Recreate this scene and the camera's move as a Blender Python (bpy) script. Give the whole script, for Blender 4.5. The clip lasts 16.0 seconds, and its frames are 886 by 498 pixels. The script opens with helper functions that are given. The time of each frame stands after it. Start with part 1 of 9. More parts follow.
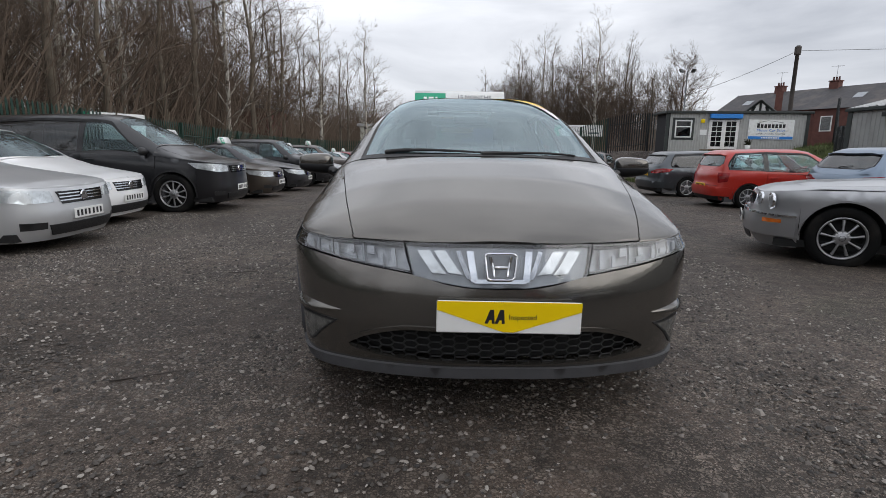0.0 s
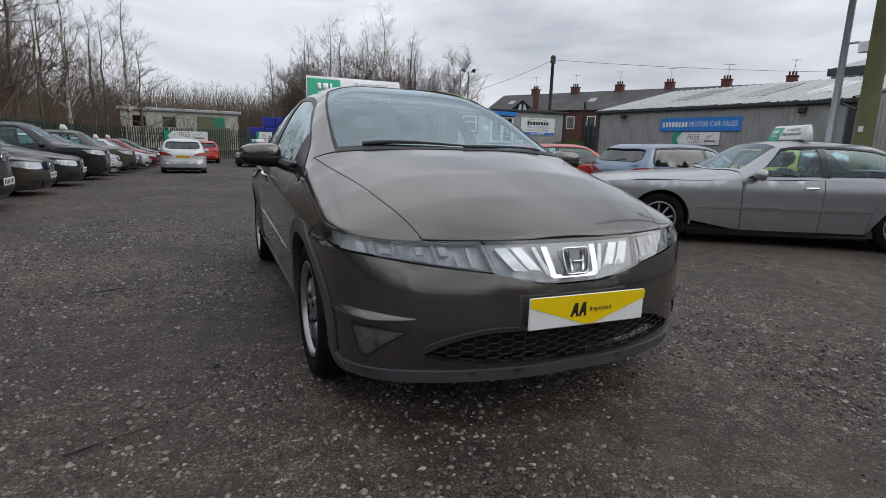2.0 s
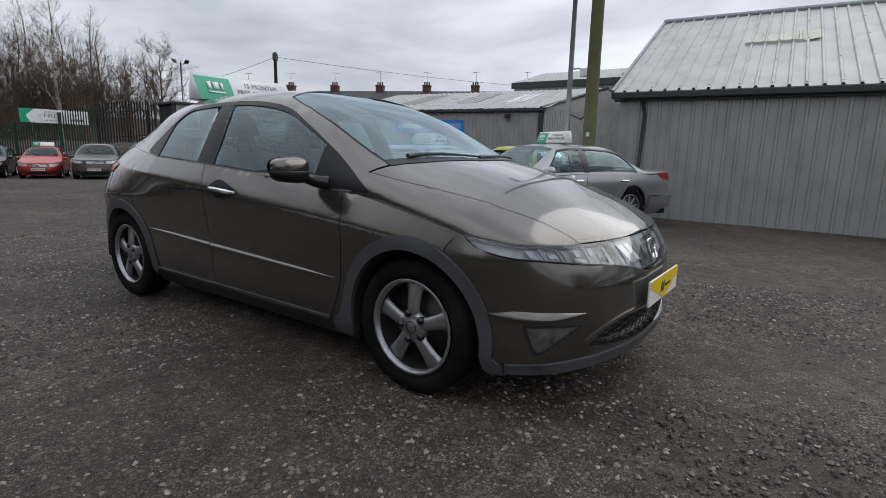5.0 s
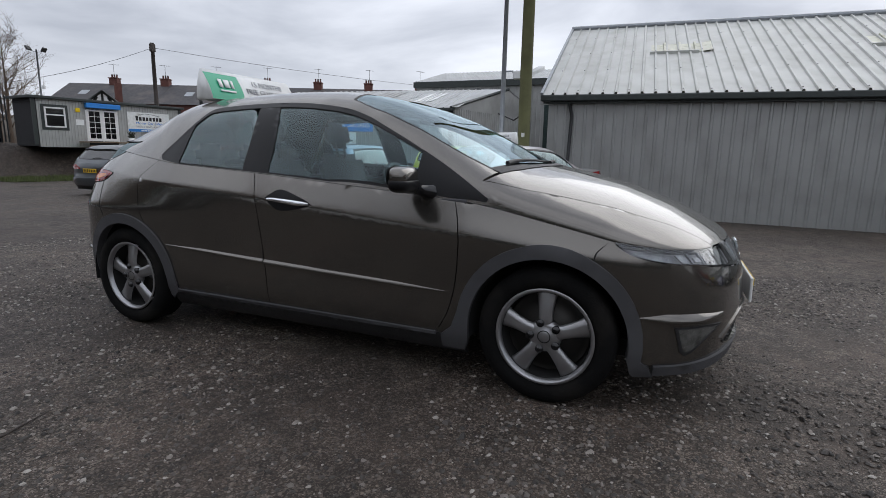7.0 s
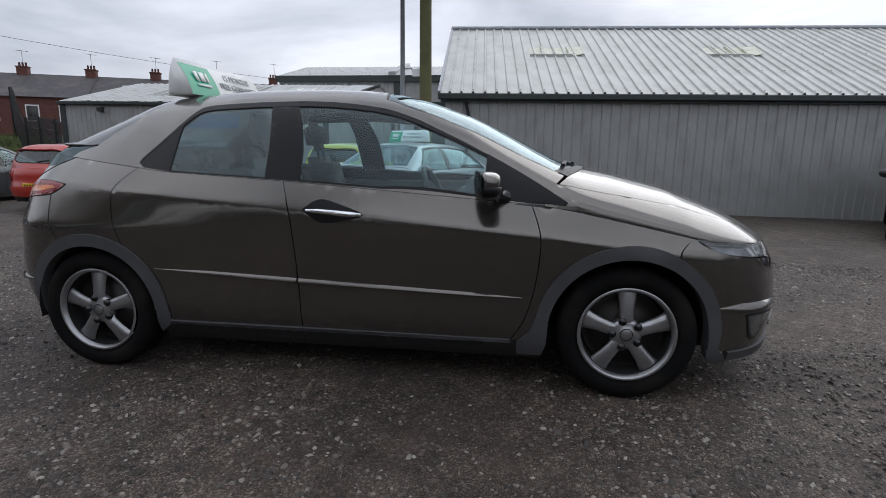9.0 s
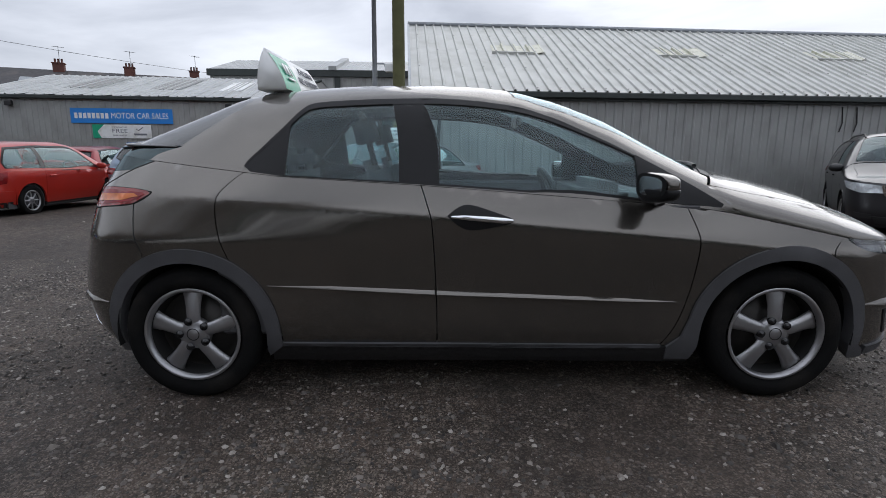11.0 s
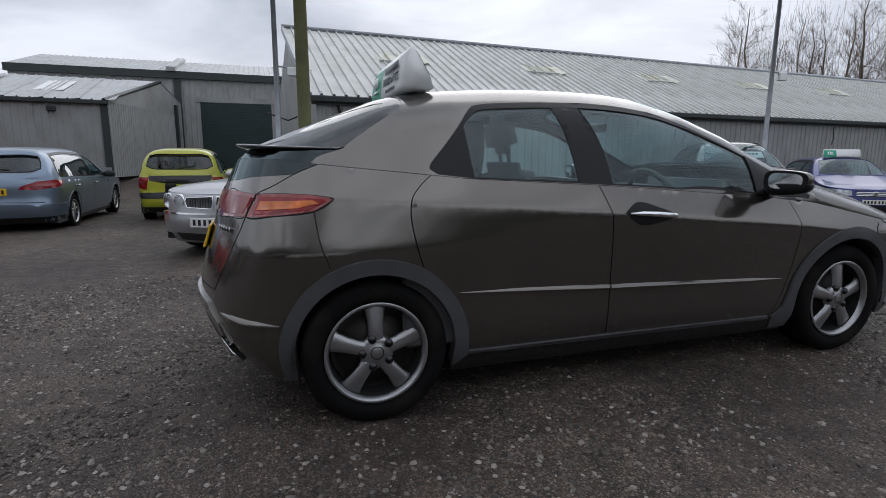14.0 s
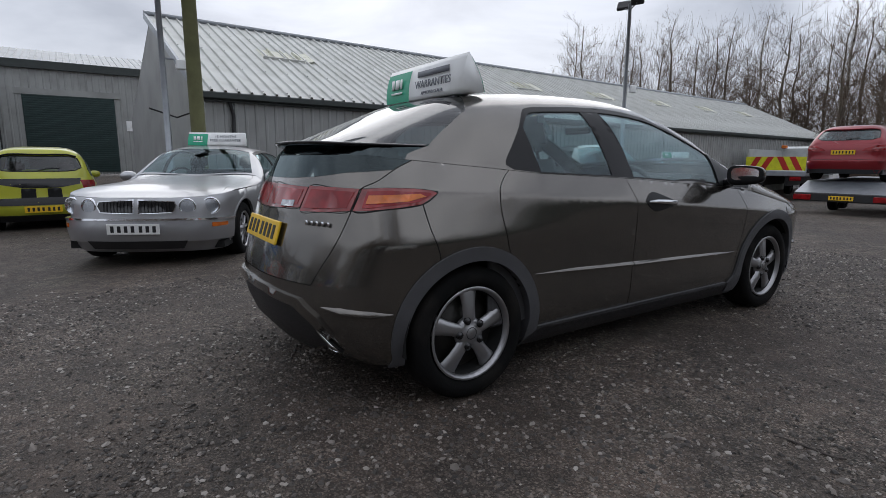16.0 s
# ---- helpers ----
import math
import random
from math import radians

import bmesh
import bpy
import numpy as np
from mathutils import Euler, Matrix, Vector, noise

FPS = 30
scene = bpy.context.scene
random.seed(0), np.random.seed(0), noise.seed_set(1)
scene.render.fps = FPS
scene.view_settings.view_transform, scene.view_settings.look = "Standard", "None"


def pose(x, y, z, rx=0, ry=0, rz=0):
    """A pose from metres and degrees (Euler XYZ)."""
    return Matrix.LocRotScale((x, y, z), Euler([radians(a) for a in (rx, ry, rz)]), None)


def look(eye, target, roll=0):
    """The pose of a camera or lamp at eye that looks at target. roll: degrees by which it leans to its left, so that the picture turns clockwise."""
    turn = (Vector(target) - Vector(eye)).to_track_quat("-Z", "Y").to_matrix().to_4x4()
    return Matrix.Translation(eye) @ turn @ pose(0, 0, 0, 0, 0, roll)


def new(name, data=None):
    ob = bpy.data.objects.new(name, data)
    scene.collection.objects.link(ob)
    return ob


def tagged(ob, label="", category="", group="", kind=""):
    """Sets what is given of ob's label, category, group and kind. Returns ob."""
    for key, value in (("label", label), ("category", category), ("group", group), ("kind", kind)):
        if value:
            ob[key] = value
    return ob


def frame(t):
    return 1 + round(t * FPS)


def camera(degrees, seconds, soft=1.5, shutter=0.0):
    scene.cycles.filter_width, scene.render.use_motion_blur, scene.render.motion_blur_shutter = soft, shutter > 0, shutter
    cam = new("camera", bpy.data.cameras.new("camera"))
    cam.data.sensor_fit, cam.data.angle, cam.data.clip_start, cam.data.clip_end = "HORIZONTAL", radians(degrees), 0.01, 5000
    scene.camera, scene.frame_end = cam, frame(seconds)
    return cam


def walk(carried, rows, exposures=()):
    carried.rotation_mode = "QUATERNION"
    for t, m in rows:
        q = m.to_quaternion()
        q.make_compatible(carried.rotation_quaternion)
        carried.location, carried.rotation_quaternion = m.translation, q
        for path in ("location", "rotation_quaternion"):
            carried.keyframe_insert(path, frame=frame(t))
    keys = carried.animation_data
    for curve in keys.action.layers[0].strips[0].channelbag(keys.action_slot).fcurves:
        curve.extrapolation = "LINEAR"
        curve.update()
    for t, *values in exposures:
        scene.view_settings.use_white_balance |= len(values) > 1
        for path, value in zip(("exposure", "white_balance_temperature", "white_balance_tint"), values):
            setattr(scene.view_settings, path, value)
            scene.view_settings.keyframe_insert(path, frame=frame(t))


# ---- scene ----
cam = camera(80.5, 16.0, soft=0.5)
PATH = [
    (0, (-0.342, -3.954, 1.073), (-0.268, -1.991, 0.697), 0.8),
    (0.5, (-0.552, -3.862, 1.085), (-0.299, -1.916, 0.703), 1.0),
    (1, (-0.851, -3.797, 1.093), (-0.437, -1.878, 0.708), 1.1),
    (1.5, (-1.083, -3.723, 1.07), (-0.456, -1.865, 0.679), 1.7),
    (2, (-1.321, -3.611, 1.061), (-0.48, -1.839, 0.669), 1.8),
    (2.5, (-1.598, -3.474, 1.064), (-0.61, -1.779, 0.676), 1.9),
    (3, (-1.859, -3.339, 1.068), (-0.73, -1.735, 0.681), 2.0),
    (3.5, (-2.085, -3.143, 1.042), (-0.84, -1.625, 0.66), 1.9),
    (4, (-2.26, -3.001, 1.046), (-0.928, -1.559, 0.666), 1.8),
    (4.5, (-2.454, -2.845, 1.066), (-0.958, -1.571, 0.692), 1.6),
    (7, (-3.071, -1.714, 1.1), (-1.249, -0.974, 0.735), 1.2),
    (7.5, (-3.136, -1.458, 1.091), (-1.286, -0.792, 0.723), 1.0),
    (8, (-3.226, -1.225, 1.115), (-1.325, -0.724, 0.747), 0.9),
    (10.5, (-3.13, 0.003, 1.125), (-1.166, 0.024, 0.745), 0.5),
    (11, (-3.104, 0.246, 1.131), (-1.142, 0.204, 0.75), 0.5),
    (11.5, (-3.085, 0.48, 1.13), (-1.127, 0.33, 0.753), 0.5),
    (12, (-3.026, 0.705, 1.136), (-1.073, 0.479, 0.766), 0.5),
    (12.5, (-2.996, 0.927, 1.142), (-1.06, 0.576, 0.783), 0.4),
    (13, (-2.993, 1.234, 1.124), (-1.079, 0.767, 0.776), 0.4),
    (13.5, (-2.932, 1.494, 1.097), (-1.041, 0.942, 0.751), 0.4),
    (14, (-2.865, 1.749, 1.088), (-1.003, 1.104, 0.744), 0.3),
    (14.5, (-2.842, 1.999, 1.101), (-1.019, 1.25, 0.759), 0.3),
    (15, (-2.797, 2.235, 1.074), (-1.028, 1.365, 0.737), 0.3),
    (15.5, (-2.71, 2.476, 1.039), (-1.017, 1.466, 0.702), 0.2),
    (16, (-2.616, 2.731, 1.06), (-0.996, 1.607, 0.725), 0.3),
]
walk(cam, [(t, look(eye, target, roll)) for t, eye, target, roll in PATH], ((0.0, 0.14, 6700, 10), (1.5, 0.03, 6630, 10), (4.5, 0.02, 6560, 10), (8.0, 0.07, 6450, 11), (11.0, 0.09, 6400, 11), (14.0, -0.04, 6400, 11), (16.0, -0.04, 6420, 11)))

# ---- sky and sun ----
world = bpy.data.worlds.new("overcast_sky")
scene.world = world
world.use_nodes = True
wn, wl = world.node_tree.nodes, world.node_tree.links
wn.clear()
w_out = wn.new("ShaderNodeOutputWorld")
w_bg = wn.new("ShaderNodeBackground")
w_sky = wn.new("ShaderNodeTexSky")
w_sky.sky_type, w_sky.sun_disc = "NISHITA", False
w_sky.sun_elevation, w_sky.sun_rotation = radians(32), radians(119)
w_dim = wn.new("ShaderNodeVectorMath")
w_dim.operation = "SCALE"
w_dim.inputs["Scale"].default_value = 0.07
w_co = wn.new("ShaderNodeTexCoord")
w_map = wn.new("ShaderNodeMapping")
w_map.inputs["Scale"].default_value = (1.0, 1.0, 3.2)
w_noise = wn.new("ShaderNodeTexNoise")
w_noise.inputs["Scale"].default_value = 2.1
w_noise.inputs["Detail"].default_value = 7
w_noise.inputs["Roughness"].default_value = 0.52
w_noise.inputs["Distortion"].default_value = 0.5
w_ramp = wn.new("ShaderNodeValToRGB")
w_ramp.color_ramp.elements[0].position, w_ramp.color_ramp.elements[0].color = 0.33, (0.435, 0.465, 0.53, 1)
w_ramp.color_ramp.elements[1].position, w_ramp.color_ramp.elements[1].color = 0.66, (0.825, 0.86, 0.935, 1)
w_mix = wn.new("ShaderNodeMixRGB")
w_mix.inputs["Fac"].default_value = 0.90
wl.new(w_co.outputs["Generated"], w_map.inputs["Vector"])
wl.new(w_map.outputs["Vector"], w_noise.inputs["Vector"])
wl.new(w_noise.outputs["Fac"], w_ramp.inputs["Fac"])
wl.new(w_sky.outputs["Color"], w_dim.inputs[0])
wl.new(w_dim.outputs["Vector"], w_mix.inputs["Color1"])
wl.new(w_ramp.outputs["Color"], w_mix.inputs["Color2"])
w_sep = wn.new("ShaderNodeSeparateXYZ")
w_rise = wn.new("ShaderNodeMapRange")
w_rise.inputs["From Min"].default_value, w_rise.inputs["From Max"].default_value = 0.0, 1.0
w_rise.inputs["To Min"].default_value, w_rise.inputs["To Max"].default_value = 1.05, 1.68
wl.new(w_co.outputs["Generated"], w_sep.inputs[0])
wl.new(w_sep.outputs["Z"], w_rise.inputs["Value"])
wl.new(w_rise.outputs["Result"], w_bg.inputs["Strength"])
wl.new(w_mix.outputs["Color"], w_bg.inputs["Color"])
wl.new(w_bg.outputs["Background"], w_out.inputs["Surface"])
sun = new("sun", bpy.data.lights.new("sun", "SUN"))
sun.data.energy, sun.data.angle, sun.data.color = 0.9, radians(62), (1.0, 0.985, 0.96)
sun.matrix_world = look((23, -13, 16.5), (0, 0, 0))
scene.view_settings.exposure = 0.0

# ---- materials ----
def hexc(h):
    v = [int(h[i:i + 2], 16) / 255 for i in (0, 2, 4)]
    return tuple(c / 12.92 if c < 0.04045 else ((c + 0.055) / 1.055) ** 2.4 for c in v)


def material(name, colour, rough=0.5, metal=0.0, spread=0.12, scale=8.0, bump=0.0, bump_scale=60.0, coat=0.0, stain=None, stain_scale=1.2, stain_cut=(0.5, 0.7), spec=0.5):
    m = bpy.data.materials.new(name)
    m.use_nodes = True
    n, l = m.node_tree.nodes, m.node_tree.links
    b = n["Principled BSDF"]
    b.inputs["Roughness"].default_value, b.inputs["Metallic"].default_value = rough, metal
    b.inputs["Coat Weight"].default_value, b.inputs["Coat Roughness"].default_value = coat, 0.06
    b.inputs["Specular IOR Level"].default_value = spec
    co = n.new("ShaderNodeTexCoord")
    nz = n.new("ShaderNodeTexNoise")
    nz.inputs["Scale"].default_value, nz.inputs["Detail"].default_value = scale, 5
    l.new(co.outputs["Object"], nz.inputs["Vector"])
    rp = n.new("ShaderNodeValToRGB")
    rp.color_ramp.elements[0].position, rp.color_ramp.elements[1].position = 0.3, 0.7
    rp.color_ramp.elements[0].color = (*[c * (1 - spread) for c in colour], 1)
    rp.color_ramp.elements[1].color = (*[min(1, c * (1 + spread)) for c in colour], 1)
    l.new(nz.outputs["Fac"], rp.inputs["Fac"])
    top = rp.outputs["Color"]
    if stain:
        n2 = n.new("ShaderNodeTexNoise")
        n2.inputs["Scale"].default_value, n2.inputs["Detail"].default_value = stain_scale, 8
        l.new(co.outputs["Object"], n2.inputs["Vector"])
        r2 = n.new("ShaderNodeValToRGB")
        r2.color_ramp.elements[0].position, r2.color_ramp.elements[1].position = stain_cut
        l.new(n2.outputs["Fac"], r2.inputs["Fac"])
        mx = n.new("ShaderNodeMixRGB")
        mx.inputs["Color2"].default_value = (*stain, 1)
        l.new(r2.outputs["Color"], mx.inputs["Fac"])
        l.new(top, mx.inputs["Color1"])
        top = mx.outputs["Color"]
    l.new(top, b.inputs["Base Color"])
    if bump:
        n3 = n.new("ShaderNodeTexNoise")
        n3.inputs["Scale"].default_value, n3.inputs["Detail"].default_value = bump_scale, 4
        l.new(co.outputs["Object"], n3.inputs["Vector"])
        bp = n.new("ShaderNodeBump")
        bp.inputs["Strength"].default_value, bp.inputs["Distance"].default_value = bump, 0.01
        l.new(n3.outputs["Fac"], bp.inputs["Height"])
        l.new(bp.outputs["Normal"], b.inputs["Normal"])
    return m


def paint(name, colour, metal=0.0, rough=0.32, coat=0.6):
    """Car paint: a base under a clear coat, with a fine flake and a thin film of road dust."""
    m = material(name, colour, rough, metal, 0.04, 3.0, 0.0, 300.0, coat, stain=tuple(c * 0.8 + 0.008 for c in colour), stain_scale=1.7, stain_cut=(0.55, 0.95))
    n, l = m.node_tree.nodes, m.node_tree.links
    b = n["Principled BSDF"]
    co = n.new("ShaderNodeTexCoord")
    d = n.new("ShaderNodeTexNoise")
    d.inputs["Scale"].default_value, d.inputs["Detail"].default_value = 4.0, 8
    l.new(co.outputs["Object"], d.inputs["Vector"])
    r = n.new("ShaderNodeMapRange")
    r.inputs["From Min"].default_value, r.inputs["From Max"].default_value = 0.3, 0.8
    r.inputs["To Min"].default_value, r.inputs["To Max"].default_value = 0.015, 0.07
    l.new(d.outputs["Fac"], r.inputs["Value"])
    l.new(r.outputs["Result"], b.inputs["Coat Roughness"])
    return m


def glass(name, tint, gloss=1.0, base=0.08, cast=(1.0, 1.0, 1.0)):
    """A thin pane: tinted see-through with a Fresnel mirror on it."""
    m = bpy.data.materials.new(name)
    m.use_nodes = True
    n, l = m.node_tree.nodes, m.node_tree.links
    n.clear()
    out, mix, tr, gl, fr = (n.new(k) for k in ("ShaderNodeOutputMaterial", "ShaderNodeMixShader", "ShaderNodeBsdfTransparent", "ShaderNodeBsdfGlossy", "ShaderNodeLayerWeight"))
    tr.inputs["Color"].default_value = (*tint, 1)
    gl.inputs["Roughness"].default_value = 0.02
    gl.inputs["Color"].default_value = (*[gloss * c for c in cast], 1)
    fr.inputs["Blend"].default_value = 0.5
    pw, ma = n.new("ShaderNodeMath"), n.new("ShaderNodeMath")
    pw.operation, pw.inputs[1].default_value = "POWER", 3.4
    ma.operation, ma.inputs[1].default_value, ma.inputs[2].default_value = "MULTIPLY_ADD", 0.9 - base, base
    l.new(fr.outputs["Facing"], pw.inputs[0])
    l.new(pw.outputs[0], ma.inputs[0])
    l.new(ma.outputs[0], mix.inputs["Fac"])
    l.new(tr.outputs["BSDF"], mix.inputs[1])
    l.new(gl.outputs["BSDF"], mix.inputs[2])
    l.new(mix.outputs["Shader"], out.inputs["Surface"])
    return m


M = {}
M["civic"] = paint("urban_bronze_paint", (0.136, 0.127, 0.114), 0.84, 0.18, 0.75)
M["black_plastic"] = material("black_plastic", (0.016, 0.016, 0.017), 0.5, bump=0.2, bump_scale=400)
M["grey_trim"] = material("grey_textured_plastic", (0.066, 0.066, 0.071), 0.6, bump=0.25, bump_scale=500)
M["gloss_black"] = material("gloss_black_trim", (0.01, 0.01, 0.011), 0.12, spread=0.05)
M["rubber"] = material("tyre_rubber", (0.008, 0.008, 0.008), 0.9, bump=0.3, bump_scale=120, stain=(0.018, 0.0165, 0.015), stain_scale=5, spec=0.1)
M["alloy"] = material("silver_alloy", (0.37, 0.37, 0.38), 0.33, 0.85, 0.06, 6, stain=(0.2, 0.19, 0.18), stain_scale=6, stain_cut=(0.55, 0.9))
M["dark_metal"] = material("dark_brake_metal", (0.03, 0.03, 0.032), 0.5, 0.6)
M["chrome"] = material("chrome", (0.75, 0.76, 0.78), 0.08, 1.0, 0.03)
M["disc"] = material("worn_brake_disc", (0.05, 0.047, 0.044), 0.5, 0.5)
# near-black for underbody parts and gaps, and for painted shade in the shed doorway
M["under_and_shade"] = material("underbody_and_shade_black", (0.008, 0.008, 0.008), 0.9)
M["fabric"] = material("dark_seat_fabric", (0.06, 0.06, 0.064), 0.9, bump=0.4, bump_scale=200)
M["dash"] = material("dashboard_plastic", (0.06, 0.06, 0.064), 0.6, bump=0.2, bump_scale=200)
M["glass"] = glass("car_glass", (0.80, 0.97, 0.99), base=0.06, cast=(0.84, 0.98, 1.0))
M["screen_glass"] = glass("windscreen_glass", (0.62, 0.80, 0.84), base=0.12, cast=(0.80, 0.95, 1.0))
M["pale_screen"] = glass("parked_screen_glass", (0.55, 0.70, 0.72), 0.75, 0.07, (0.85, 0.97, 1.0))
M["glass_dark"] = glass("tinted_rear_glass", (0.16, 0.22, 0.23), 0.95, 0.07)
M["dark_glass"] = glass("blacked_glass", (0.06, 0.09, 0.10), 0.55, 0.08, (0.8, 0.97, 1.0))
M["trim_black"] = material("satin_black_trim", (0.012, 0.012, 0.013), 0.35, spread=0.05, spec=0.2)
M["lamp_glass"] = glass("clear_lamp_lens", (0.9, 0.92, 0.94))
M["lamp_silver"] = material("lamp_reflector", (0.40, 0.41, 0.43), 0.22, 0.8, 0.35, 22, bump=0.35, bump_scale=30)
M["lamp_facet"] = material("lamp_facet_silver", (0.30, 0.31, 0.32), 0.38, 0.5, 0.3, 30, bump=0.3, bump_scale=45)
M["band_grey"] = material("nose_band_reflector", (0.20, 0.21, 0.22), 0.35, 0.6, 0.12, 8)
M["lamp_pale"] = material("fog_lamp_reflector", (0.72, 0.74, 0.74), 0.22, 0.35, 0.2, 25)
M["lamp_red"] = material("red_lamp_lens", (0.24, 0.010, 0.012), 0.12, coat=0.25, spread=0.4, scale=9, spec=0.35)
M["lamp_rose"] = material("pink_clear_lamp_lens", (0.25, 0.045, 0.045), 0.10, coat=0.3, spread=0.35, scale=14, spec=0.4)
M["fog_grey"] = material("fog_lamp_bowl", (0.15, 0.148, 0.135), 0.2, 0.3, 0.5, 22, bump=0.2, bump_scale=40)
M["lamp_amber"] = material("amber_lamp_lens", (0.55, 0.13, 0.015), 0.15, coat=0.25, spread=0.25, scale=18)
M["plate_white"] = material("white_plate", (0.78, 0.78, 0.76), 0.35, spread=0.03)
M["plate_yellow"] = material("yellow_plate", (0.80, 0.50, 0.02), 0.35, spread=0.05)
M["plate_amber"] = material("bright_yellow_vinyl", (0.86, 0.60, 0.0), 0.35, spread=0.03)
M["ink"] = material("black_ink", (0.012, 0.012, 0.014), 0.5, spread=0.02)
M["white_plastic"] = material("white_acrylic", (0.80, 0.81, 0.80), 0.3, spread=0.04, stain=(0.6, 0.6, 0.56), stain_scale=3)
M["green_sign"] = material("emerald_green_vinyl", (0.012, 0.34, 0.19), 0.3, spread=0.04)
M["blue_sign"] = material("bright_blue_sign", (0.02, 0.21, 0.62), 0.4, spread=0.05, scale=2)
M["sign_grey"] = material("grey_sign_ink", (0.16, 0.17, 0.19), 0.5)

# ---- building blocks ----
def part(name, bm, mat, parent=None, label="", smooth=True):
    """Link a bmesh as one mesh object, under a thing where one is given."""
    me = bpy.data.meshes.new(name)
    bm.normal_update()
    bm.to_mesh(me)
    bm.free()
    for mt in (mat if isinstance(mat, (list, tuple)) else [mat]):
        me.materials.append(mt)
    if smooth:
        me.polygons.foreach_set("use_smooth", [True] * len(me.polygons))
    ob = new(name, me)
    if parent:
        ob.parent = parent
    if label:
        ob["label"] = label
    return ob


def thing(name, m, label, category, group="", kind=""):
    ob = new(name)
    ob.empty_display_size = 0.1
    ob.matrix_basis = m
    return tagged(ob, label, category, group, kind)


def add_box(bm, lo, hi, bevel=0.0, m=None, seg=1):
    r = bmesh.ops.create_cube(bm, size=1.0)
    c = [(a + b) / 2 for a, b in zip(lo, hi)]
    s = [max(1e-5, b - a) for a, b in zip(lo, hi)]
    vs = r["verts"]
    for v in vs:
        v.co = Vector((v.co.x * s[0] + c[0], v.co.y * s[1] + c[1], v.co.z * s[2] + c[2]))
    if bevel:
        es = list({e for v in vs for e in v.link_edges})
        q = bmesh.ops.bevel(bm, geom=es, offset=min(bevel, 0.45 * min(s)), segments=seg, affect="EDGES", clamp_overlap=True)
        vs = list({v for f in q["faces"] for v in f.verts} | {v for v in vs if v.is_valid})
    if m is not None:
        for v in vs:
            v.co = m @ v.co
    return vs


def box(name, lo, hi, mat, parent=None, bevel=0.0, label="", m=None):
    bm = bmesh.new()
    add_box(bm, lo, hi, bevel, m)
    return part(name, bm, mat, parent, label, smooth=False)


def add_tube(bm, pts, rad, sides=8, cap=True):
    """A tube along points; rad is one radius or one for each point."""
    pts = [Vector(p) for p in pts]
    rad = [rad] * len(pts) if isinstance(rad, (int, float)) else rad
    rings, up = [], Vector((0, 0, 1))
    for i, p in enumerate(pts):
        d = (pts[min(i + 1, len(pts) - 1)] - pts[max(i - 1, 0)]).normalized()
        a = d.cross(up if abs(d.z) < 0.95 else Vector((1, 0, 0))).normalized()
        b = d.cross(a)
        rings.append([bm.verts.new(p + rad[i] * (math.cos(k * math.tau / sides) * a + math.sin(k * math.tau / sides) * b)) for k in range(sides)])
    for r0, r1 in zip(rings, rings[1:]):
        for k in range(sides):
            bm.faces.new((r0[k], r0[(k + 1) % sides], r1[(k + 1) % sides], r1[k]))
    if cap:
        bm.faces.new(rings[0]), bm.faces.new(rings[-1][::-1])


def tube(name, pts, rad, mat, parent=None, sides=8, label=""):
    bm = bmesh.new()
    add_tube(bm, pts, rad, sides)
    return part(name, bm, mat, parent, label)


def add_lathe(bm, prof, sides, closed=False):
    """Spin (x, r) points round the x axis."""
    rings = []
    for x, r in prof:
        rings.append([bm.verts.new((x, r * math.cos(k * math.tau / sides), r * math.sin(k * math.tau / sides))) for k in range(sides)])
    pairs = list(zip(rings, rings[1:])) + ([(rings[-1], rings[0])] if closed else [])
    for a, b in pairs:
        for k in range(sides):
            bm.faces.new((a[k], b[k], b[(k + 1) % sides], a[(k + 1) % sides]))


def add_prism(bm, poly, z0, z1):
    """Extrude a flat (x, y) outline from z0 to z1."""
    lo = [bm.verts.new((x, y, z0)) for x, y in poly]
    hi = [bm.verts.new((x, y, z1)) for x, y in poly]
    n = len(poly)
    bm.faces.new(lo[::-1]), bm.faces.new(hi)
    for i in range(n):
        bm.faces.new((lo[i], lo[(i + 1) % n], hi[(i + 1) % n], hi[i]))


def words(name, text, size, mat, m, parent=None, depth=0.002, width=0.0, shear=0.0, label=""):
    """Raised lettering in the built-in font, in its local xy plane, centred; width squeezes it to a true length."""
    cu = bpy.data.curves.new(name, "FONT")
    cu.body, cu.size, cu.align_x, cu.align_y, cu.extrude, cu.shear = text, size, "CENTER", "CENTER", depth, shear
    cu.resolution_u = 3
    tmp = bpy.data.objects.new(name, cu)
    scene.collection.objects.link(tmp)
    me = bpy.data.meshes.new_from_object(tmp.evaluated_get(bpy.context.evaluated_depsgraph_get()))
    bpy.data.objects.remove(tmp)
    xs = [v.co.x for v in me.vertices]
    if width and xs:
        k = width / (max(xs) - min(xs))
        for v in me.vertices:
            v.co.x *= k
    me.materials.clear()
    me.materials.append(mat)
    ob = new(name, me)
    if parent:
        ob.parent = parent
    ob.matrix_basis = m
    if label:
        ob["label"] = label
    return ob


def wall_frame(o, u, out):
    """A frame whose x runs along u, y up, and z out of the wall."""
    u, out = Vector(u).normalized(), Vector(out).normalized()
    up = out.cross(u)
    return Matrix(((u.x, up.x, out.x, o[0]), (u.y, up.y, out.y, o[1]), (u.z, up.z, out.z, o[2]), (0, 0, 0, 1)))


def smoothstep(a, b, v):
    t = min(1, max(0, (v - a) / (b - a)))
    return t * t * (3 - 2 * t)


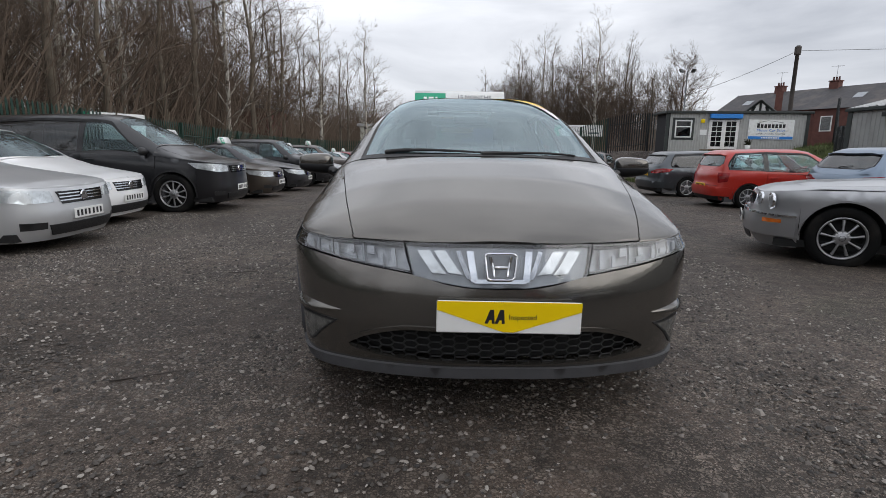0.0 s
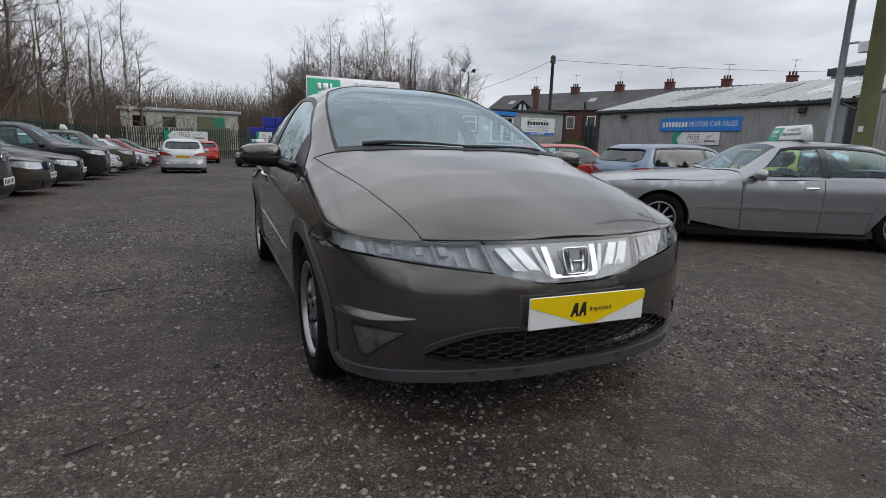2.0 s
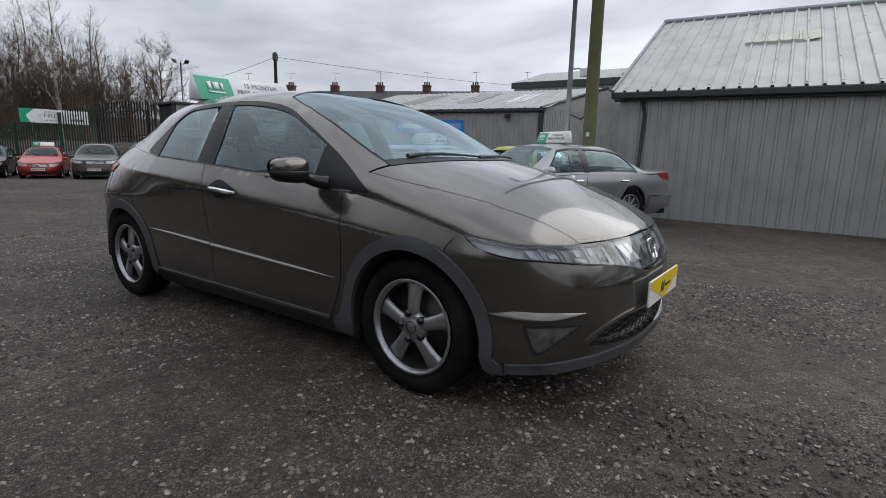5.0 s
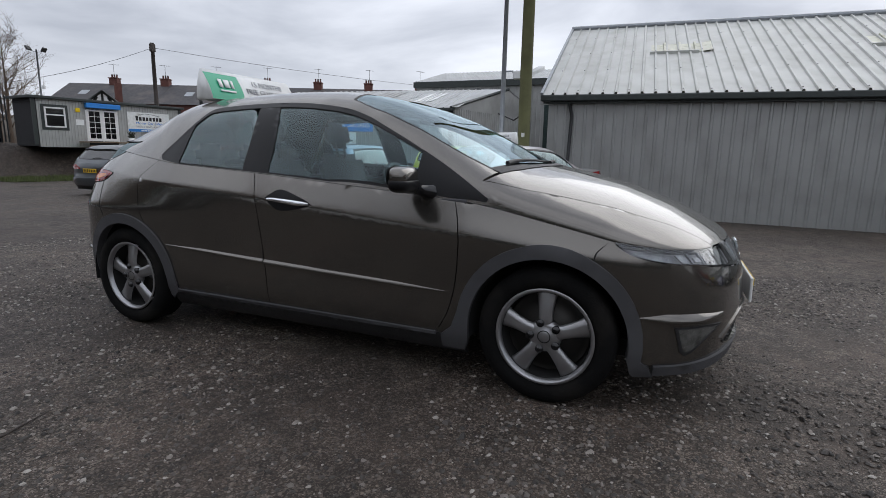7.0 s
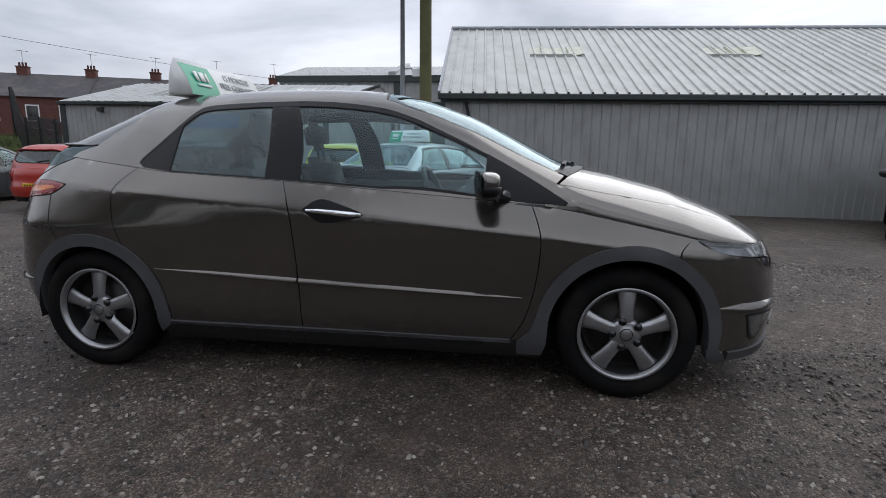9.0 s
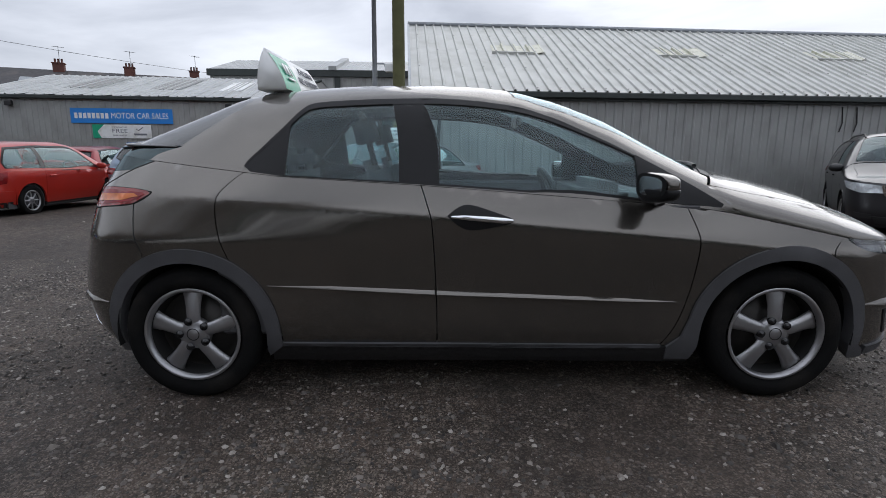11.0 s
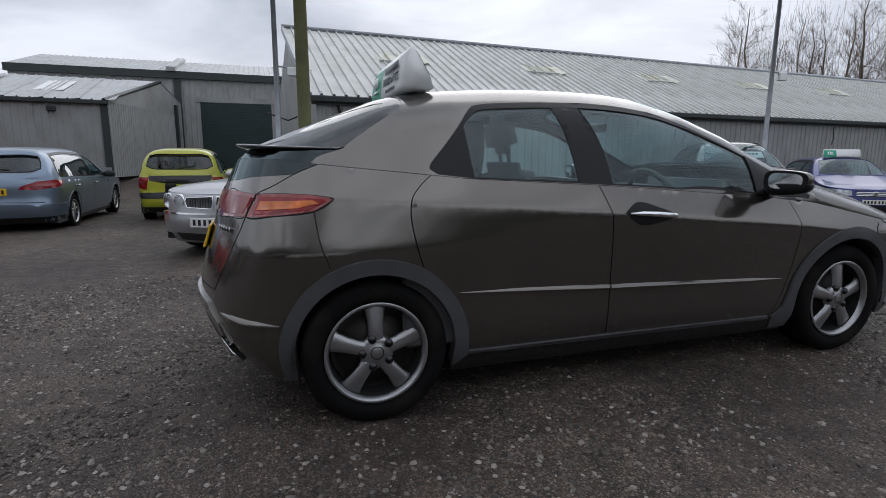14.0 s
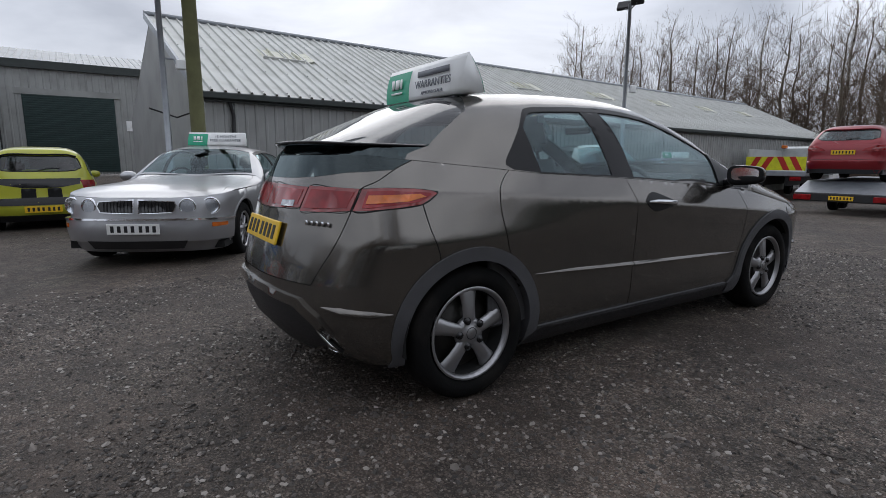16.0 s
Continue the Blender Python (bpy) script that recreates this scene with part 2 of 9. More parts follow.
def ground_z(x, y):
    """The yard falls gently away from the middle, and rises to the sheds and to the office bank."""
    r = math.hypot(x, y)
    z = -0.026 * max(0, r - 3) if r < 28 else -0.65
    z -= (0.0073 + 0.0102 * y) * smoothstep(9, 4, r)
    z += smoothstep(13, 21, x - 0.12 * y) * smoothstep(34, 20, y) * smoothstep(-14, 0, y) * 0.85
    z += smoothstep(15.2, 17.2, 0.39 * x + 0.92 * y - 15.5) * smoothstep(8, 14, x) * 1.75 * smoothstep(14, 22, y)
    return z

# ---- surfaces of the place ----
def gravel_material():
    m = bpy.data.materials.new("crushed_stone_gravel")
    m.use_nodes = True
    n, l = m.node_tree.nodes, m.node_tree.links
    b = n["Principled BSDF"]
    b.inputs["Roughness"].default_value = 0.7
    b.inputs["Specular IOR Level"].default_value = 0.4
    co = n.new("ShaderNodeTexCoord")
    warp = n.new("ShaderNodeTexNoise")
    warp.inputs["Scale"].default_value = 30
    add = n.new("ShaderNodeMixRGB")
    add.inputs["Fac"].default_value = 0.012
    l.new(co.outputs["Object"], warp.inputs["Vector"])
    l.new(co.outputs["Object"], add.inputs["Color1"])
    l.new(warp.outputs["Color"], add.inputs["Color2"])

    def noise_at(scale, detail=6, rough=0.6):
        q = n.new("ShaderNodeTexNoise")
        q.inputs["Scale"].default_value, q.inputs["Detail"].default_value, q.inputs["Roughness"].default_value = scale, detail, rough
        l.new(co.outputs["Object"], q.inputs["Vector"])
        return q.outputs["Fac"]

    def ramp(src, p0, c0, p1, c1):
        q = n.new("ShaderNodeValToRGB")
        q.color_ramp.elements[0].position, q.color_ramp.elements[0].color = p0, (*c0, 1)
        q.color_ramp.elements[1].position, q.color_ramp.elements[1].color = p1, (*c1, 1)
        l.new(src, q.inputs["Fac"])
        return q.outputs["Color"]

    def mix(fac, a, c, kind="MIX"):
        q = n.new("ShaderNodeMixRGB")
        q.blend_type = kind
        if isinstance(fac, float):
            q.inputs["Fac"].default_value = fac
        else:
            l.new(fac, q.inputs["Fac"])
        l.new(a, q.inputs["Color1"])
        if isinstance(c, tuple):
            q.inputs["Color2"].default_value = (*c, 1)
        else:
            l.new(c, q.inputs["Color2"])
        return q.outputs["Color"]
    soil = ramp(noise_at(1.3), 0.35, (0.029, 0.023, 0.019), 0.7, (0.064, 0.048, 0.039))
    grit = ramp(noise_at(260, 5, 0.75), 0.36, (0.22, 0.22, 0.22), 0.64, (2.1, 2.06, 2.0))
    soil = mix(1.0, soil, grit, "MULTIPLY")
    patch = ramp(noise_at(1.1, 5, 0.6), 0.38, (0.3, 0.3, 0.3), 0.60, (1, 1, 1))
    out, heights = soil, []
    for scale, cut, share in ((40, 0.40, 0.34), (75, 0.44, 0.55), (150, 0.48, 0.65)):
        v = n.new("ShaderNodeTexVoronoi")
        v.inputs["Scale"].default_value = scale
        l.new(add.outputs["Color"], v.inputs["Vector"])
        sep = n.new("ShaderNodeSeparateColor")
        l.new(v.outputs["Color"], sep.inputs["Color"])
        tone = ramp(sep.outputs["Red"], 0.0, (0.016, 0.014, 0.012), 1.0, (0.25, 0.215, 0.186))
        pick = ramp(sep.outputs["Green"], 1 - share, (0, 0, 0), 1 - share + 0.02, (1, 1, 1))
        shape = ramp(v.outputs["Distance"], cut, (1, 1, 1), cut + 0.10, (0, 0, 0))
        mask = mix(1.0, mix(1.0, pick, shape, "MULTIPLY"), patch, "MULTIPLY")
        out = mix(mask, out, tone)
        heights.append((mask, 1.0 / scale))
    big = ramp(noise_at(0.35, 4), 0.38, (0.66, 0.63, 0.60), 0.68, (1.25, 1.22, 1.18))
    out = mix(1.0, out, big, "MULTIPLY")
    lumps = ramp(noise_at(7.0, 9, 0.72), 0.36, (0.55, 0.54, 0.53), 0.64, (1.42, 1.41, 1.40))
    out = mix(1.0, out, lumps, "MULTIPLY")
    moss = ramp(noise_at(0.55, 8, 0.65), 0.60, (0, 0, 0), 0.76, (0.45, 0.45, 0.45))
    out = mix(moss, out, (0.040, 0.046, 0.020))
    l.new(out, b.inputs["Base Color"])
    h = None
    for mask, k in heights:
        q = n.new("ShaderNodeMath")
        q.operation = "MULTIPLY"
        q.inputs[1].default_value = k * 22
        l.new(mask, q.inputs[0])
        if h is None:
            h = q.outputs[0]
        else:
            s = n.new("ShaderNodeMath")
            l.new(h, s.inputs[0]), l.new(q.outputs[0], s.inputs[1])
            h = s.outputs[0]
    bp = n.new("ShaderNodeBump")
    bp.inputs["Strength"].default_value, bp.inputs["Distance"].default_value = 1.0, 0.035
    l.new(h, bp.inputs["Height"])
    l.new(bp.outputs["Normal"], b.inputs["Normal"])
    return m


M["gravel"] = gravel_material()
M["sheet_wall"] = material("grey_profiled_wall_sheet", (0.31, 0.315, 0.305), 0.55, 0.1, 0.08, 0.7, stain=(0.19, 0.19, 0.18), stain_scale=1.1, stain_cut=(0.45, 0.85))
M["cabin_wall"] = material("pale_cabin_sheet", (0.40, 0.405, 0.39), 0.55, 0.1, 0.08, 0.7, stain=(0.28, 0.28, 0.26), stain_scale=1.3, stain_cut=(0.45, 0.85))
M["sheet_roof"] = material("weathered_roof_sheet", (0.52, 0.525, 0.50), 0.5, 0.1, 0.10, 1.0, stain=(0.34, 0.345, 0.31), stain_scale=1.6, stain_cut=(0.45, 0.85))
M["pale_roof"] = material("pale_roof_sheet", (0.43, 0.44, 0.44), 0.5, 0.1, 0.07, 0.7, stain=(0.30, 0.31, 0.30), stain_scale=0.9)
M["skylight"] = material("yellowed_rooflight_sheet", (0.52, 0.52, 0.42), 0.4, 0, 0.12, 5, stain=(0.30, 0.30, 0.20), stain_scale=6)
M["grey_rooflight"] = material("grey_rooflight_sheet", (0.22, 0.22, 0.215), 0.4, 0, 0.1, 3)
M["dark_trim"] = material("dark_green_grey_flashing", (0.035, 0.042, 0.040), 0.5, 0.2)
M["roller"] = material("dark_green_roller_door", (0.016, 0.036, 0.034), 0.45, 0.2)
M["brick"] = material("red_brick", (0.12, 0.05, 0.04), 0.9, 0, 0.2, 3, bump=0.3, bump_scale=30, stain=(0.09, 0.04, 0.035), stain_scale=1.5)
M["slate"] = material("dark_slate_roof", (0.055, 0.052, 0.055), 0.7, 0, 0.25, 4, stain=(0.10, 0.085, 0.08), stain_scale=0.7)
M["upvc"] = material("white_painted_frame", (0.78, 0.78, 0.77), 0.4, spread=0.03)
M["pane"] = glass("window_pane", (0.10, 0.11, 0.12))
M["room"] = material("dark_room", (0.02, 0.02, 0.022), 0.9)
M["galv"] = material("galvanised_steel", (0.33, 0.35, 0.37), 0.45, 0.7, 0.12, 5)
M["green_pole"] = material("mossy_timber_pole", (0.105, 0.105, 0.045), 0.85, 0, 0.2, 4, bump=0.4, bump_scale=25)
M["dark_pole"] = material("dark_timber_pole", (0.06, 0.05, 0.045), 0.85, 0, 0.2, 4)
M["fence_green"] = material("green_palisade_steel", (0.014, 0.045, 0.032), 0.5, 0.2)
M["fence_black"] = material("black_palisade_steel", (0.012, 0.015, 0.016), 0.5, 0.2)
M["bark"] = material("grey_brown_bark", (0.135, 0.112, 0.085), 0.9, 0, 0.3, 3, bump=0.3, bump_scale=20)
M["twig"] = material("brown_winter_twigs", (0.118, 0.086, 0.063), 0.95, 0, 0.3, 0.4)
M["birch"] = material("pale_birch_bark", (0.40, 0.37, 0.32), 0.8, 0, 0.25, 4, stain=(0.06, 0.05, 0.045), stain_scale=2.5, stain_cut=(0.55, 0.62))
M["ivy"] = material("dull_green_scrub", (0.035, 0.042, 0.018), 0.9, 0, 0.4, 1.5)
M["timber"] = material("weathered_timber", (0.20, 0.15, 0.10), 0.85, 0, 0.25, 6)
M["blue_crate"] = material("royal_blue_plastic_crate", (0.015, 0.03, 0.30), 0.5, 0, 0.2, 2)
M["cream_wall"] = material("cream_factory_sheet", (0.50, 0.50, 0.44), 0.7, 0, 0.08, 0.6)
M["grass"] = material("rough_grass", (0.085, 0.105, 0.036), 0.95, 0, 0.35, 3, bump=0.8, bump_scale=60)
M["stone"] = material("pale_gravel_stones", (0.103, 0.094, 0.084), 0.6, 0, 0.3, 40, spec=0.5)


def stone_tint():
    n, l = M["stone"].node_tree.nodes, M["stone"].node_tree.links
    g = n.new("ShaderNodeNewGeometry")
    r = n.new("ShaderNodeValToRGB")
    r.color_ramp.elements[0].color, r.color_ramp.elements[1].color = (0.020, 0.017, 0.015, 1), (0.36, 0.335, 0.30, 1)
    r.color_ramp.elements[0].position, r.color_ramp.elements[1].position = 0.0, 1.0
    r.color_ramp.elements.new(0.60).color = (0.080, 0.069, 0.060, 1)
    r.color_ramp.elements.new(0.88).color = (0.22, 0.193, 0.169, 1)
    l.new(g.outputs["Random Per Island"], r.inputs["Fac"])
    l.new(r.outputs["Color"], n["Principled BSDF"].inputs["Base Color"])


stone_tint()


def mesh_object(name, verts, faces, mat, parent=None, smooth=False):
    me = bpy.data.meshes.new(name)
    me.from_pydata(verts, [], faces)
    me.materials.append(mat)
    if smooth:
        me.polygons.foreach_set("use_smooth", [True] * len(me.polygons))
    ob = new(name, me)
    if parent:
        ob.parent = parent
    return ob


# ---- ground ----
def build_ground():
    xs = np.concatenate([np.array([-900, -500, -300, -200, -140, -100, -75, -60, -50, -44]), np.arange(-40, 48, 1.0), np.array([52, 60, 75, 100, 140, 200, 300, 500, 900])])
    verts = [(x, y, ground_z(x, y) + (0.012 * noise.noise(Vector((x * 0.7, y * 0.7, 0))) if max(abs(x), abs(y)) < 30 else 0)) for y in xs for x in xs]
    k = len(xs)
    faces = [(i * k + j, i * k + j + 1, (i + 1) * k + j + 1, (i + 1) * k + j) for i in range(k - 1) for j in range(k - 1)]
    g = mesh_object("ground", verts, faces, M["gravel"], None, True)
    return tagged(g, "dark grey-brown crushed stone yard with pale chips", "ground", kind="structure")


build_ground()


def build_stones():
    """Loose chips: flattened, broken lumps half sunk in the yard."""
    rnd = random.Random(11)
    verts, faces = [], []
    base = [(1, 0, 0), (0.3, 0.95, 0), (-0.8, 0.6, 0), (-0.8, -0.6, 0), (0.3, -0.95, 0), (0.45, 0.2, 0.8), (-0.35, 0.35, 0.8), (-0.1, -0.45, 0.8)]
    tris = [(0, 1, 5), (1, 6, 5), (1, 2, 6), (2, 3, 6), (3, 7, 6), (3, 4, 7), (4, 0, 7), (0, 5, 7), (5, 6, 7)]
    made = 0
    while made < 120000:
        near = made < 106000
        x, y = (rnd.uniform(-5.0, 2.6), rnd.uniform(-4.6, 5.5)) if near else (rnd.uniform(-6, 8), rnd.uniform(-6, 10))
        if near and rnd.random() > 0.35 + 0.9 * max(0, noise.noise(Vector((x * 0.9, y * 0.9, 3)))) + 0.3:
            continue
        s = 0.005 + 0.011 * rnd.random() ** 2.6 + (0.013 if rnd.random() < 0.006 else 0)
        a, flat, z = rnd.uniform(0, math.tau), rnd.uniform(0.35, 0.8), ground_z(x, y) + 0.012 * noise.noise(Vector((x * 0.7, y * 0.7, 0)))
        c, q = math.cos(a), math.sin(a)
        k = len(verts)
        st = rnd.uniform(0.5, 1.0)
        for bx, by, bz in base:
            j = rnd.uniform(0.75, 1.25)
            px, py = bx * j * s, by * j * s * st
            verts.append((x + c * px - q * py, y + q * px + c * py, z + bz * s * flat * j - 0.001))
        faces += [tuple(k + i for i in f) for f in tris]
        made += 1
    return tagged(mesh_object("loose_stones", verts, faces, M["stone"]), "pale loose stone chips scattered on the yard", "gravel", kind="stuff")


build_stones()
for i, (x, y, a, s) in enumerate(((-1.62, -1.62, 20, 0.36), (-3.35, -1.2, 70, 0.30), (-1.9, 0.55, 10, 0.28), (-2.2, 3.6, 35, 0.34))):
    zz = ground_z(x, y) + 0.008
    pts = [(x + s * f * math.cos(radians(a)) + 0.02 * math.sin(f * 9), y + s * f * math.sin(radians(a)), zz + 0.004 * math.sin(f * 7)) for f in np.linspace(-0.5, 0.5, 8)]
    tagged(tube("fallen_twig", pts, [0.003, 0.005, 0.005, 0.004, 0.004, 0.003, 0.002, 0.001], M["dark_pole"], None, 5), "thin dark broken twig lying on gravel", "twig", "fallen twigs")


# ---- profiled sheet buildings ----
def sheet(name, width, length, pitch, depth, rib, mat):
    """One sheet: x across the ribs, y along them, z proud."""
    prof, x = [], 0.0
    while x < width - 1e-6:
        flat = pitch - rib * 2
        prof += [(x, 0), (x + flat, 0), (x + flat + rib * 0.5, depth), (x + flat + rib * 1.5, depth)]
        x += pitch
    prof.append((width, 0))
    verts = [(px, yy, pz) for yy in (0, length) for px, pz in prof]
    k = len(prof)
    faces = [(i, i + 1, k + i + 1, k + i) for i in range(k - 1)]
    me = bpy.data.meshes.new(name)
    me.from_pydata(verts, [], faces)
    me.materials.append(mat)
    return me


def lay(name, me, parent, m):
    ob = new(name, me)
    ob.parent = parent
    ob.matrix_basis = m
    return ob


def long_shed():
    """Long low shed with a pitched profiled roof; its frame: x along the eave, y up, z out to the yard."""
    o = Vector((8.45, 0.60, 0))
    u, out = Vector((0.050, -1, 0)).normalized(), Vector((-1, -0.050, 0)).normalized()
    base = ground_z(9, -6) - 0.15
    eave, ridge, run, ln = 2.32, 4.64, 4.75, 34.0
    t = thing("long_shed", Matrix.Identity(4), "long grey steel shed with weathered ribbed roof", "shed")
    wall_me = sheet("wall_sheet", 1.0, eave - base, 0.2, 0.022, 0.035, M["sheet_wall"])
    W = wall_frame(o, u, out)
    for i in range(int(ln)):
        lay("wall_sheet", wall_me, t, W @ Matrix.Translation((i, base, 0)))
    # roof: from the eave up to the ridge
    slope = math.hypot(run + 0.16, ridge - eave)
    up = (Vector((-out.x, -out.y, 0)) * (run + 0.16) + Vector((0, 0, ridge - eave))).normalized()
    nrm = u.cross(up)
    nrm = nrm if nrm.z > 0 else -nrm
    ro = o + out * 0.16 + Vector((0, 0, eave))
    RM = Matrix(((u.x, up.x, nrm.x, ro.x), (u.y, up.y, nrm.y, ro.y), (u.z, up.z, nrm.z, ro.z), (0, 0, 0, 1)))
    roof_me = sheet("roof_sheet", 1.0, slope, 0.25, 0.04, 0.032, M["sheet_roof"])
    for i in range(int(ln)):
        lay("roof_sheet", roof_me, t, RM @ Matrix.Translation((i - 0.12, 0, 0.001 * (i % 2))))
    sky_me = sheet("rooflight", 1.0, 0.72, 0.3333, 0.05, 0.035, M["skylight"])
    for i in range(7):
        x = 2.05 + 4.35 * i
        lay("rooflight", sky_me, t, RM @ Matrix.Translation((x - 0.05, slope * 0.50, 0.012)))
        box("rooflight_edge", (x - 0.08, slope * 0.50 - 0.03, 0.0), (x + 0.98, slope * 0.50, 0.065), M["sheet_roof"], t, m=RM)
    bolt = bmesh.new()
    for i in range(int(ln) * 2):
        for f in (0.02, 0.27, 0.52, 0.77, 0.97):
            add_box(bolt, (i * 0.5 + 0.088, slope * f - 0.010, 0.039), (i * 0.5 + 0.108, slope * f + 0.010, 0.048), 0, RM)
    tagged(part("roof_bolts", bolt, M["dark_metal"], t, smooth=False), kind="stuff")
    box("gutter", (-0.15, eave - 0.13, 0.06), (ln, eave + 0.0, 0.19), M["dark_trim"], t, 0.02, "dark gutter along the eave", m=W)
    box("eave_soffit", (-0.1, eave - 0.17, 0.0), (ln, eave - 0.135, 0.10), M["dark_trim"], t, m=W)
    bm = bmesh.new()
    add_tube(bm, [ro + up * slope + nrm * 0.03 + u * s for s in (-0.15, ln / 2, ln)], 0.07, 8)
    part("ridge_cap", bm, M["galv"], t)
    # far slope, ends and barge boards
    apex = ro + up * slope
    back = apex + Vector((-out.x, -out.y, 0)) * run - Vector((0, 0, ridge - eave))
    mesh_object("back_roof", [apex, apex + u * ln, back + u * ln, back], [(0, 1, 2, 3)], M["sheet_roof"], t)
    for s, nm in ((0.0, "gable_wall"), (ln - 0.02, "gable_wall")):
        b0 = o + u * s
        q = [b0 + Vector((0, 0, base)), b0 + Vector((0, 0, eave)), b0 + Vector((-out.x, -out.y, 0)) * run + Vector((0, 0, ridge - 0.05)), b0 - out * (2 * run) + Vector((0, 0, eave)), b0 - out * (2 * run) + Vector((0, 0, base))]
        mesh_object(nm, q, [(0, 1, 2, 3, 4)], M["sheet_wall"], t)
    G = wall_frame(o - u * 0.02, -out, -u)
    # no hole is cut: a flat black sheet paints the shade inside the doorway
    box("doorway_shade", (3.2, base, 0), (7.4, 3.3, 0.03), M["under_and_shade"], t, label="flat black sheet for the shade inside the gable doorway", m=G)
    box("barge_board", (-0.16, 0, -0.10), (-0.10, slope, 0.05), M["galv"], t, m=RM)
    for i, (d, z0, z1) in enumerate(((0.35, 0.9, 2.05), (1.3, 0.9, 2.2), (2.3, 1.0, 2.3))):
        G = wall_frame(o - u * 0.06, -out, -u)
        b = box("notice_board", (d, z0, 0), (d + 0.75, z1, 0.03), M["galv"], t, 0.005, "pale board with faded lettering", m=G)
        bm = bmesh.new()
        for kx in range(7):
            add_box(bm, (d + 0.08, z0 + 0.12 + 0.13 * kx, 0.03), (d + 0.66 - 0.1 * (kx % 3), z0 + 0.17 + 0.13 * kx, 0.034), 0, G)
        part("faded_bars", bm, M["sign_grey"], b, smooth=False)
    tube("down_pipe", [o + u * 0.42 + out * 0.05 + Vector((0, 0, 2.25)), o + u * 0.5 + out * 0.06 + Vector((0, 0, 1.9)), o + u * 0.44 + out * 0.06 + Vector((0, 0, 0.1))], 0.035, M["black_plastic"], t, 8, "black drooping pipe")
    for x in (9.6, 9.95, 16.2):
        tube("cable_tail", [W @ Vector((x, 2.1, 0.03)), W @ Vector((x + 0.03, 1.75, 0.05)), W @ Vector((x - 0.02, 1.55, 0.05))], 0.015, M["black_plastic"], t, 5)
    return t


long_shed()


def flood_lamp(parent, m):
    box("flood_lamp", (-0.12, -0.09, 0.06), (0.12, 0.09, 0.22), M["black_plastic"], parent, 0.02, "black flood lamp", m=m)
    box("lamp_bracket", (-0.02, -0.02, -0.02), (0.02, 0.02, 0.08), M["black_plastic"], parent, m=m)


def free_banner(parent, m, w, h):
    """The white and green guarantee board, in its wall frame, centre at the origin."""
    b = part("guarantee_board", (lambda q: (add_box(q, (-w / 2, -h / 2, 0), (w / 2, h / 2, 0.02), 0.003), q)[1])(bmesh.new()), M["white_plastic"], parent, "white guarantee board with a green end", smooth=False)
    b.matrix_basis = m
    bm = bmesh.new()
    add_prism(bm, [(-w / 2, -h / 2), (-w * 0.36, -h / 2), (-w * 0.42, 0), (-w * 0.30, h / 2), (-w / 2, h / 2)], 0.0205, 0.023)
    part("green_end", bm, M["green_sign"], b, smooth=False)
    words("lettering", "15 MONTHS", h * 0.17, M["sign_grey"], Matrix.Translation((-w * 0.04, h * 0.30, 0.022)), b, 0.002, w * 0.24)
    words("lettering", "FREE", h * 0.40, M["sign_grey"], Matrix.Translation((-w * 0.04, h * 0.03, 0.022)), b, 0.002, w * 0.26)
    words("lettering", "GUARANTEE", h * 0.16, M["sign_grey"], Matrix.Translation((-w * 0.04, -h * 0.30, 0.022)), b, 0.002, w * 0.24)
    bm = bmesh.new()
    add_tube(bm, [(w * 0.24, h * 0.18, 0.024), (w * 0.28, h * 0.08, 0.024), (w * 0.36, h * 0.32, 0.024)], h * 0.03, 4)
    add_box(bm, (w * 0.20, -h * 0.28, 0.02), (w * 0.42, -h * 0.14, 0.024))
    part("tick_mark", bm, M["sign_grey"], b, smooth=False)
    return b


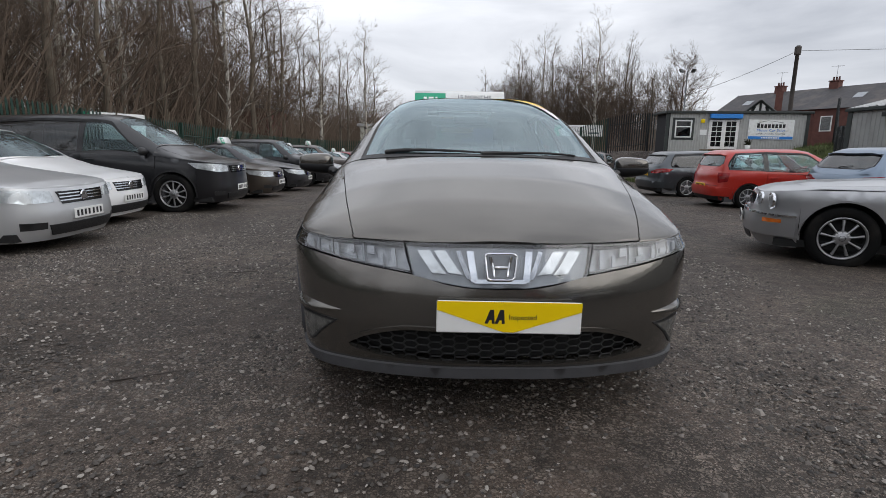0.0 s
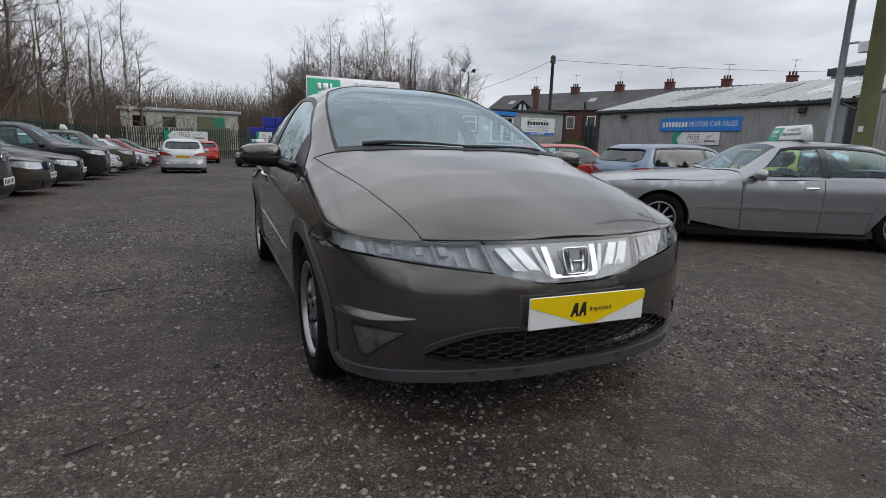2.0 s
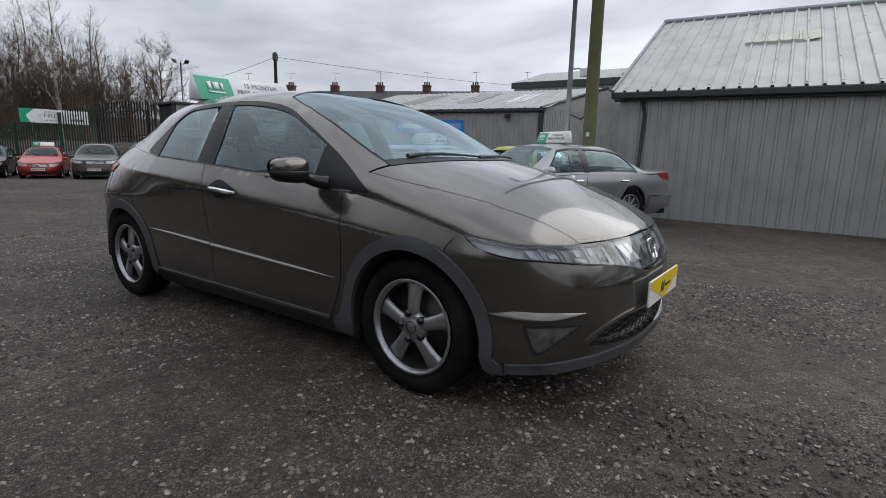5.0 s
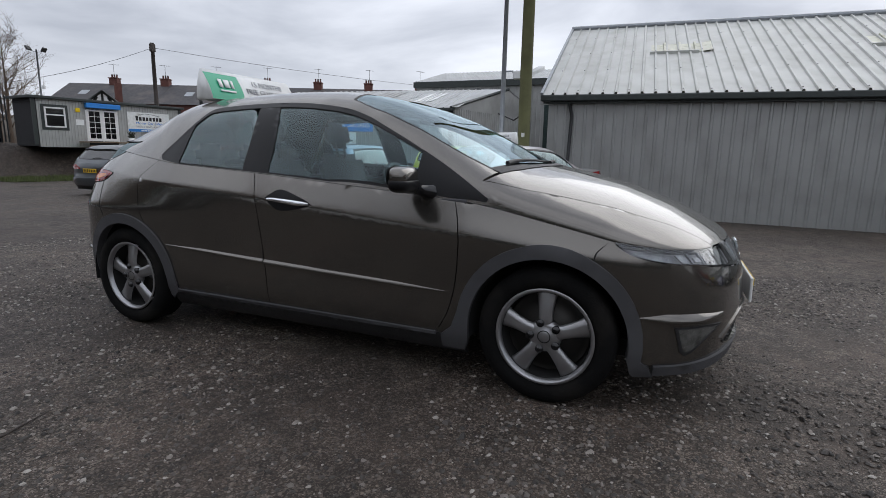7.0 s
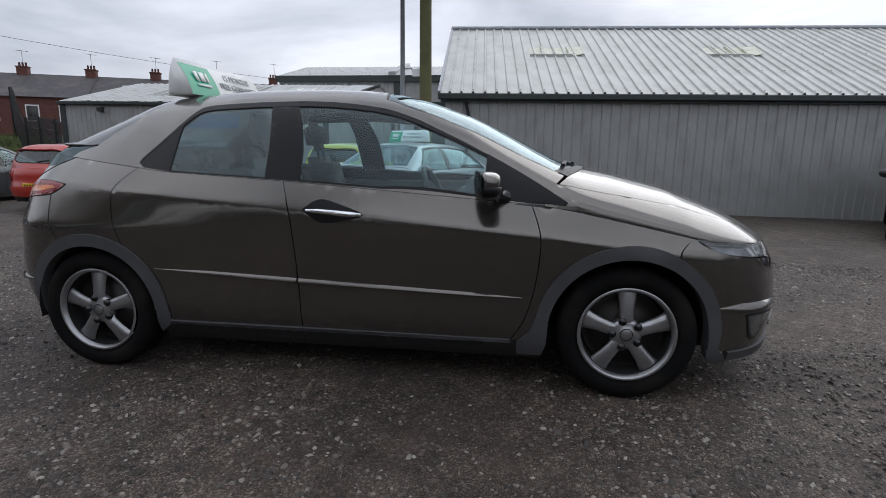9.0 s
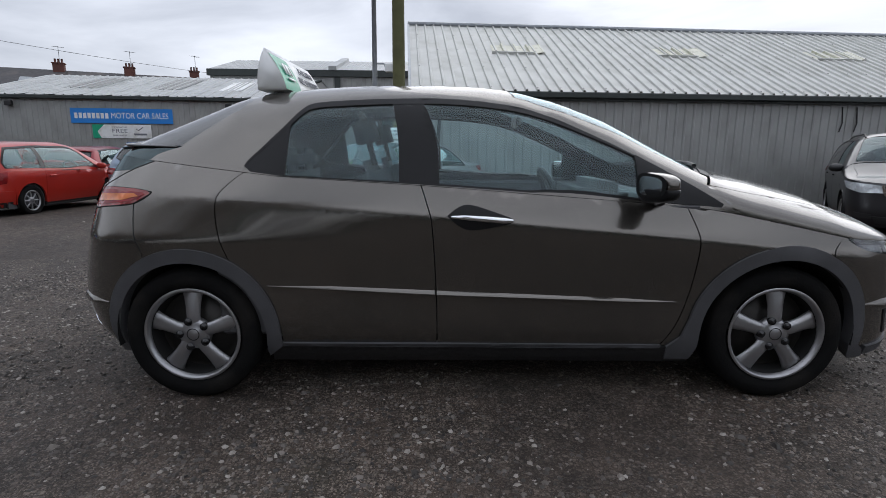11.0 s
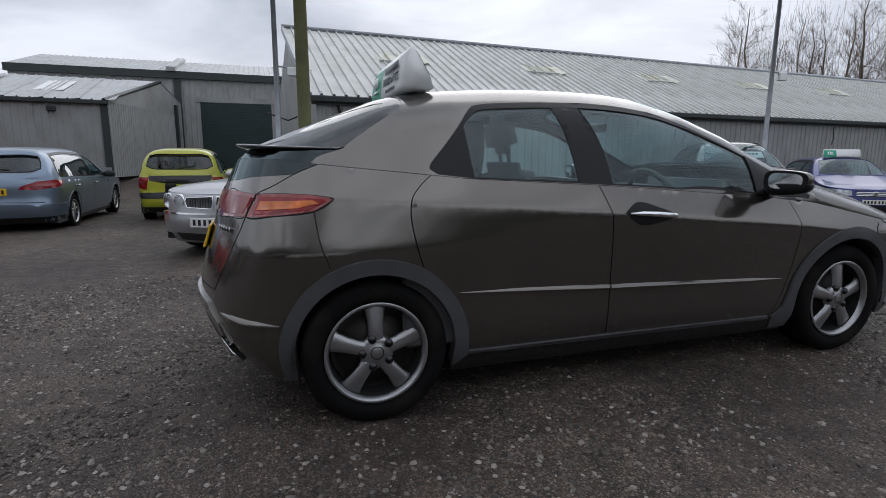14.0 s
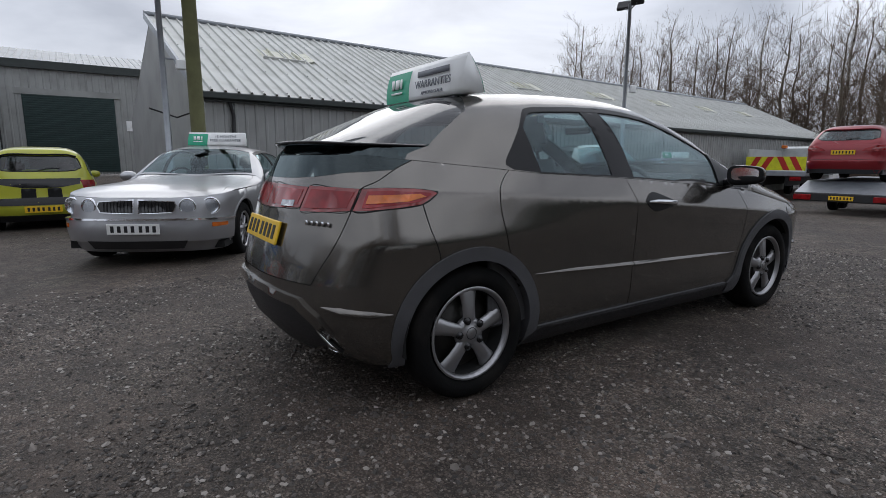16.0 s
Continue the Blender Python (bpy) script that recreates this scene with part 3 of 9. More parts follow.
def sales_building():
    p0, p1 = Vector((17.05, 17.5, 0)), Vector((18.0, 6.55, 0))
    u = (p1 - p0).normalized()
    ln = (p1 - p0).length
    out = Vector((u.y, -u.x, 0))
    base, eave, ridge, run = 0.35, 2.92, 4.22, 5.4
    t = thing("sales_building", Matrix.Identity(4), "low grey profiled steel sales building with pale roof", "building")
    W = wall_frame(p0, u, out)
    me = sheet("wall_sheet", 1.0, eave - base, 0.2, 0.022, 0.035, M["sheet_wall"])
    for i in range(11):
        lay("wall_sheet", me, t, W @ Matrix.Translation((i, base, 0)))
    up = (-out * run + Vector((0, 0, ridge - eave))).normalized()
    slope = math.hypot(run + 0.15, ridge - eave)
    nrm = u.cross(up)
    nrm = nrm if nrm.z > 0 else -nrm
    ro = p0 + out * 0.15 + Vector((0, 0, eave))
    RM = Matrix(((u.x, up.x, nrm.x, ro.x), (u.y, up.y, nrm.y, ro.y), (u.z, up.z, nrm.z, ro.z), (0, 0, 0, 1)))
    rme = sheet("roof_sheet", 1.0, slope, 0.3333, 0.035, 0.03, M["pale_roof"])
    for i in range(11):
        lay("roof_sheet", rme, t, RM @ Matrix.Translation((i, 0, 0)))
    gme = sheet("rooflight", 1.0, slope * 0.55, 0.3333, 0.036, 0.03, M["grey_rooflight"])
    for x in (2.7, 5.9):
        lay("rooflight", gme, t, RM @ Matrix.Translation((x, slope * 0.30, 0.006)))
    wme = sheet("rooflight", 0.6667, slope * 0.45, 0.3333, 0.036, 0.03, M["white_plastic"])
    lay("rooflight", wme, t, RM @ Matrix.Translation((8.6, slope * 0.30, 0.006)))
    box("gutter", (-0.1, eave - 0.14, 0.03), (ln + 0.1, eave - 0.01, 0.17), M["dark_trim"], t, 0.02, m=W)
    box("corner_post", (ln - 0.16, base, 0.0), (ln + 0.06, eave, 0.05), M["dark_trim"], t, m=W)
    box("corner_post", (-0.06, base, 0.0), (0.16, eave, 0.05), M["dark_trim"], t, m=W)
    box("wall_plinth", (0.0, base, 0.0), (ln, base + 0.35, 0.06), M["galv"], t, m=W)
    # the end wall beside the workshop is set askew
    v = (Vector((25.9, 5.2, 0)) - p1).normalized()
    for s, w in ((0, -out), (ln, v)):
        b0 = p0 + u * s
        q = [b0 + Vector((0, 0, base)), b0 + Vector((0, 0, eave)), b0 + w * run + Vector((0, 0, ridge - 0.04)), b0 + w * 2 * run + Vector((0, 0, eave)), b0 + w * 2 * run + Vector((0, 0, base))]
        mesh_object("gable_wall", q, [(0, 1, 2, 3, 4)], M["sheet_wall"], t)
    G = wall_frame(p1 + u * 0.012, v, Vector((v.y, -v.x, 0)))
    foot, peak, skew = ro + u * (ln - 0.02), ro + up * slope + u * (ln - 0.02), p1 + v * run + Vector((0, 0, ridge + 0.02))
    mesh_object("roof_hip", [foot + nrm * 0.02, peak + nrm * 0.02, skew], [(0, 1, 2)], M["pale_roof"], t)
    tube("barge_board", [foot, skew], 0.07, M["dark_trim"], t, 6)
    mesh_object("back_roof", [peak, skew, p1 + v * 2 * run + Vector((0, 0, eave))], [(0, 1, 2)], M["pale_roof"], t)
    gme2 = sheet("wall_sheet", 1.0, eave - base, 0.2, 0.022, 0.035, M["sheet_wall"])
    for i in range(7):
        lay("wall_sheet", gme2, t, G @ Matrix.Translation((i, base, 0)))
    box("door_post", (6.9, base, 0), (7.1, eave + 0.5, 0.12), M["dark_trim"], t, m=G)
    mesh_object("back_roof", [ro + up * slope, ro + up * slope + u * ln, p1 - out * 2 * run + Vector((0, 0, eave)), p0 - out * 2 * run + Vector((0, 0, eave))], [(0, 1, 2, 3)], M["pale_roof"], t)
    for x in (1.7, ln - 1.5):
        flood_lamp(t, W @ Matrix.Translation((x, eave - 0.32, 0.0)))
    # signs: distance along the wall from p0
    s = thing("shop_sign", W @ Matrix.Translation((5.55, 2.19, 0.03)), "long bright blue shop sign with white lettering", "sign")
    part("board", (lambda q: (add_box(q, (-1.82, -0.275, 0), (1.82, 0.275, 0.03), 0.005), q)[1])(bmesh.new()), M["blue_sign"], s, smooth=False)
    bm = bmesh.new()
    for i in range(8):
        add_box(bm, (-1.68 + i * 0.155, -0.10, 0.03), (-1.57 + i * 0.155, 0.10, 0.036))
    part("lettering_bars", bm, M["white_plastic"], s, "row of white letter blocks", smooth=False)
    words("lettering", "MOTOR CAR SALES", 0.30, M["white_plastic"], Matrix.Translation((0.64, 0.0, 0.034)), s, 0.003, 2.05)
    hold = thing("guarantee_sign", W @ Matrix.Translation((5.5, 1.62, 0.03)), "white and green guarantee sign on the wall", "sign")
    free_banner(hold, Matrix.Identity(4), 2.1, 0.5)
    return t


sales_building()


def workshop():
    """The taller unit behind, with the green roller door."""
    t = thing("workshop", Matrix.Identity(4), "grey steel workshop with a dark green roller door", "building")
    W = wall_frame((26.0, 12.0, 0), (0, -1, 0), (-1, 0, 0))
    base, eave = 0.35, 4.80
    me = sheet("wall_sheet", 1.0, eave - base, 0.25, 0.025, 0.04, M["sheet_wall"])
    for i in range(15):
        lay("wall_sheet", me, t, W @ Matrix.Translation((i, base, 0)))
    box("fascia", (-0.1, eave - 0.05, 0.0), (15.1, eave + 0.28, 0.2), M["dark_trim"], t, m=W)
    box("door_lintel", (7.4, 3.70, 0.0), (11.2, 3.95, 0.08), M["sheet_wall"], t, m=W)
    door = box("roller_door", (7.65, 0.45, 0.02), (10.95, 3.72, 0.05), M["roller"], t, 0.0, "dark green roller shutter, shut", m=W)
    for i in range(34):
        box("slat", (7.68, 0.50 + i * 0.095, 0.05), (10.92, 0.575 + i * 0.095, 0.066), M["roller"], door, 0.006, m=W)
    box("post", (6.55, base, 0.0), (6.85, eave, 0.12), M["dark_trim"], t, m=W)
    box("notice", (11.35, 2.3, 0.03), (11.6, 2.75, 0.04), M["white_plastic"], t, 0, "small white notice", m=W)
    ro = Vector((25.8, 12.0, eave + 0.28))
    up = Vector((4.2, 0, 1.05)).normalized()
    nrm = Vector((-1.05, 0, 4.2)).normalized()
    RM = Matrix(((0, up.x, nrm.x, ro.x), (-1, up.y, nrm.y, ro.y), (0, up.z, nrm.z, ro.z), (0, 0, 0, 1)))
    rme = sheet("roof_sheet", 1.0, 4.4, 0.25, 0.03, 0.03, M["pale_roof"])
    for i in range(15):
        lay("roof_sheet", rme, t, RM @ Matrix.Translation((i, 0, 0)))
    box("roof_step", (6.3, -0.1, 0.0), (6.7, 4.4, 0.2), M["pale_roof"], t, m=RM)
    return t


workshop()


def office():
    o = Vector((17.25, 26.98, 1.27))
    u, out = Vector((0.989, -0.148, 0)).normalized(), Vector((-0.148, -0.989, 0)).normalized()
    W = wall_frame(o, u, out) @ Matrix.Diagonal((0.77, 0.75, 0.77, 1))
    t = thing("site_office", Matrix.Identity(4), "grey site office cabin with white double doors", "cabin")
    h = 2.85
    me = sheet("wall_sheet", 1.0, h + 0.35, 0.2, 0.025, 0.04, M["cabin_wall"])
    for i in range(-4, 6):
        if i in (-1, 0):
            continue
        lay("wall_sheet", me, t, W @ Matrix.Translation((i, -0.45, 0)))
    lay("wall_sheet", sheet("wall_sheet", 2.0, 0.5, 0.2, 0.025, 0.04, M["sheet_wall"]), t, W @ Matrix.Translation((-1, h - 0.6, 0)))
    box("cabin_body", (-4.15, -0.4, -3.0), (6.0, h - 0.1, -0.05), M["room"], t, m=W)
    box("roof", (-4.45, h - 0.1, -3.2), (6.2, h + 0.08, 0.25), M["dark_trim"], t, 0.02, m=W)
    for x in (-4.2, 5.9):
        box("corner_post", (x - 0.1, -0.3, -0.05), (x + 0.12, h - 0.1, 0.06), M["dark_trim"], t, m=W)
    box("door_canopy", (-1.15, h - 0.5, 0.03), (1.15, h - 0.16, 0.35), M["blue_sign"], t, 0.02, "blue canopy board over the doors", m=W)
    for x in (-1.06, -0.02, 1.0):
        box("door_frame", (x - 0.05, 0, -0.02), (x + 0.05, 2.2, 0.05), M["upvc"], t, 0.01, m=W)
    box("door_frame", (-1.06, 2.14, -0.02), (1.05, 2.24, 0.05), M["upvc"], t, 0.01, m=W)
    for x0, x1 in ((-1.0, -0.07), (0.03, 0.95)):
        d = box("glazed_door", (x0, 0.02, 0.0), (x1, 0.18, 0.04), M["upvc"], t, 0.005, "white glazed door", m=W)
        for xx in (x0, x1 - 0.1):
            box("stile", (xx, 0.02, 0.0), (xx + 0.1, 2.13, 0.04), M["upvc"], d, m=W)
        for i in range(6):
            box("glazing_bar", (x0, 0.18 + 0.39 * i, 0.005), (x1, 0.215 + 0.39 * i, 0.035), M["upvc"], d, m=W)
        box("glazing_bar", ((x0 + x1) / 2 - 0.015, 0.1, 0.005), ((x0 + x1) / 2 + 0.015, 2.1, 0.035), M["upvc"], d, m=W)
        box("pane", (x0, 0.05, 0.012), (x1, 2.12, 0.018), M["pane"], d, m=W)
    wn = thing("window", W @ Matrix.Translation((-3.0, 1.55, 0.03)), "white framed cabin window", "window")
    for a in (((-0.62, -0.68), (-0.52, 0.68)), ((0.52, -0.68), (0.62, 0.68)), ((-0.62, 0.58), (0.62, 0.68)), ((-0.62, -0.68), (0.62, -0.58)), ((-0.62, 0.12), (0.62, 0.2))):
        box("window_frame", (*a[0], 0), (*a[1], 0.06), M["upvc"], wn, 0.008)
    box("pane", (-0.56, -0.62, 0.01), (0.56, 0.62, 0.02), M["pane"], wn)
    box("shutter_frame", (-0.8, -0.85, -0.01), (0.8, 0.85, 0.005), M["dark_trim"], wn)
    box("security_bell", (-1.75, 2.0, 0.02), (-1.45, 2.3, 0.12), M["plate_amber"], t, 0.05, "yellow alarm box", m=W)
    box("notice", (-1.75, 1.1, 0.03), (-1.25, 1.5, 0.04), M["white_plastic"], t, m=W)
    s = thing("office_sign", W @ Matrix.Translation((3.35, 1.55, 0.04)), "white office sign with black and blue lettering", "sign")
    part("board", (lambda q: (add_box(q, (-1.62, -0.75, 0), (1.62, 0.75, 0.03), 0.005), q)[1])(bmesh.new()), M["white_plastic"], s, smooth=False)
    bm = bmesh.new()
    for i in range(8):
        add_box(bm, (-1.02 + i * 0.26, 0.12, 0.03), (-0.83 + i * 0.26, 0.40 if i else 0.46, 0.036))
    add_tube(bm, [(-0.9, 0.52, 0.034), (-0.3, 0.66, 0.034), (0.2, 0.62, 0.034), (0.9, 0.50, 0.034)], 0.012, 4)
    part("name_bars", bm, M["ink"], s, "row of black letter blocks", smooth=False)
    words("lettering", "Motor Car Sales", 0.26, M["blue_sign"], Matrix.Translation((0, -0.07, 0.034)), s, 0.002, 2.0)
    words("lettering", "OPEN 7 DAYS A WEEK", 0.19, M["sign_grey"], Matrix.Translation((0, -0.34, 0.034)), s, 0.002, 2.1)
    box("blue_band", (-1.6, -0.73, 0.03), (1.6, -0.52, 0.034), M["blue_sign"], s)
    bm = bmesh.new()
    for i in range(11):
        add_box(bm, (-0.65 + 0.12 * i, -0.68, 0.034), (-0.57 + 0.12 * i, -0.57, 0.037))
    part("number_bars", bm, M["white_plastic"], s, smooth=False)
    deck = thing("timber_deck", W, "weathered timber deck and steps at the office doors", "deck")
    for i in range(9):
        box("plank", (-1.7 + i * 0.42, -0.10, 0.1), (-1.3 + i * 0.42, -0.02, 1.6), M["timber"], deck, 0.01)
    for i in range(3):
        box("step", (-1.7, -0.40 - 0.22 * i, 1.4 + 0.25 * i), (2.05, -0.30 - 0.22 * i, 1.75 + 0.25 * i), M["timber"], deck, 0.01)
    pot = thing("plant_pot", W @ Matrix.Translation((1.45, -0.02, 0.9)), "white pot with a small shrub", "plant")
    bm = bmesh.new()
    add_lathe(bm, [(0, 0.14), (0.35, 0.19), (0.35, 0.16), (0.1, 0.12)], 14)
    part("pot", bm, M["white_plastic"], pot).matrix_basis = Matrix.Rotation(math.pi / 2, 4, "Z")
    bm = bmesh.new()
    rnd = random.Random(2)
    for _ in range(60):
        a, b = rnd.uniform(0, 6.28), rnd.uniform(0.1, 0.3)
        p = Vector((b * math.cos(a), 0.35 + rnd.uniform(0, 0.5), b * math.sin(a)))
        add_tube(bm, [(0, 0.35, 0), p], [0.006, 0.02], 3)
    part("shrub", bm, M["ivy"], pot)
    # grass on the bank in front
    rnd = random.Random(5)
    verts, faces = [], []
    na, nb = 50, 16
    for j in range(nb):
        for i in range(na):
            q = o + u * (-5.5 + 12.5 * i / (na - 1)) + out * (0.1 + (2.9 + 0.3 * noise.noise(Vector((i * 0.3, 0, 0)))) * j / (nb - 1))
            verts.append((q.x, q.y, ground_z(q.x, q.y) + 0.02 + 0.06 * noise.noise(q * 2.0)))
    faces += [(j * na + i, j * na + i + 1, (j + 1) * na + i + 1, (j + 1) * na + i) for j in range(nb - 1) for i in range(na - 1)]
    for _ in range(9000):
        a, b = rnd.uniform(-5.5, 7), rnd.uniform(0.1, 3.1)
        q = o + u * a + out * b
        z = ground_z(q.x, q.y)
        hh, c = rnd.uniform(0.10, 0.26), rnd.uniform(0, 6.28)
        k = len(verts)
        verts += [(q.x - 0.02 * math.cos(c), q.y - 0.02 * math.sin(c), z - 0.02), (q.x + 0.02 * math.cos(c), q.y + 0.02 * math.sin(c), z - 0.02), (q.x + rnd.uniform(-0.06, 0.06), q.y + rnd.uniform(-0.06, 0.06), z + hh)]
        faces.append((k, k + 1, k + 2))
    tagged(mesh_object("grass", verts, faces, M["grass"]), "rough grass on the bank below the office", "grass", kind="stuff")


office()

# ---- fences, poles, houses, trees ----
def palisade(a, b, height, mat, label, gap=0.155, banner=None):
    a, b = Vector((*a, 0)), Vector((*b, 0))
    ln = (b - a).length
    d = (b - a).normalized()
    t = thing("palisade_fence", Matrix.Identity(4), label, "fence")
    n = int(ln / 2.75)
    for i in range(n + 1):
        q = a + d * min(ln, i * 2.75)
        z = ground_z(q.x, q.y)
        box("post", (q.x - 0.05, q.y - 0.05, z - 0.1), (q.x + 0.05, q.y + 0.05, z + height), mat, t)
    verts, faces = [], []
    side = Vector((d.y, -d.x, 0))

    def slab(p, w, th, z0, z1, tip):
        k = len(verts)
        for s in (-1, 1):
            for e in (-1, 1):
                q = p + d * (w * s) + side * (th * e)
                verts.extend([(q.x, q.y, z0), (q.x, q.y, z1)])
        q = p
        verts.append((q.x, q.y, z1 + tip))
        faces.extend([(k, k + 2, k + 3, k + 1), (k + 4, k + 5, k + 7, k + 6), (k, k + 1, k + 5, k + 4), (k + 2, k + 6, k + 7, k + 3), (k + 1, k + 3, k + 8), (k + 3, k + 7, k + 8), (k + 7, k + 5, k + 8), (k + 5, k + 1, k + 8)])
    s = 0.0
    while s < ln:
        q = a + d * s
        z = ground_z(q.x, q.y)
        slab(q, 0.034, 0.006, z + 0.05, z + height - 0.05, 0.09)
        s += gap
    pales = mesh_object("paling", verts, faces, mat, t)
    pales["kind"] = "stuff"
    for f in (0.2, 0.8):
        for i in range(n):
            q, r = a + d * (i * 2.75), a + d * min(ln, (i + 1) * 2.75)
            tube("rail", [(q.x, q.y, ground_z(q.x, q.y) + height * f), (r.x, r.y, ground_z(r.x, r.y) + height * f)], 0.025, mat, t, 4)
    return t


palisade((-10.2, -14), (-8.6, 42), 2.3, M["fence_green"], "dark green steel palisade fence below the trees")
palisade((-8.6, 42), (6.5, 42), 2.3, M["fence_green"], "dark green steel palisade fence across the end of the yard")
palisade((6.5, 42), (12.5, 33.2), 2.5, M["fence_green"], "dark green palisade fence and gates beside the far row")
palisade((12.5, 33.2), (15.0, 31.2), 2.5, M["fence_black"], "black palisade fence beside the office")
palisade((23.2, 26.0), (18.0, 18.5), 2.6, M["fence_black"], "black palisade gate between the office and the sales building")


def post_banner(at, turn, w=3.4, h=0.75, z=1.7):
    t = thing("fence_banner", pose(at[0], at[1], ground_z(*at) + z, 0, 0, turn) @ Matrix.Rotation(math.pi / 2, 4, "X"), "white and green guarantee banner fixed to the fence", "sign", "fence banners")
    free_banner(t, Matrix.Identity(4), w, h)


post_banner((-9.35, 11.9), 62, 2.0, 0.75, 1.9)
post_banner((11.0, 35.2), 0, 3.6, 0.8, 2.3)
post_banner((-1.8, 41.8), 0, 3.0, 0.7, 1.75)
post_banner((3.9, 41.8), 0, 1.2, 1.5, 1.5)


def telegraph_pole():
    x, y = 22.6, 29.2
    t = thing("telegraph_pole", pose(x, y, 0.6), "dark wooden telegraph pole with cables", "pole")
    tube("pole", [(0, 0, 0), (0.0, 0, 7.0)], [0.15, 0.11], M["dark_pole"], t, 10)
    box("pole_cap", (-0.16, -0.12, 6.45), (0.16, 0.12, 6.95), M["dark_pole"], t, 0.03)
    for e, sag in (((-9, 6, 3.3), 0.5), ((40, -20, 7.6), 0.7)):
        pts = [(e[0] * f, e[1] * f, 6.7 + (e[2] - 6.7) * f - sag * 4 * f * (1 - f)) for f in np.linspace(0, 1, 12)]
        tube("cable", pts, 0.012, M["black_plastic"], t, 4)


telegraph_pole()


def yard_pole(x, y):
    t = thing("timber_pole", pose(x, y, ground_z(x, y)), "green mossy wooden pole beside the shed", "pole")
    tube("pole", [(0, 0, -0.1), (0.0, 0.02, 3), (0.02, 0.04, 8.0)], [0.125, 0.12, 0.10], M["green_pole"], t, 14)
    box("pole_tag", (-0.13, -0.03, 1.55), (-0.115, 0.03, 1.63), M["white_plastic"], t)
    tube("cable", [(0, 0.05, 2.0), (0.25, 0.3, 1.9), (0.45, 0.7, 2.05)], 0.015, M["black_plastic"], t, 5)


def lamp_post(x, y, h, heads, label):
    t = thing("lamp_post", pose(x, y, ground_z(x, y)), label, "lamp post", "yard lamp posts")
    tube("post", [(0, 0, -0.05), (0, 0, h * 0.5), (0, 0, h)], [0.06, 0.05, 0.042], M["galv"], t, 12)
    box("base_plate", (-0.15, -0.15, -0.02), (0.15, 0.15, 0.02), M["galv"], t)
    for dx, dy, r in heads:
        tube("bracket", [(0, 0, h - 0.15), (dx, dy, h - 0.05)], 0.02, M["galv"], t, 6)
        box("flood_lamp", (-0.16, -0.05, -0.12), (0.16, 0.05, 0.14), M["black_plastic"], t, 0.02, "black flood lamp", m=Matrix.Translation((dx, dy, h + 0.02)) @ Matrix.Rotation(radians(r), 4, "Z") @ Matrix.Rotation(radians(-35), 4, "X"))
    tube("camera_arm", [(0, 0, h * 0.62), (0.0, -0.18, h * 0.62), (0.0, -0.22, h * 0.60)], 0.018, M["galv"], t, 6)
    box("security_camera", (-0.05, -0.42, h * 0.585), (0.05, -0.20, h * 0.62), M["white_plastic"], t, 0.015, "small white security camera")
    return t


yard_pole(7.59, 0.89)
lamp_post(7.63, 1.38, 4.6, ((-0.1, 0.22, 100), ), "galvanised lamp post with a black flood lamp")
lamp_post(6.5, -9.46, 5.3, ((-0.28, 0.1, 20), (0.28, -0.1, 200)), "galvanised lamp post with twin flood lamps")
lamp_post(16.9, 31.4, 5.2, ((-0.35, 0.1, 20), (0.35, -0.1, 200)), "grey lamp post with twin flood lamps behind the office")
lamp_post(8.3, 37.5, 5.0, ((0.3, -0.1, 10),), "grey lamp post by the far fence")


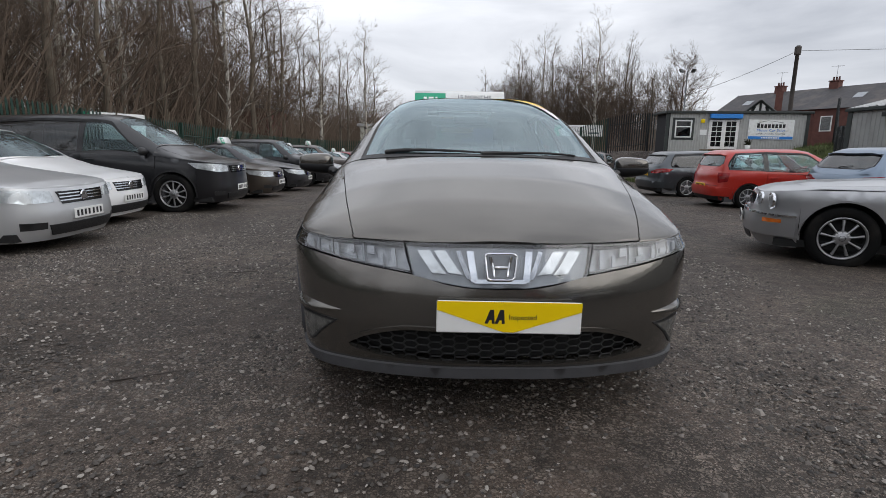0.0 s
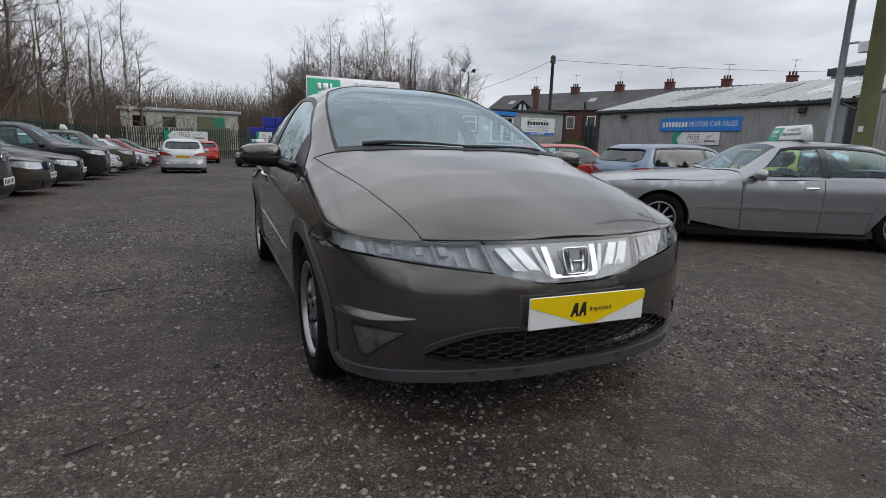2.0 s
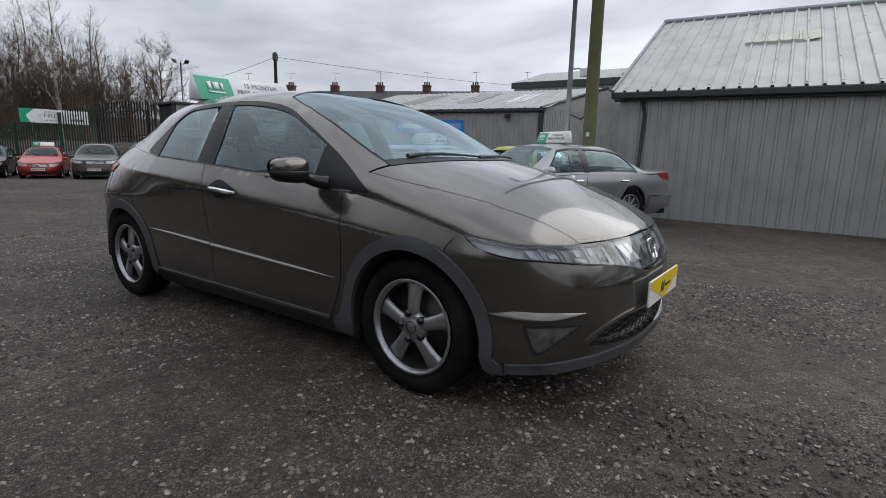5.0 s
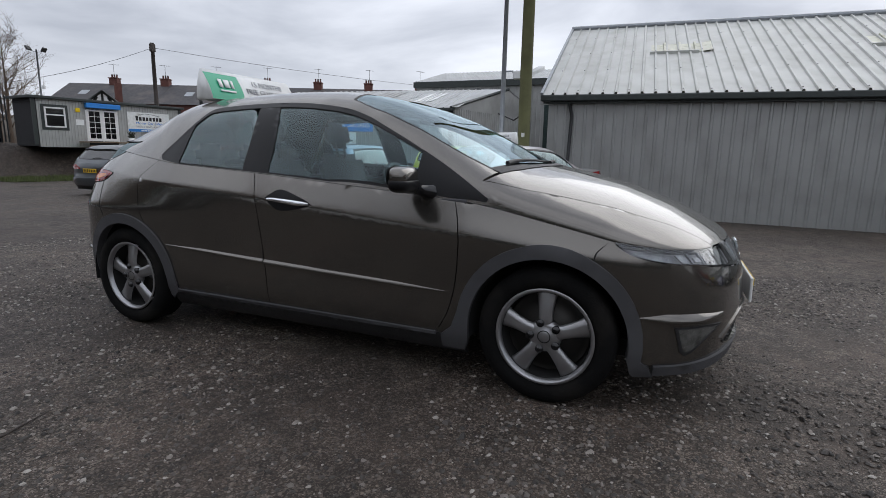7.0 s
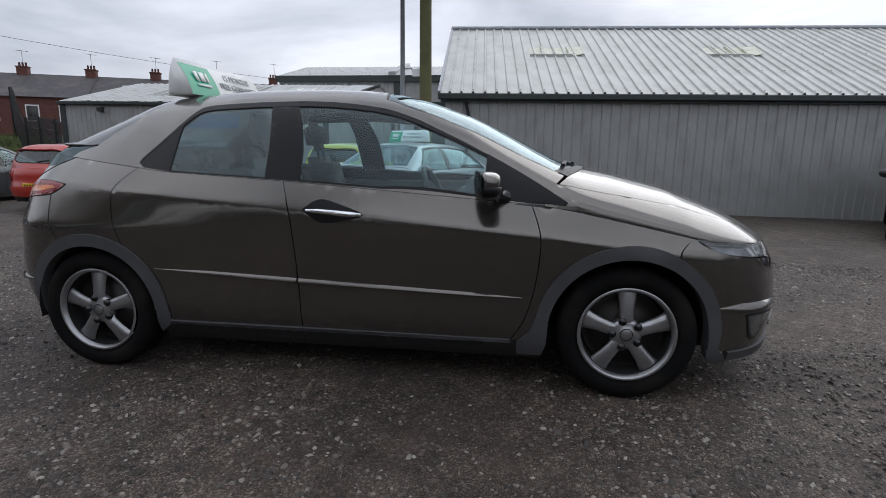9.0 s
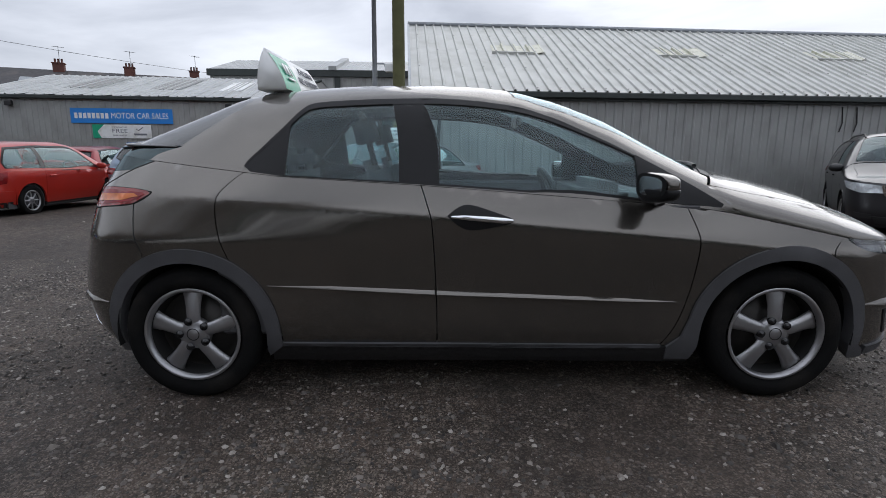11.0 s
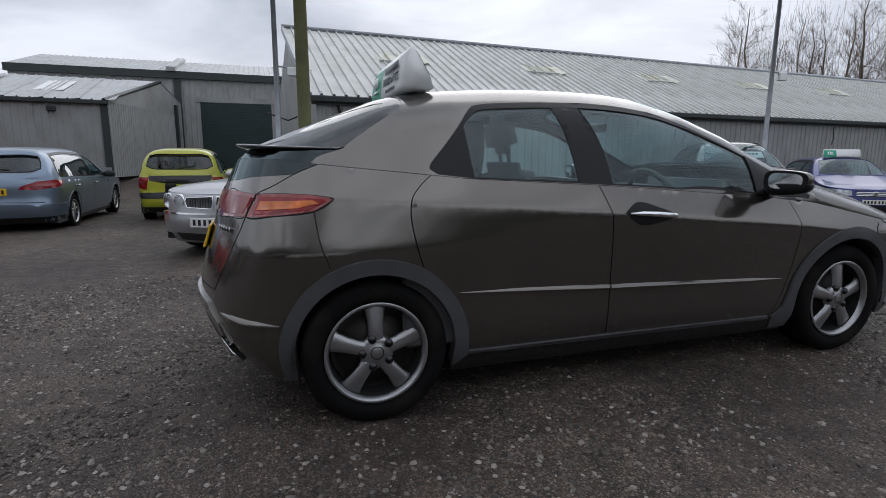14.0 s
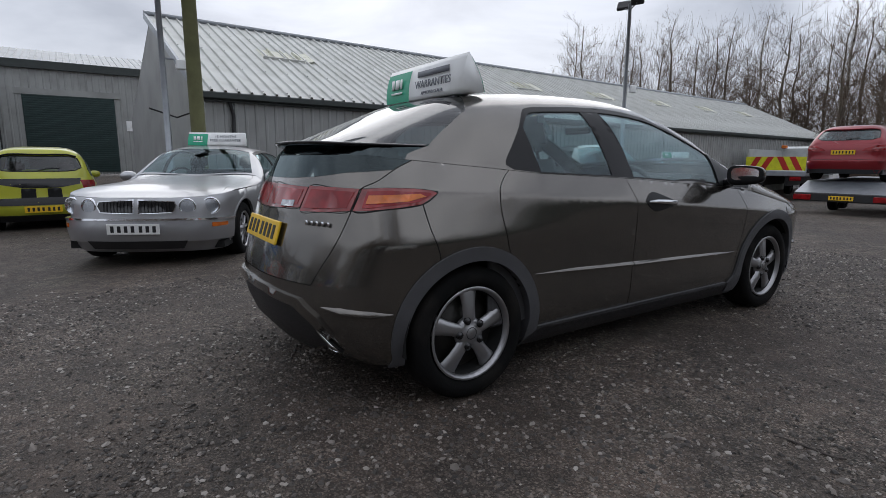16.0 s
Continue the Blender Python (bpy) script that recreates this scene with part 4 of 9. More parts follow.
def terrace():
    a, b = Vector((34.5, 60.0, 0)), Vector((55.0, 12.0, 0))
    d = (b - a).normalized()
    out = Vector((d.y, -d.x, 0))
    W = wall_frame(a, d, out)
    ln = (b - a).length
    base, eave, ridge, deep = 0.2, 5.5, 8.0, 4.2
    n = 9
    for i in range(n):
        x0, x1 = ln * i / n, ln * (i + 1) / n - 0.02
        t = thing("terraced_house", Matrix.Identity(4), "red brick terraced house with a slate roof", "house", "terrace beyond the yard")
        box("wall", (x0, base, -2 * deep), (x1, eave, 0), M["brick"], t, m=W)
        v = [W @ Vector(p) for p in ((x0 - 0.05, eave, 0.3), (x1 + 0.05, eave, 0.3), (x1 + 0.05, ridge, -deep), (x0 - 0.05, ridge, -deep), (x1 + 0.05, eave, -2 * deep - 0.3), (x0 - 0.05, eave, -2 * deep - 0.3), (x0, eave, 0), (x1, eave, 0), (x0, ridge - 0.1, -deep), (x1, ridge - 0.1, -deep), (x0, eave, -2 * deep), (x1, eave, -2 * deep))]
        mesh_object("roof", v, [(0, 1, 2, 3), (3, 2, 4, 5), (6, 8, 10), (7, 11, 9)], M["slate"], t)
        for wx in (0.22, 0.68):
            w = box("window", (x0 + (x1 - x0) * wx - 0.55, 3.3, 0.0), (x0 + (x1 - x0) * wx + 0.55, 4.8, 0.05), M["upvc"], t, 0.01, m=W)
            box("pane", (x0 + (x1 - x0) * wx - 0.45, 3.4, 0.05), (x0 + (x1 - x0) * wx + 0.45, 4.7, 0.06), M["pane"], w, m=W)
        if i % 2 == 0:
            sk = W @ Matrix.Translation(((x0 + x1) / 2, (eave + ridge) / 2, -deep / 2 + 0.05)) @ Matrix.Rotation(-math.atan2(deep, ridge - eave), 4, "X")
            box("roof_window", (-0.45, -0.5, 0.02), (0.45, 0.5, 0.10), M["galv"], t, 0.01, m=sk)
        c = box("chimney", (x1 - 1.1, ridge - 1.0, -deep - 0.4), (x1 - 0.2, ridge + 0.55, -deep + 0.4), M["brick"], t, 0.02, m=W)
        box("chimney_cap", (x1 - 1.16, ridge + 0.55, -deep - 0.46), (x1 - 0.14, ridge + 0.65, -deep + 0.46), M["brick"], c, m=W)
        for k in range(3):
            q = W @ Vector((x1 - 0.92 + 0.27 * k, ridge + 0.63, -deep))
            tube("chimney_pot", [q, q + Vector((0, 0, 0.40))], [0.10, 0.085], M["brick"], c, 8)
        q = W @ Vector((x1 - 0.5, ridge + 0.63, -deep + 0.3))
        bm = bmesh.new()
        add_tube(bm, [q, q + Vector((0, 0, 1.5))], 0.02, 4)
        add_tube(bm, [q + Vector((-0.5, 0.2, 1.4)), q + Vector((0.5, -0.2, 1.45))], 0.012, 4)
        for f in (-0.4, -0.2, 0, 0.2, 0.4):
            add_tube(bm, [q + Vector((f, -f * 0.4 + 0.2, 1.42)), q + Vector((f, -f * 0.4 - 0.2, 1.42))], 0.008, 3)
        part("aerial", bm, M["dark_metal"], t)
    g = thing("gabled_house", Matrix.Identity(4), "brick house with a black and white timbered gable", "house")
    G = wall_frame(Vector((34.9, 51.6, 0)), Vector((0.85, -0.52, 0)), Vector((-0.52, -0.85, 0))) @ Matrix.Diagonal((0.82, 0.82, 0.82, 1))
    box("wall", (-3, 0.2, -6), (3, 5.4, 0), M["brick"], g, m=G)
    v = [G @ Vector(p) for p in ((-3.3, 5.2, 0.3), (0, 8.0, 0.3), (3.3, 5.2, 0.3), (-3.3, 5.2, -6), (0, 8.0, -6), (3.3, 5.2, -6), (-3, 5.4, 0.05), (0, 7.8, 0.05), (3, 5.4, 0.05))]
    mesh_object("roof", v, [(0, 1, 4, 3), (1, 2, 5, 4)], M["slate"], g)
    mesh_object("gable", v, [(6, 8, 7)], M["upvc"], g)
    for p, q in (((-3.1, 5.35), (0, 7.9)), ((0, 7.9), (3.1, 5.35)), ((-2.9, 5.45), (2.9, 5.45)), ((0, 5.4), (0, 7.8)), ((-1.5, 5.4), (-0.6, 7.2)), ((1.5, 5.4), (0.6, 7.2)), ((-1.5, 6.5), (1.5, 6.5))):
        tube("timber", [G @ Vector((*p, 0.12)), G @ Vector((*q, 0.12))], 0.13, M["dark_trim"], g, 4)
    box("chimney", (1.6, 6.5, -3), (2.4, 9.2, -2.2), M["brick"], g, m=G)


terrace()


def far_buildings():
    t = thing("factory_unit", pose(-3.5, 56, 1.0), "cream factory building beyond the fence", "building")
    box("wall", (-4.0, 0, -1.5), (6.5, 12, 2.4), M["cream_wall"], t)
    box("roof", (-4.3, -0.3, 2.4), (6.8, 12.3, 2.7), M["pale_roof"], t, 0.05)
    box("door", (2.6, -0.06, -1.0), (5.2, 0, 2.0), M["green_sign"], t, 0.0, "green loading door")
    for x in (-3.0, -0.4):
        box("window", (x, -0.05, 0.9), (x + 1.1, 0, 1.9), M["pane"], t)
    r = thing("red_store", pose(-15.0, 33, 0.2), "rust red store behind the trees", "building")
    box("wall", (-5, 0, 0), (4, 5, 3.4), M["brick"], r)
    box("roof", (-5.2, -0.2, 3.4), (4.2, 5.2, 3.6), M["slate"], r)
    rnd = random.Random(8)
    for i in range(7):
        for j in range(3 if i not in (0, 6) else 2):
            s = thing("crate_stack", pose(3.6 + i * 1.05 + rnd.uniform(-0.05, 0.05), 45 + rnd.uniform(-0.2, 0.2), 0.15 + j * 0.92), "royal blue plastic bulk crate in a stack", "crate", "blue crates")
            box("body", (-0.5, -0.6, 0.1), (0.5, 0.6, 0.9), M["blue_crate"], s, 0.03)
            for k in range(4):
                box("rib", (-0.45 + k * 0.27, -0.63, 0.12), (-0.38 + k * 0.27, -0.6, 0.88), M["blue_crate"], s)
            for k in (-0.4, 0.0, 0.4):
                box("foot", (k - 0.08, -0.55, 0), (k + 0.08, 0.55, 0.1), M["blue_crate"], s)
    for i in range(5):
        s = thing("pallet_stack", pose(0.2 + i * 0.0 + (i % 2) * 1.3 - 0.5, 46 + i * 0.3, 0.1 + (i // 2) * 0.9), "stack of brown timber pallets", "pallets", "pallet stacks")
        for k in range(6):
            box("pallet", (-0.6, -0.5, k * 0.15), (0.6, 0.5, k * 0.15 + 0.10), M["timber"], s)
    w = thing("timber_wall", pose(5.5, 43.2, -0.5), "timber sleeper retaining wall", "wall")
    for k in range(5):
        box("sleeper", (-3.2, -0.12, k * 0.24), (3.2, 0.12, k * 0.24 + 0.22), M["timber"], w, 0.02)


far_buildings()


# ---- winter trees ----
def tree_mesh(seed, height, spread, bark, limbs=20, dens=1.0, lean=0.0, up=0.6):
    rnd = random.Random(seed)
    tv, tf, bv, bf = [], [], [], []

    def tube3(store_v, store_f, pts, r0, r1, sides):
        rings = []
        for i, p in enumerate(pts):
            d = (pts[min(i + 1, len(pts) - 1)] - pts[max(0, i - 1)]).normalized()
            x = d.cross(Vector((0.3, 0.9, 0.2))).normalized()
            y = d.cross(x)
            r = r0 + (r1 - r0) * i / (len(pts) - 1)
            k = len(store_v)
            for s in range(sides):
                a = math.tau * s / sides
                store_v.append(p + (x * math.cos(a) + y * math.sin(a)) * r)
            rings.append(k)
        for a, b in zip(rings, rings[1:]):
            for s in range(sides):
                store_f.append((a + s, a + (s + 1) % sides, b + (s + 1) % sides, b + s))

    def branch(p, d, ln, r, level):
        n = 4 if level < 2 else 3 if level < 3 else 1
        pts, q = [p], p
        for i in range(n):
            d = (d + Vector((rnd.uniform(-1, 1), rnd.uniform(-1, 1), rnd.uniform(-0.6, 1.0) * up)) * (0.16 + 0.05 * level)).normalized()
            q = q + d * (ln / n)
            pts.append(q)
        tube3(*((bv, bf) if level < 2 else (tv, tf)), pts, r, r * 0.35, 5 if level < 1 else 4 if level < 2 else 3)
        if level < 3:
            k = {0: 0, 1: 7, 2: 8}[level] * dens
            for i in range(int(k)):
                f = rnd.uniform(0.2, 1.0)
                j = min(n - 1, int(f * n))
                at = pts[j].lerp(pts[j + 1], f * n - j)
                ax = Vector((rnd.uniform(-1, 1), rnd.uniform(-1, 1), rnd.uniform(-0.5, 0.9))).normalized()
                branch(at, (d * 0.75 + ax * 0.75).normalized(), ln * rnd.uniform(0.35, 0.6), max(r * 0.42, 0.0045), level + 1)
    top = Vector((lean * height, 0, height))
    pts = [Vector((0, 0, -0.3))]
    for i in range(1, 9):
        f = i / 8
        pts.append(Vector((top.x * f + rnd.uniform(-0.12, 0.12) * height * 0.06 * i / 3, rnd.uniform(-0.12, 0.12) * height * 0.06 * i / 3, height * f)))
    rb = height * 0.0125 + 0.03
    tube3(bv, bf, pts, rb, rb * 0.12, 7)
    for i in range(limbs):
        f = 0.18 + 0.80 * (i + rnd.random()) / limbs
        j = min(7, int(f * 8))
        at = pts[j].lerp(pts[j + 1], f * 8 - j)
        a = i * 2.4 + rnd.uniform(-0.4, 0.4)
        d = Vector((math.cos(a), math.sin(a), up * rnd.uniform(0.7, 1.6))).normalized()
        branch(at, d, spread * (1.15 - f * 0.75) * rnd.uniform(0.7, 1.15), rb * (1 - f) * 0.30 + 0.009, 1)
    out = []
    for nm, v, f, mt in (("trunk", bv, bf, bark), ("crown", tv, tf, M["twig"])):
        me = bpy.data.meshes.new(nm)
        me.from_pydata([tuple(q) for q in v], [], f)
        me.materials.append(mt)
        me.polygons.foreach_set("use_smooth", [True] * len(me.polygons))
        out.append(me)
    return out


TREES = [tree_mesh(1, 13, 4.2, M["bark"], 22), tree_mesh(2, 15, 3.8, M["birch"], 24, up=0.9), tree_mesh(3, 12, 4.6, M["bark"], 24, up=0.5), tree_mesh(4, 14, 3.2, M["bark"], 26, up=1.1), tree_mesh(5, 9, 3.6, M["bark"], 20, up=0.4), tree_mesh(6, 5, 2.4, M["twig"], 26, 1.2, up=1.0)]


def plant_tree(i, x, y, scale, turn, label="tall bare winter tree with fine brown twigs", z=None):
    t = thing("tree", pose(x, y, ground_z(x, y) if z is None else z, 0, 0, turn) @ Matrix.Diagonal((scale, scale, scale, 1)), label, "tree", "bare winter trees")
    for me in TREES[i]:
        o = new("trunk" if me.name.startswith("trunk") else "crown", me)
        o.parent = t
    return t


def woods():
    rnd = random.Random(21)
    birch = "pale-barked bare birch tree"
    # beside the left fence
    for k in range(40):
        y = 5 + 33 * (k + rnd.random()) / 40
        x = -11.4 - 0.4 * rnd.random() + 0.03 * y - (k % 4) * 2.6 * rnd.uniform(0.8, 1.2)
        i = rnd.choice((0, 1, 1, 1, 2, 3, 3, 3))
        plant_tree(i, x, y, rnd.uniform(0.75, 1.12), rnd.uniform(0, 360), birch if i == 1 else "tall bare winter tree with fine brown twigs")
    for k in range(20):
        y = 4 + 36 * (k + rnd.random()) / 20
        plant_tree(5, -11.6 - rnd.uniform(0, 7), y, rnd.uniform(0.7, 1.5), rnd.uniform(0, 360), "low bare thicket of brown stems")
    for k in range(9):
        plant_tree(rnd.choice((0, 2, 4)), -13 - rnd.uniform(0, 8), -18 + 2.5 * k, rnd.uniform(0.5, 0.7), rnd.uniform(0, 360))
    # the clump beyond the far fence and the office
    for k in range(22):
        f = rnd.random()
        x, y = 10 + 19 * f + rnd.uniform(-1, 1), 60 - 7 * f + rnd.uniform(-3, 6)
        i = rnd.choice((0, 1, 3, 3, 2))
        plant_tree(i, x, y, rnd.uniform(0.70, 1.06) * (1 - 0.35 * abs(f - 0.45)), rnd.uniform(0, 360), birch if i == 1 else "tall bare winter tree with fine brown twigs", 0.5)
    for k in range(26):
        plant_tree(5, rnd.uniform(8, 29), rnd.uniform(53, 63), rnd.uniform(1.0, 2.0), rnd.uniform(0, 360), "low bare thicket of brown stems", 0.5)
    for i, (x, y) in enumerate(((-7.4, 46), (-9.3, 43), (-11, 44.5), (-8.6, 49), (-12.4, 41), (-6.2, 50), (-10.2, 39.5), (-13.5, 45))):
        plant_tree((0, 1, 2, 3)[i % 4], x, y, 0.72 + 0.05 * (i % 3), 50 * i, z=0.2)
    plant_tree(4, -5.0, 46, 0.85, 30, "spreading bare tree with dark crooked limbs", 0.2)
    plant_tree(2, -9.5, 45, 0.7, 80, z=0.2)
    plant_tree(3, 6.2, 54, 0.6, 10, z=0.5)
    # low woods on the rise far off
    for k in range(28):
        x = -40 + 75 * (k + rnd.random()) / 28
        plant_tree(rnd.choice((0, 2, 4, 5)), x, 84 + rnd.uniform(-6, 12), rnd.uniform(0.55, 0.85), rnd.uniform(0, 360), "distant bare tree on the rise", 1.5)
    # behind the far end of the long shed
    for k in range(26):
        ang = radians(137 + 38 * (k + rnd.random()) / 26)
        dd = rnd.uniform(44, 60)
        plant_tree(rnd.choice((0, 3, 3, 1, 2)), -2.6 + dd * math.sin(ang), 2.7 + dd * math.cos(ang), rnd.uniform(0.75, 1.0), rnd.uniform(0, 360), z=0)
    for k in range(12):
        ang = radians(150 + 26 * (k + rnd.random()) / 12)
        dd = rnd.uniform(38, 46)
        plant_tree(5, -2.6 + dd * math.sin(ang), 2.7 + dd * math.cos(ang), rnd.uniform(0.9, 1.5), rnd.uniform(0, 360), "low bare thicket of brown stems", 0)
    # behind the walker
    for k in range(14):
        plant_tree(rnd.choice((0, 2, 3)), rnd.uniform(-24, 12), -30 - rnd.uniform(0, 12), rnd.uniform(0.6, 0.8), rnd.uniform(0, 360), z=0)


woods()


def scrub():
    """Bramble and dead stems along the fence foot and below the woods."""
    rnd = random.Random(33)
    verts, faces = [], []

    def stem(x, y, z, h):
        a = rnd.uniform(0, 6.28)
        k = len(verts)
        w = 0.012 + 0.01 * rnd.random()
        lx, ly = rnd.uniform(-0.6, 0.6) * h, rnd.uniform(-0.6, 0.6) * h
        verts.extend([(x - w, y - w, z - 0.1), (x + w, y + w, z - 0.1), (x + lx + w * 0.4, y + ly, z + h), (x + lx, y + ly + w * 0.4, z + h)])
        faces.append((k, k + 1, k + 2, k + 3))
    for _ in range(9000):
        y = rnd.uniform(-16, 42)
        x = -10.5 + 0.028 * y - rnd.random() ** 1.5 * 9
        stem(x, y, ground_z(x, y), rnd.uniform(0.5, 2.4) if rnd.random() < 0.7 else rnd.uniform(3, 8))
    for _ in range(7000):
        x, y = rnd.uniform(-30, 34), rnd.uniform(47, 80)
        stem(x, y, 0.6, rnd.uniform(1.0, 3.2))
    for _ in range(9000):
        ang, dd = radians(rnd.uniform(132, 178)), rnd.uniform(37, 60)
        stem(-2.6 + dd * math.sin(ang), 2.7 + dd * math.cos(ang), -0.2, rnd.uniform(1.0, 4.0))
    # a haze of thin twigs among the tall trees
    for _ in range(36000):
        spot = rnd.random()
        if spot < 0.32:
            ang, dd = rnd.uniform(0, 6.28), rnd.random() ** 0.6
            x, y, z = 19 + 9.5 * dd * math.cos(ang), 58 + 5 * dd * math.sin(ang), -1.5 + 2.2 * (1 - dd)
        elif spot < 0.62:
            y = rnd.uniform(3, 42)
            x, z = -11.5 + 0.028 * y - rnd.random() * 9, 0.0
        else:
            ang, dd = radians(rnd.uniform(137, 178)), rnd.uniform(42, 60)
            x, y, z = -2.6 + dd * math.sin(ang), 2.7 + dd * math.cos(ang), 0.0
        z += 2.5 + 8.0 * rnd.random() ** 1.3
        w, a, h, k = rnd.uniform(0.004, 0.009), rnd.uniform(0, 6.28), rnd.uniform(0.5, 1.6), len(verts)
        dx, dy = math.cos(a), math.sin(a)
        bend = rnd.uniform(0.1, 0.7) * h
        verts.extend([(x - dy * w, y + dx * w, z), (x + dy * w, y - dx * w, z), (x + dx * bend, y + dy * bend, z + h), (x + dx * bend - dy * w, y + dy * bend + dx * w, z + h)])
        faces.append((k, k + 1, k + 2, k + 3))
    for _ in range(14000):
        x, y = rnd.uniform(-46, 26), rnd.uniform(66, 98)
        h, k = 1.5 + 5.0 * rnd.random() ** 1.5, len(verts)
        w, lx, z = rnd.uniform(0.02, 0.055), rnd.uniform(-0.5, 0.5) * h, 0.9 + (y - 62) * 0.055
        verts.extend([(x - w, y, z - 0.5), (x + w, y, z - 0.5), (x + lx + w * 0.1, y, z + h), (x + lx - w * 0.1, y, z + h)])
        faces.append((k, k + 1, k + 2, k + 3))
    tagged(mesh_object("undergrowth", verts, faces, M["twig"]), "tangled brown winter undergrowth below the trees", "undergrowth", kind="stuff")


scrub()


def rising_ground():
    """The wooded rise beyond the fences."""
    verts, faces = [], []
    n = 60
    for i in range(n + 1):
        a = math.tau * i / n
        for r, z in ((48, -0.9), (62, 0.6), (90, 2.5), (130, 6.0), (200, 9.0), (420, 9.0)):
            z2 = z if 0.45 > abs(((a - 1.2 + math.pi) % math.tau) - math.pi) / 3.2 else z * 0.6
            verts.append((r * math.cos(a), r * math.sin(a), z2 + (1.2 * noise.noise(Vector((math.cos(a) * 3, math.sin(a) * 3, r * 0.02))) if r > 60 else 0)))
    for i in range(n):
        for j in range(5):
            k = i * 6 + j
            faces.append((k, k + 1, k + 7, k + 6))
    tagged(mesh_object("rising_ground", verts, faces, material("winter_woodland_floor", (0.05, 0.042, 0.03), 0.95, 0, 0.35, 0.3, bump=0.8, bump_scale=3), None, True), "brown wooded rise beyond the fences", "hillside", kind="structure")


rising_ground()


# ---- recovery vehicles ----
M["chev_red"] = material("red_reflective_tape", (0.42, 0.02, 0.015), 0.4)
M["chev_yellow"] = material("yellow_reflective_tape", (0.62, 0.62, 0.02), 0.4)


def recovery_trailer():
    t = thing("recovery_trailer", pose(2.75, -16.0, ground_z(2.75, -16.0), 0, 0, 4), "grey steel recovery trailer bed carrying a red car", "trailer")
    bm = bmesh.new()
    add_prism(bm, [(2.9, 0.50), (2.9, 0.62), (2.0, 0.90), (-3.0, 0.94), (-3.0, 0.80), (1.9, 0.76)], -1.05, 1.05)
    for v in bm.verts:
        v.co = Vector((v.co.z, v.co.x, v.co.y))
    bmesh.ops.recalc_face_normals(bm, faces=bm.faces)
    part("bed", bm, M["galv"], t, "sloping grey bed", smooth=False)
    box("tail_board", (-1.05, 2.86, 0.40), (1.05, 2.95, 0.62), M["black_plastic"], t, 0.02)
    for x in (-0.85, 0.85):
        box("tail_lamp", (x - 0.2, 2.94, 0.43), (x + 0.2, 2.98, 0.57), M["lamp_red"], t, 0.01, "red trailer lamp")
    p = plate(t, Matrix.Translation((0, 2.97, 0.50)) @ Matrix.Rotation(math.pi, 4, "Z") @ Matrix.Rotation(math.pi / 2, 4, "X"), "plate_yellow")
    for sg in (-1, 1):
        for y in (0.2, -0.6):
            wheel("plain", t, (sg * 0.85, y, 0.3), sg, 0.30, 0.2, 8)


def recovery_truck():
    x, y = 7.9, -22.7
    t = thing("recovery_truck", pose(x, y, ground_z(x, y), 0, 0, 8), "recovery truck with red and yellow chevron tail board", "truck")
    box("bed", (-1.1, -3.5, 1.02), (1.1, 1.4, 1.22), M["galv"], t, 0.02)
    cb = box("chevron_board", (-1.1, 1.40, 1.26), (1.1, 1.45, 1.82), M["chev_yellow"], t, 0.0, "yellow board with red chevrons")
    for i in range(5):
        for sg in (-1, 1):
            x0 = sg * (0.05 + i * 0.225)
            if abs(x0) > 0.86 or i % 2:
                continue
            bm = bmesh.new()
            q = [(x0, 1.815), (x0 + sg * 0.225, 1.815), (x0 + sg * 0.51, 1.265), (x0 + sg * 0.285, 1.265)]
            q = [(max(-1.09, min(1.09, a)), b) for a, b in q]
            add_prism(bm, q, 0, 0.006)
            for v in bm.verts:
                v.co = Vector((v.co.x, 1.452 + v.co.z, v.co.y))
            bmesh.ops.recalc_face_normals(bm, faces=bm.faces)
            part("red_stripe", bm, M["chev_red"], cb, smooth=False)
    box("tail_bar", (-1.15, 1.35, 1.02), (1.15, 1.5, 1.24), M["galv"], t, 0.02)
    box("head_board", (-1.1, -3.5, 1.22), (1.1, -3.4, 2.25), M["pale_roof"], t)
    box("side_board", (-1.1, -3.4, 1.22), (-1.05, 1.4, 2.15), M["pale_roof"], t)
    for sg in (-1, 1):
        box("bed_bearer", (sg * 0.45 - 0.06, -3.5, 0.62), (sg * 0.45 + 0.06, 1.3, 1.03), M["dark_metal"], t)
    box("side_board", (1.05, -3.4, 1.22), (1.1, 1.4, 2.15), M["pale_roof"], t)
    box("cab", (-1.05, -5.2, 0.6), (1.05, -3.6, 2.35), M["white_plastic"], t, 0.12)
    for sg in (-1, 1):
        box("tail_lamp", (sg * 0.8 - 0.2, 1.45, 0.85), (sg * 0.8 + 0.2, 1.5, 1.0), M["lamp_red"], t, 0.01)
        box("beacon", (sg * 0.95 - 0.12, -3.4, 2.25), (sg * 0.95 + 0.12, -3.2, 2.40), M["lamp_amber"], t, 0.03)
        wheel("plain", t, (sg * 0.85, 0.2, 0.36), sg, 0.36, 0.25, 8)
        wheel("plain", t, (sg * 0.85, -4.3, 0.36), sg, 0.36, 0.25, 8)

# ---- cars: a skin of panels over two smooth surfaces ----
from mathutils.geometry import delaunay_2d_cdt


def inside(p, poly):
    x, y, hit = p[0], p[1], False
    for (x0, y0), (x1, y1) in zip(poly, poly[1:] + poly[:1]):
        if (y0 > y) != (y1 > y) and x < (x1 - x0) * (y - y0) / (y1 - y0) + x0:
            hit = not hit
    return hit


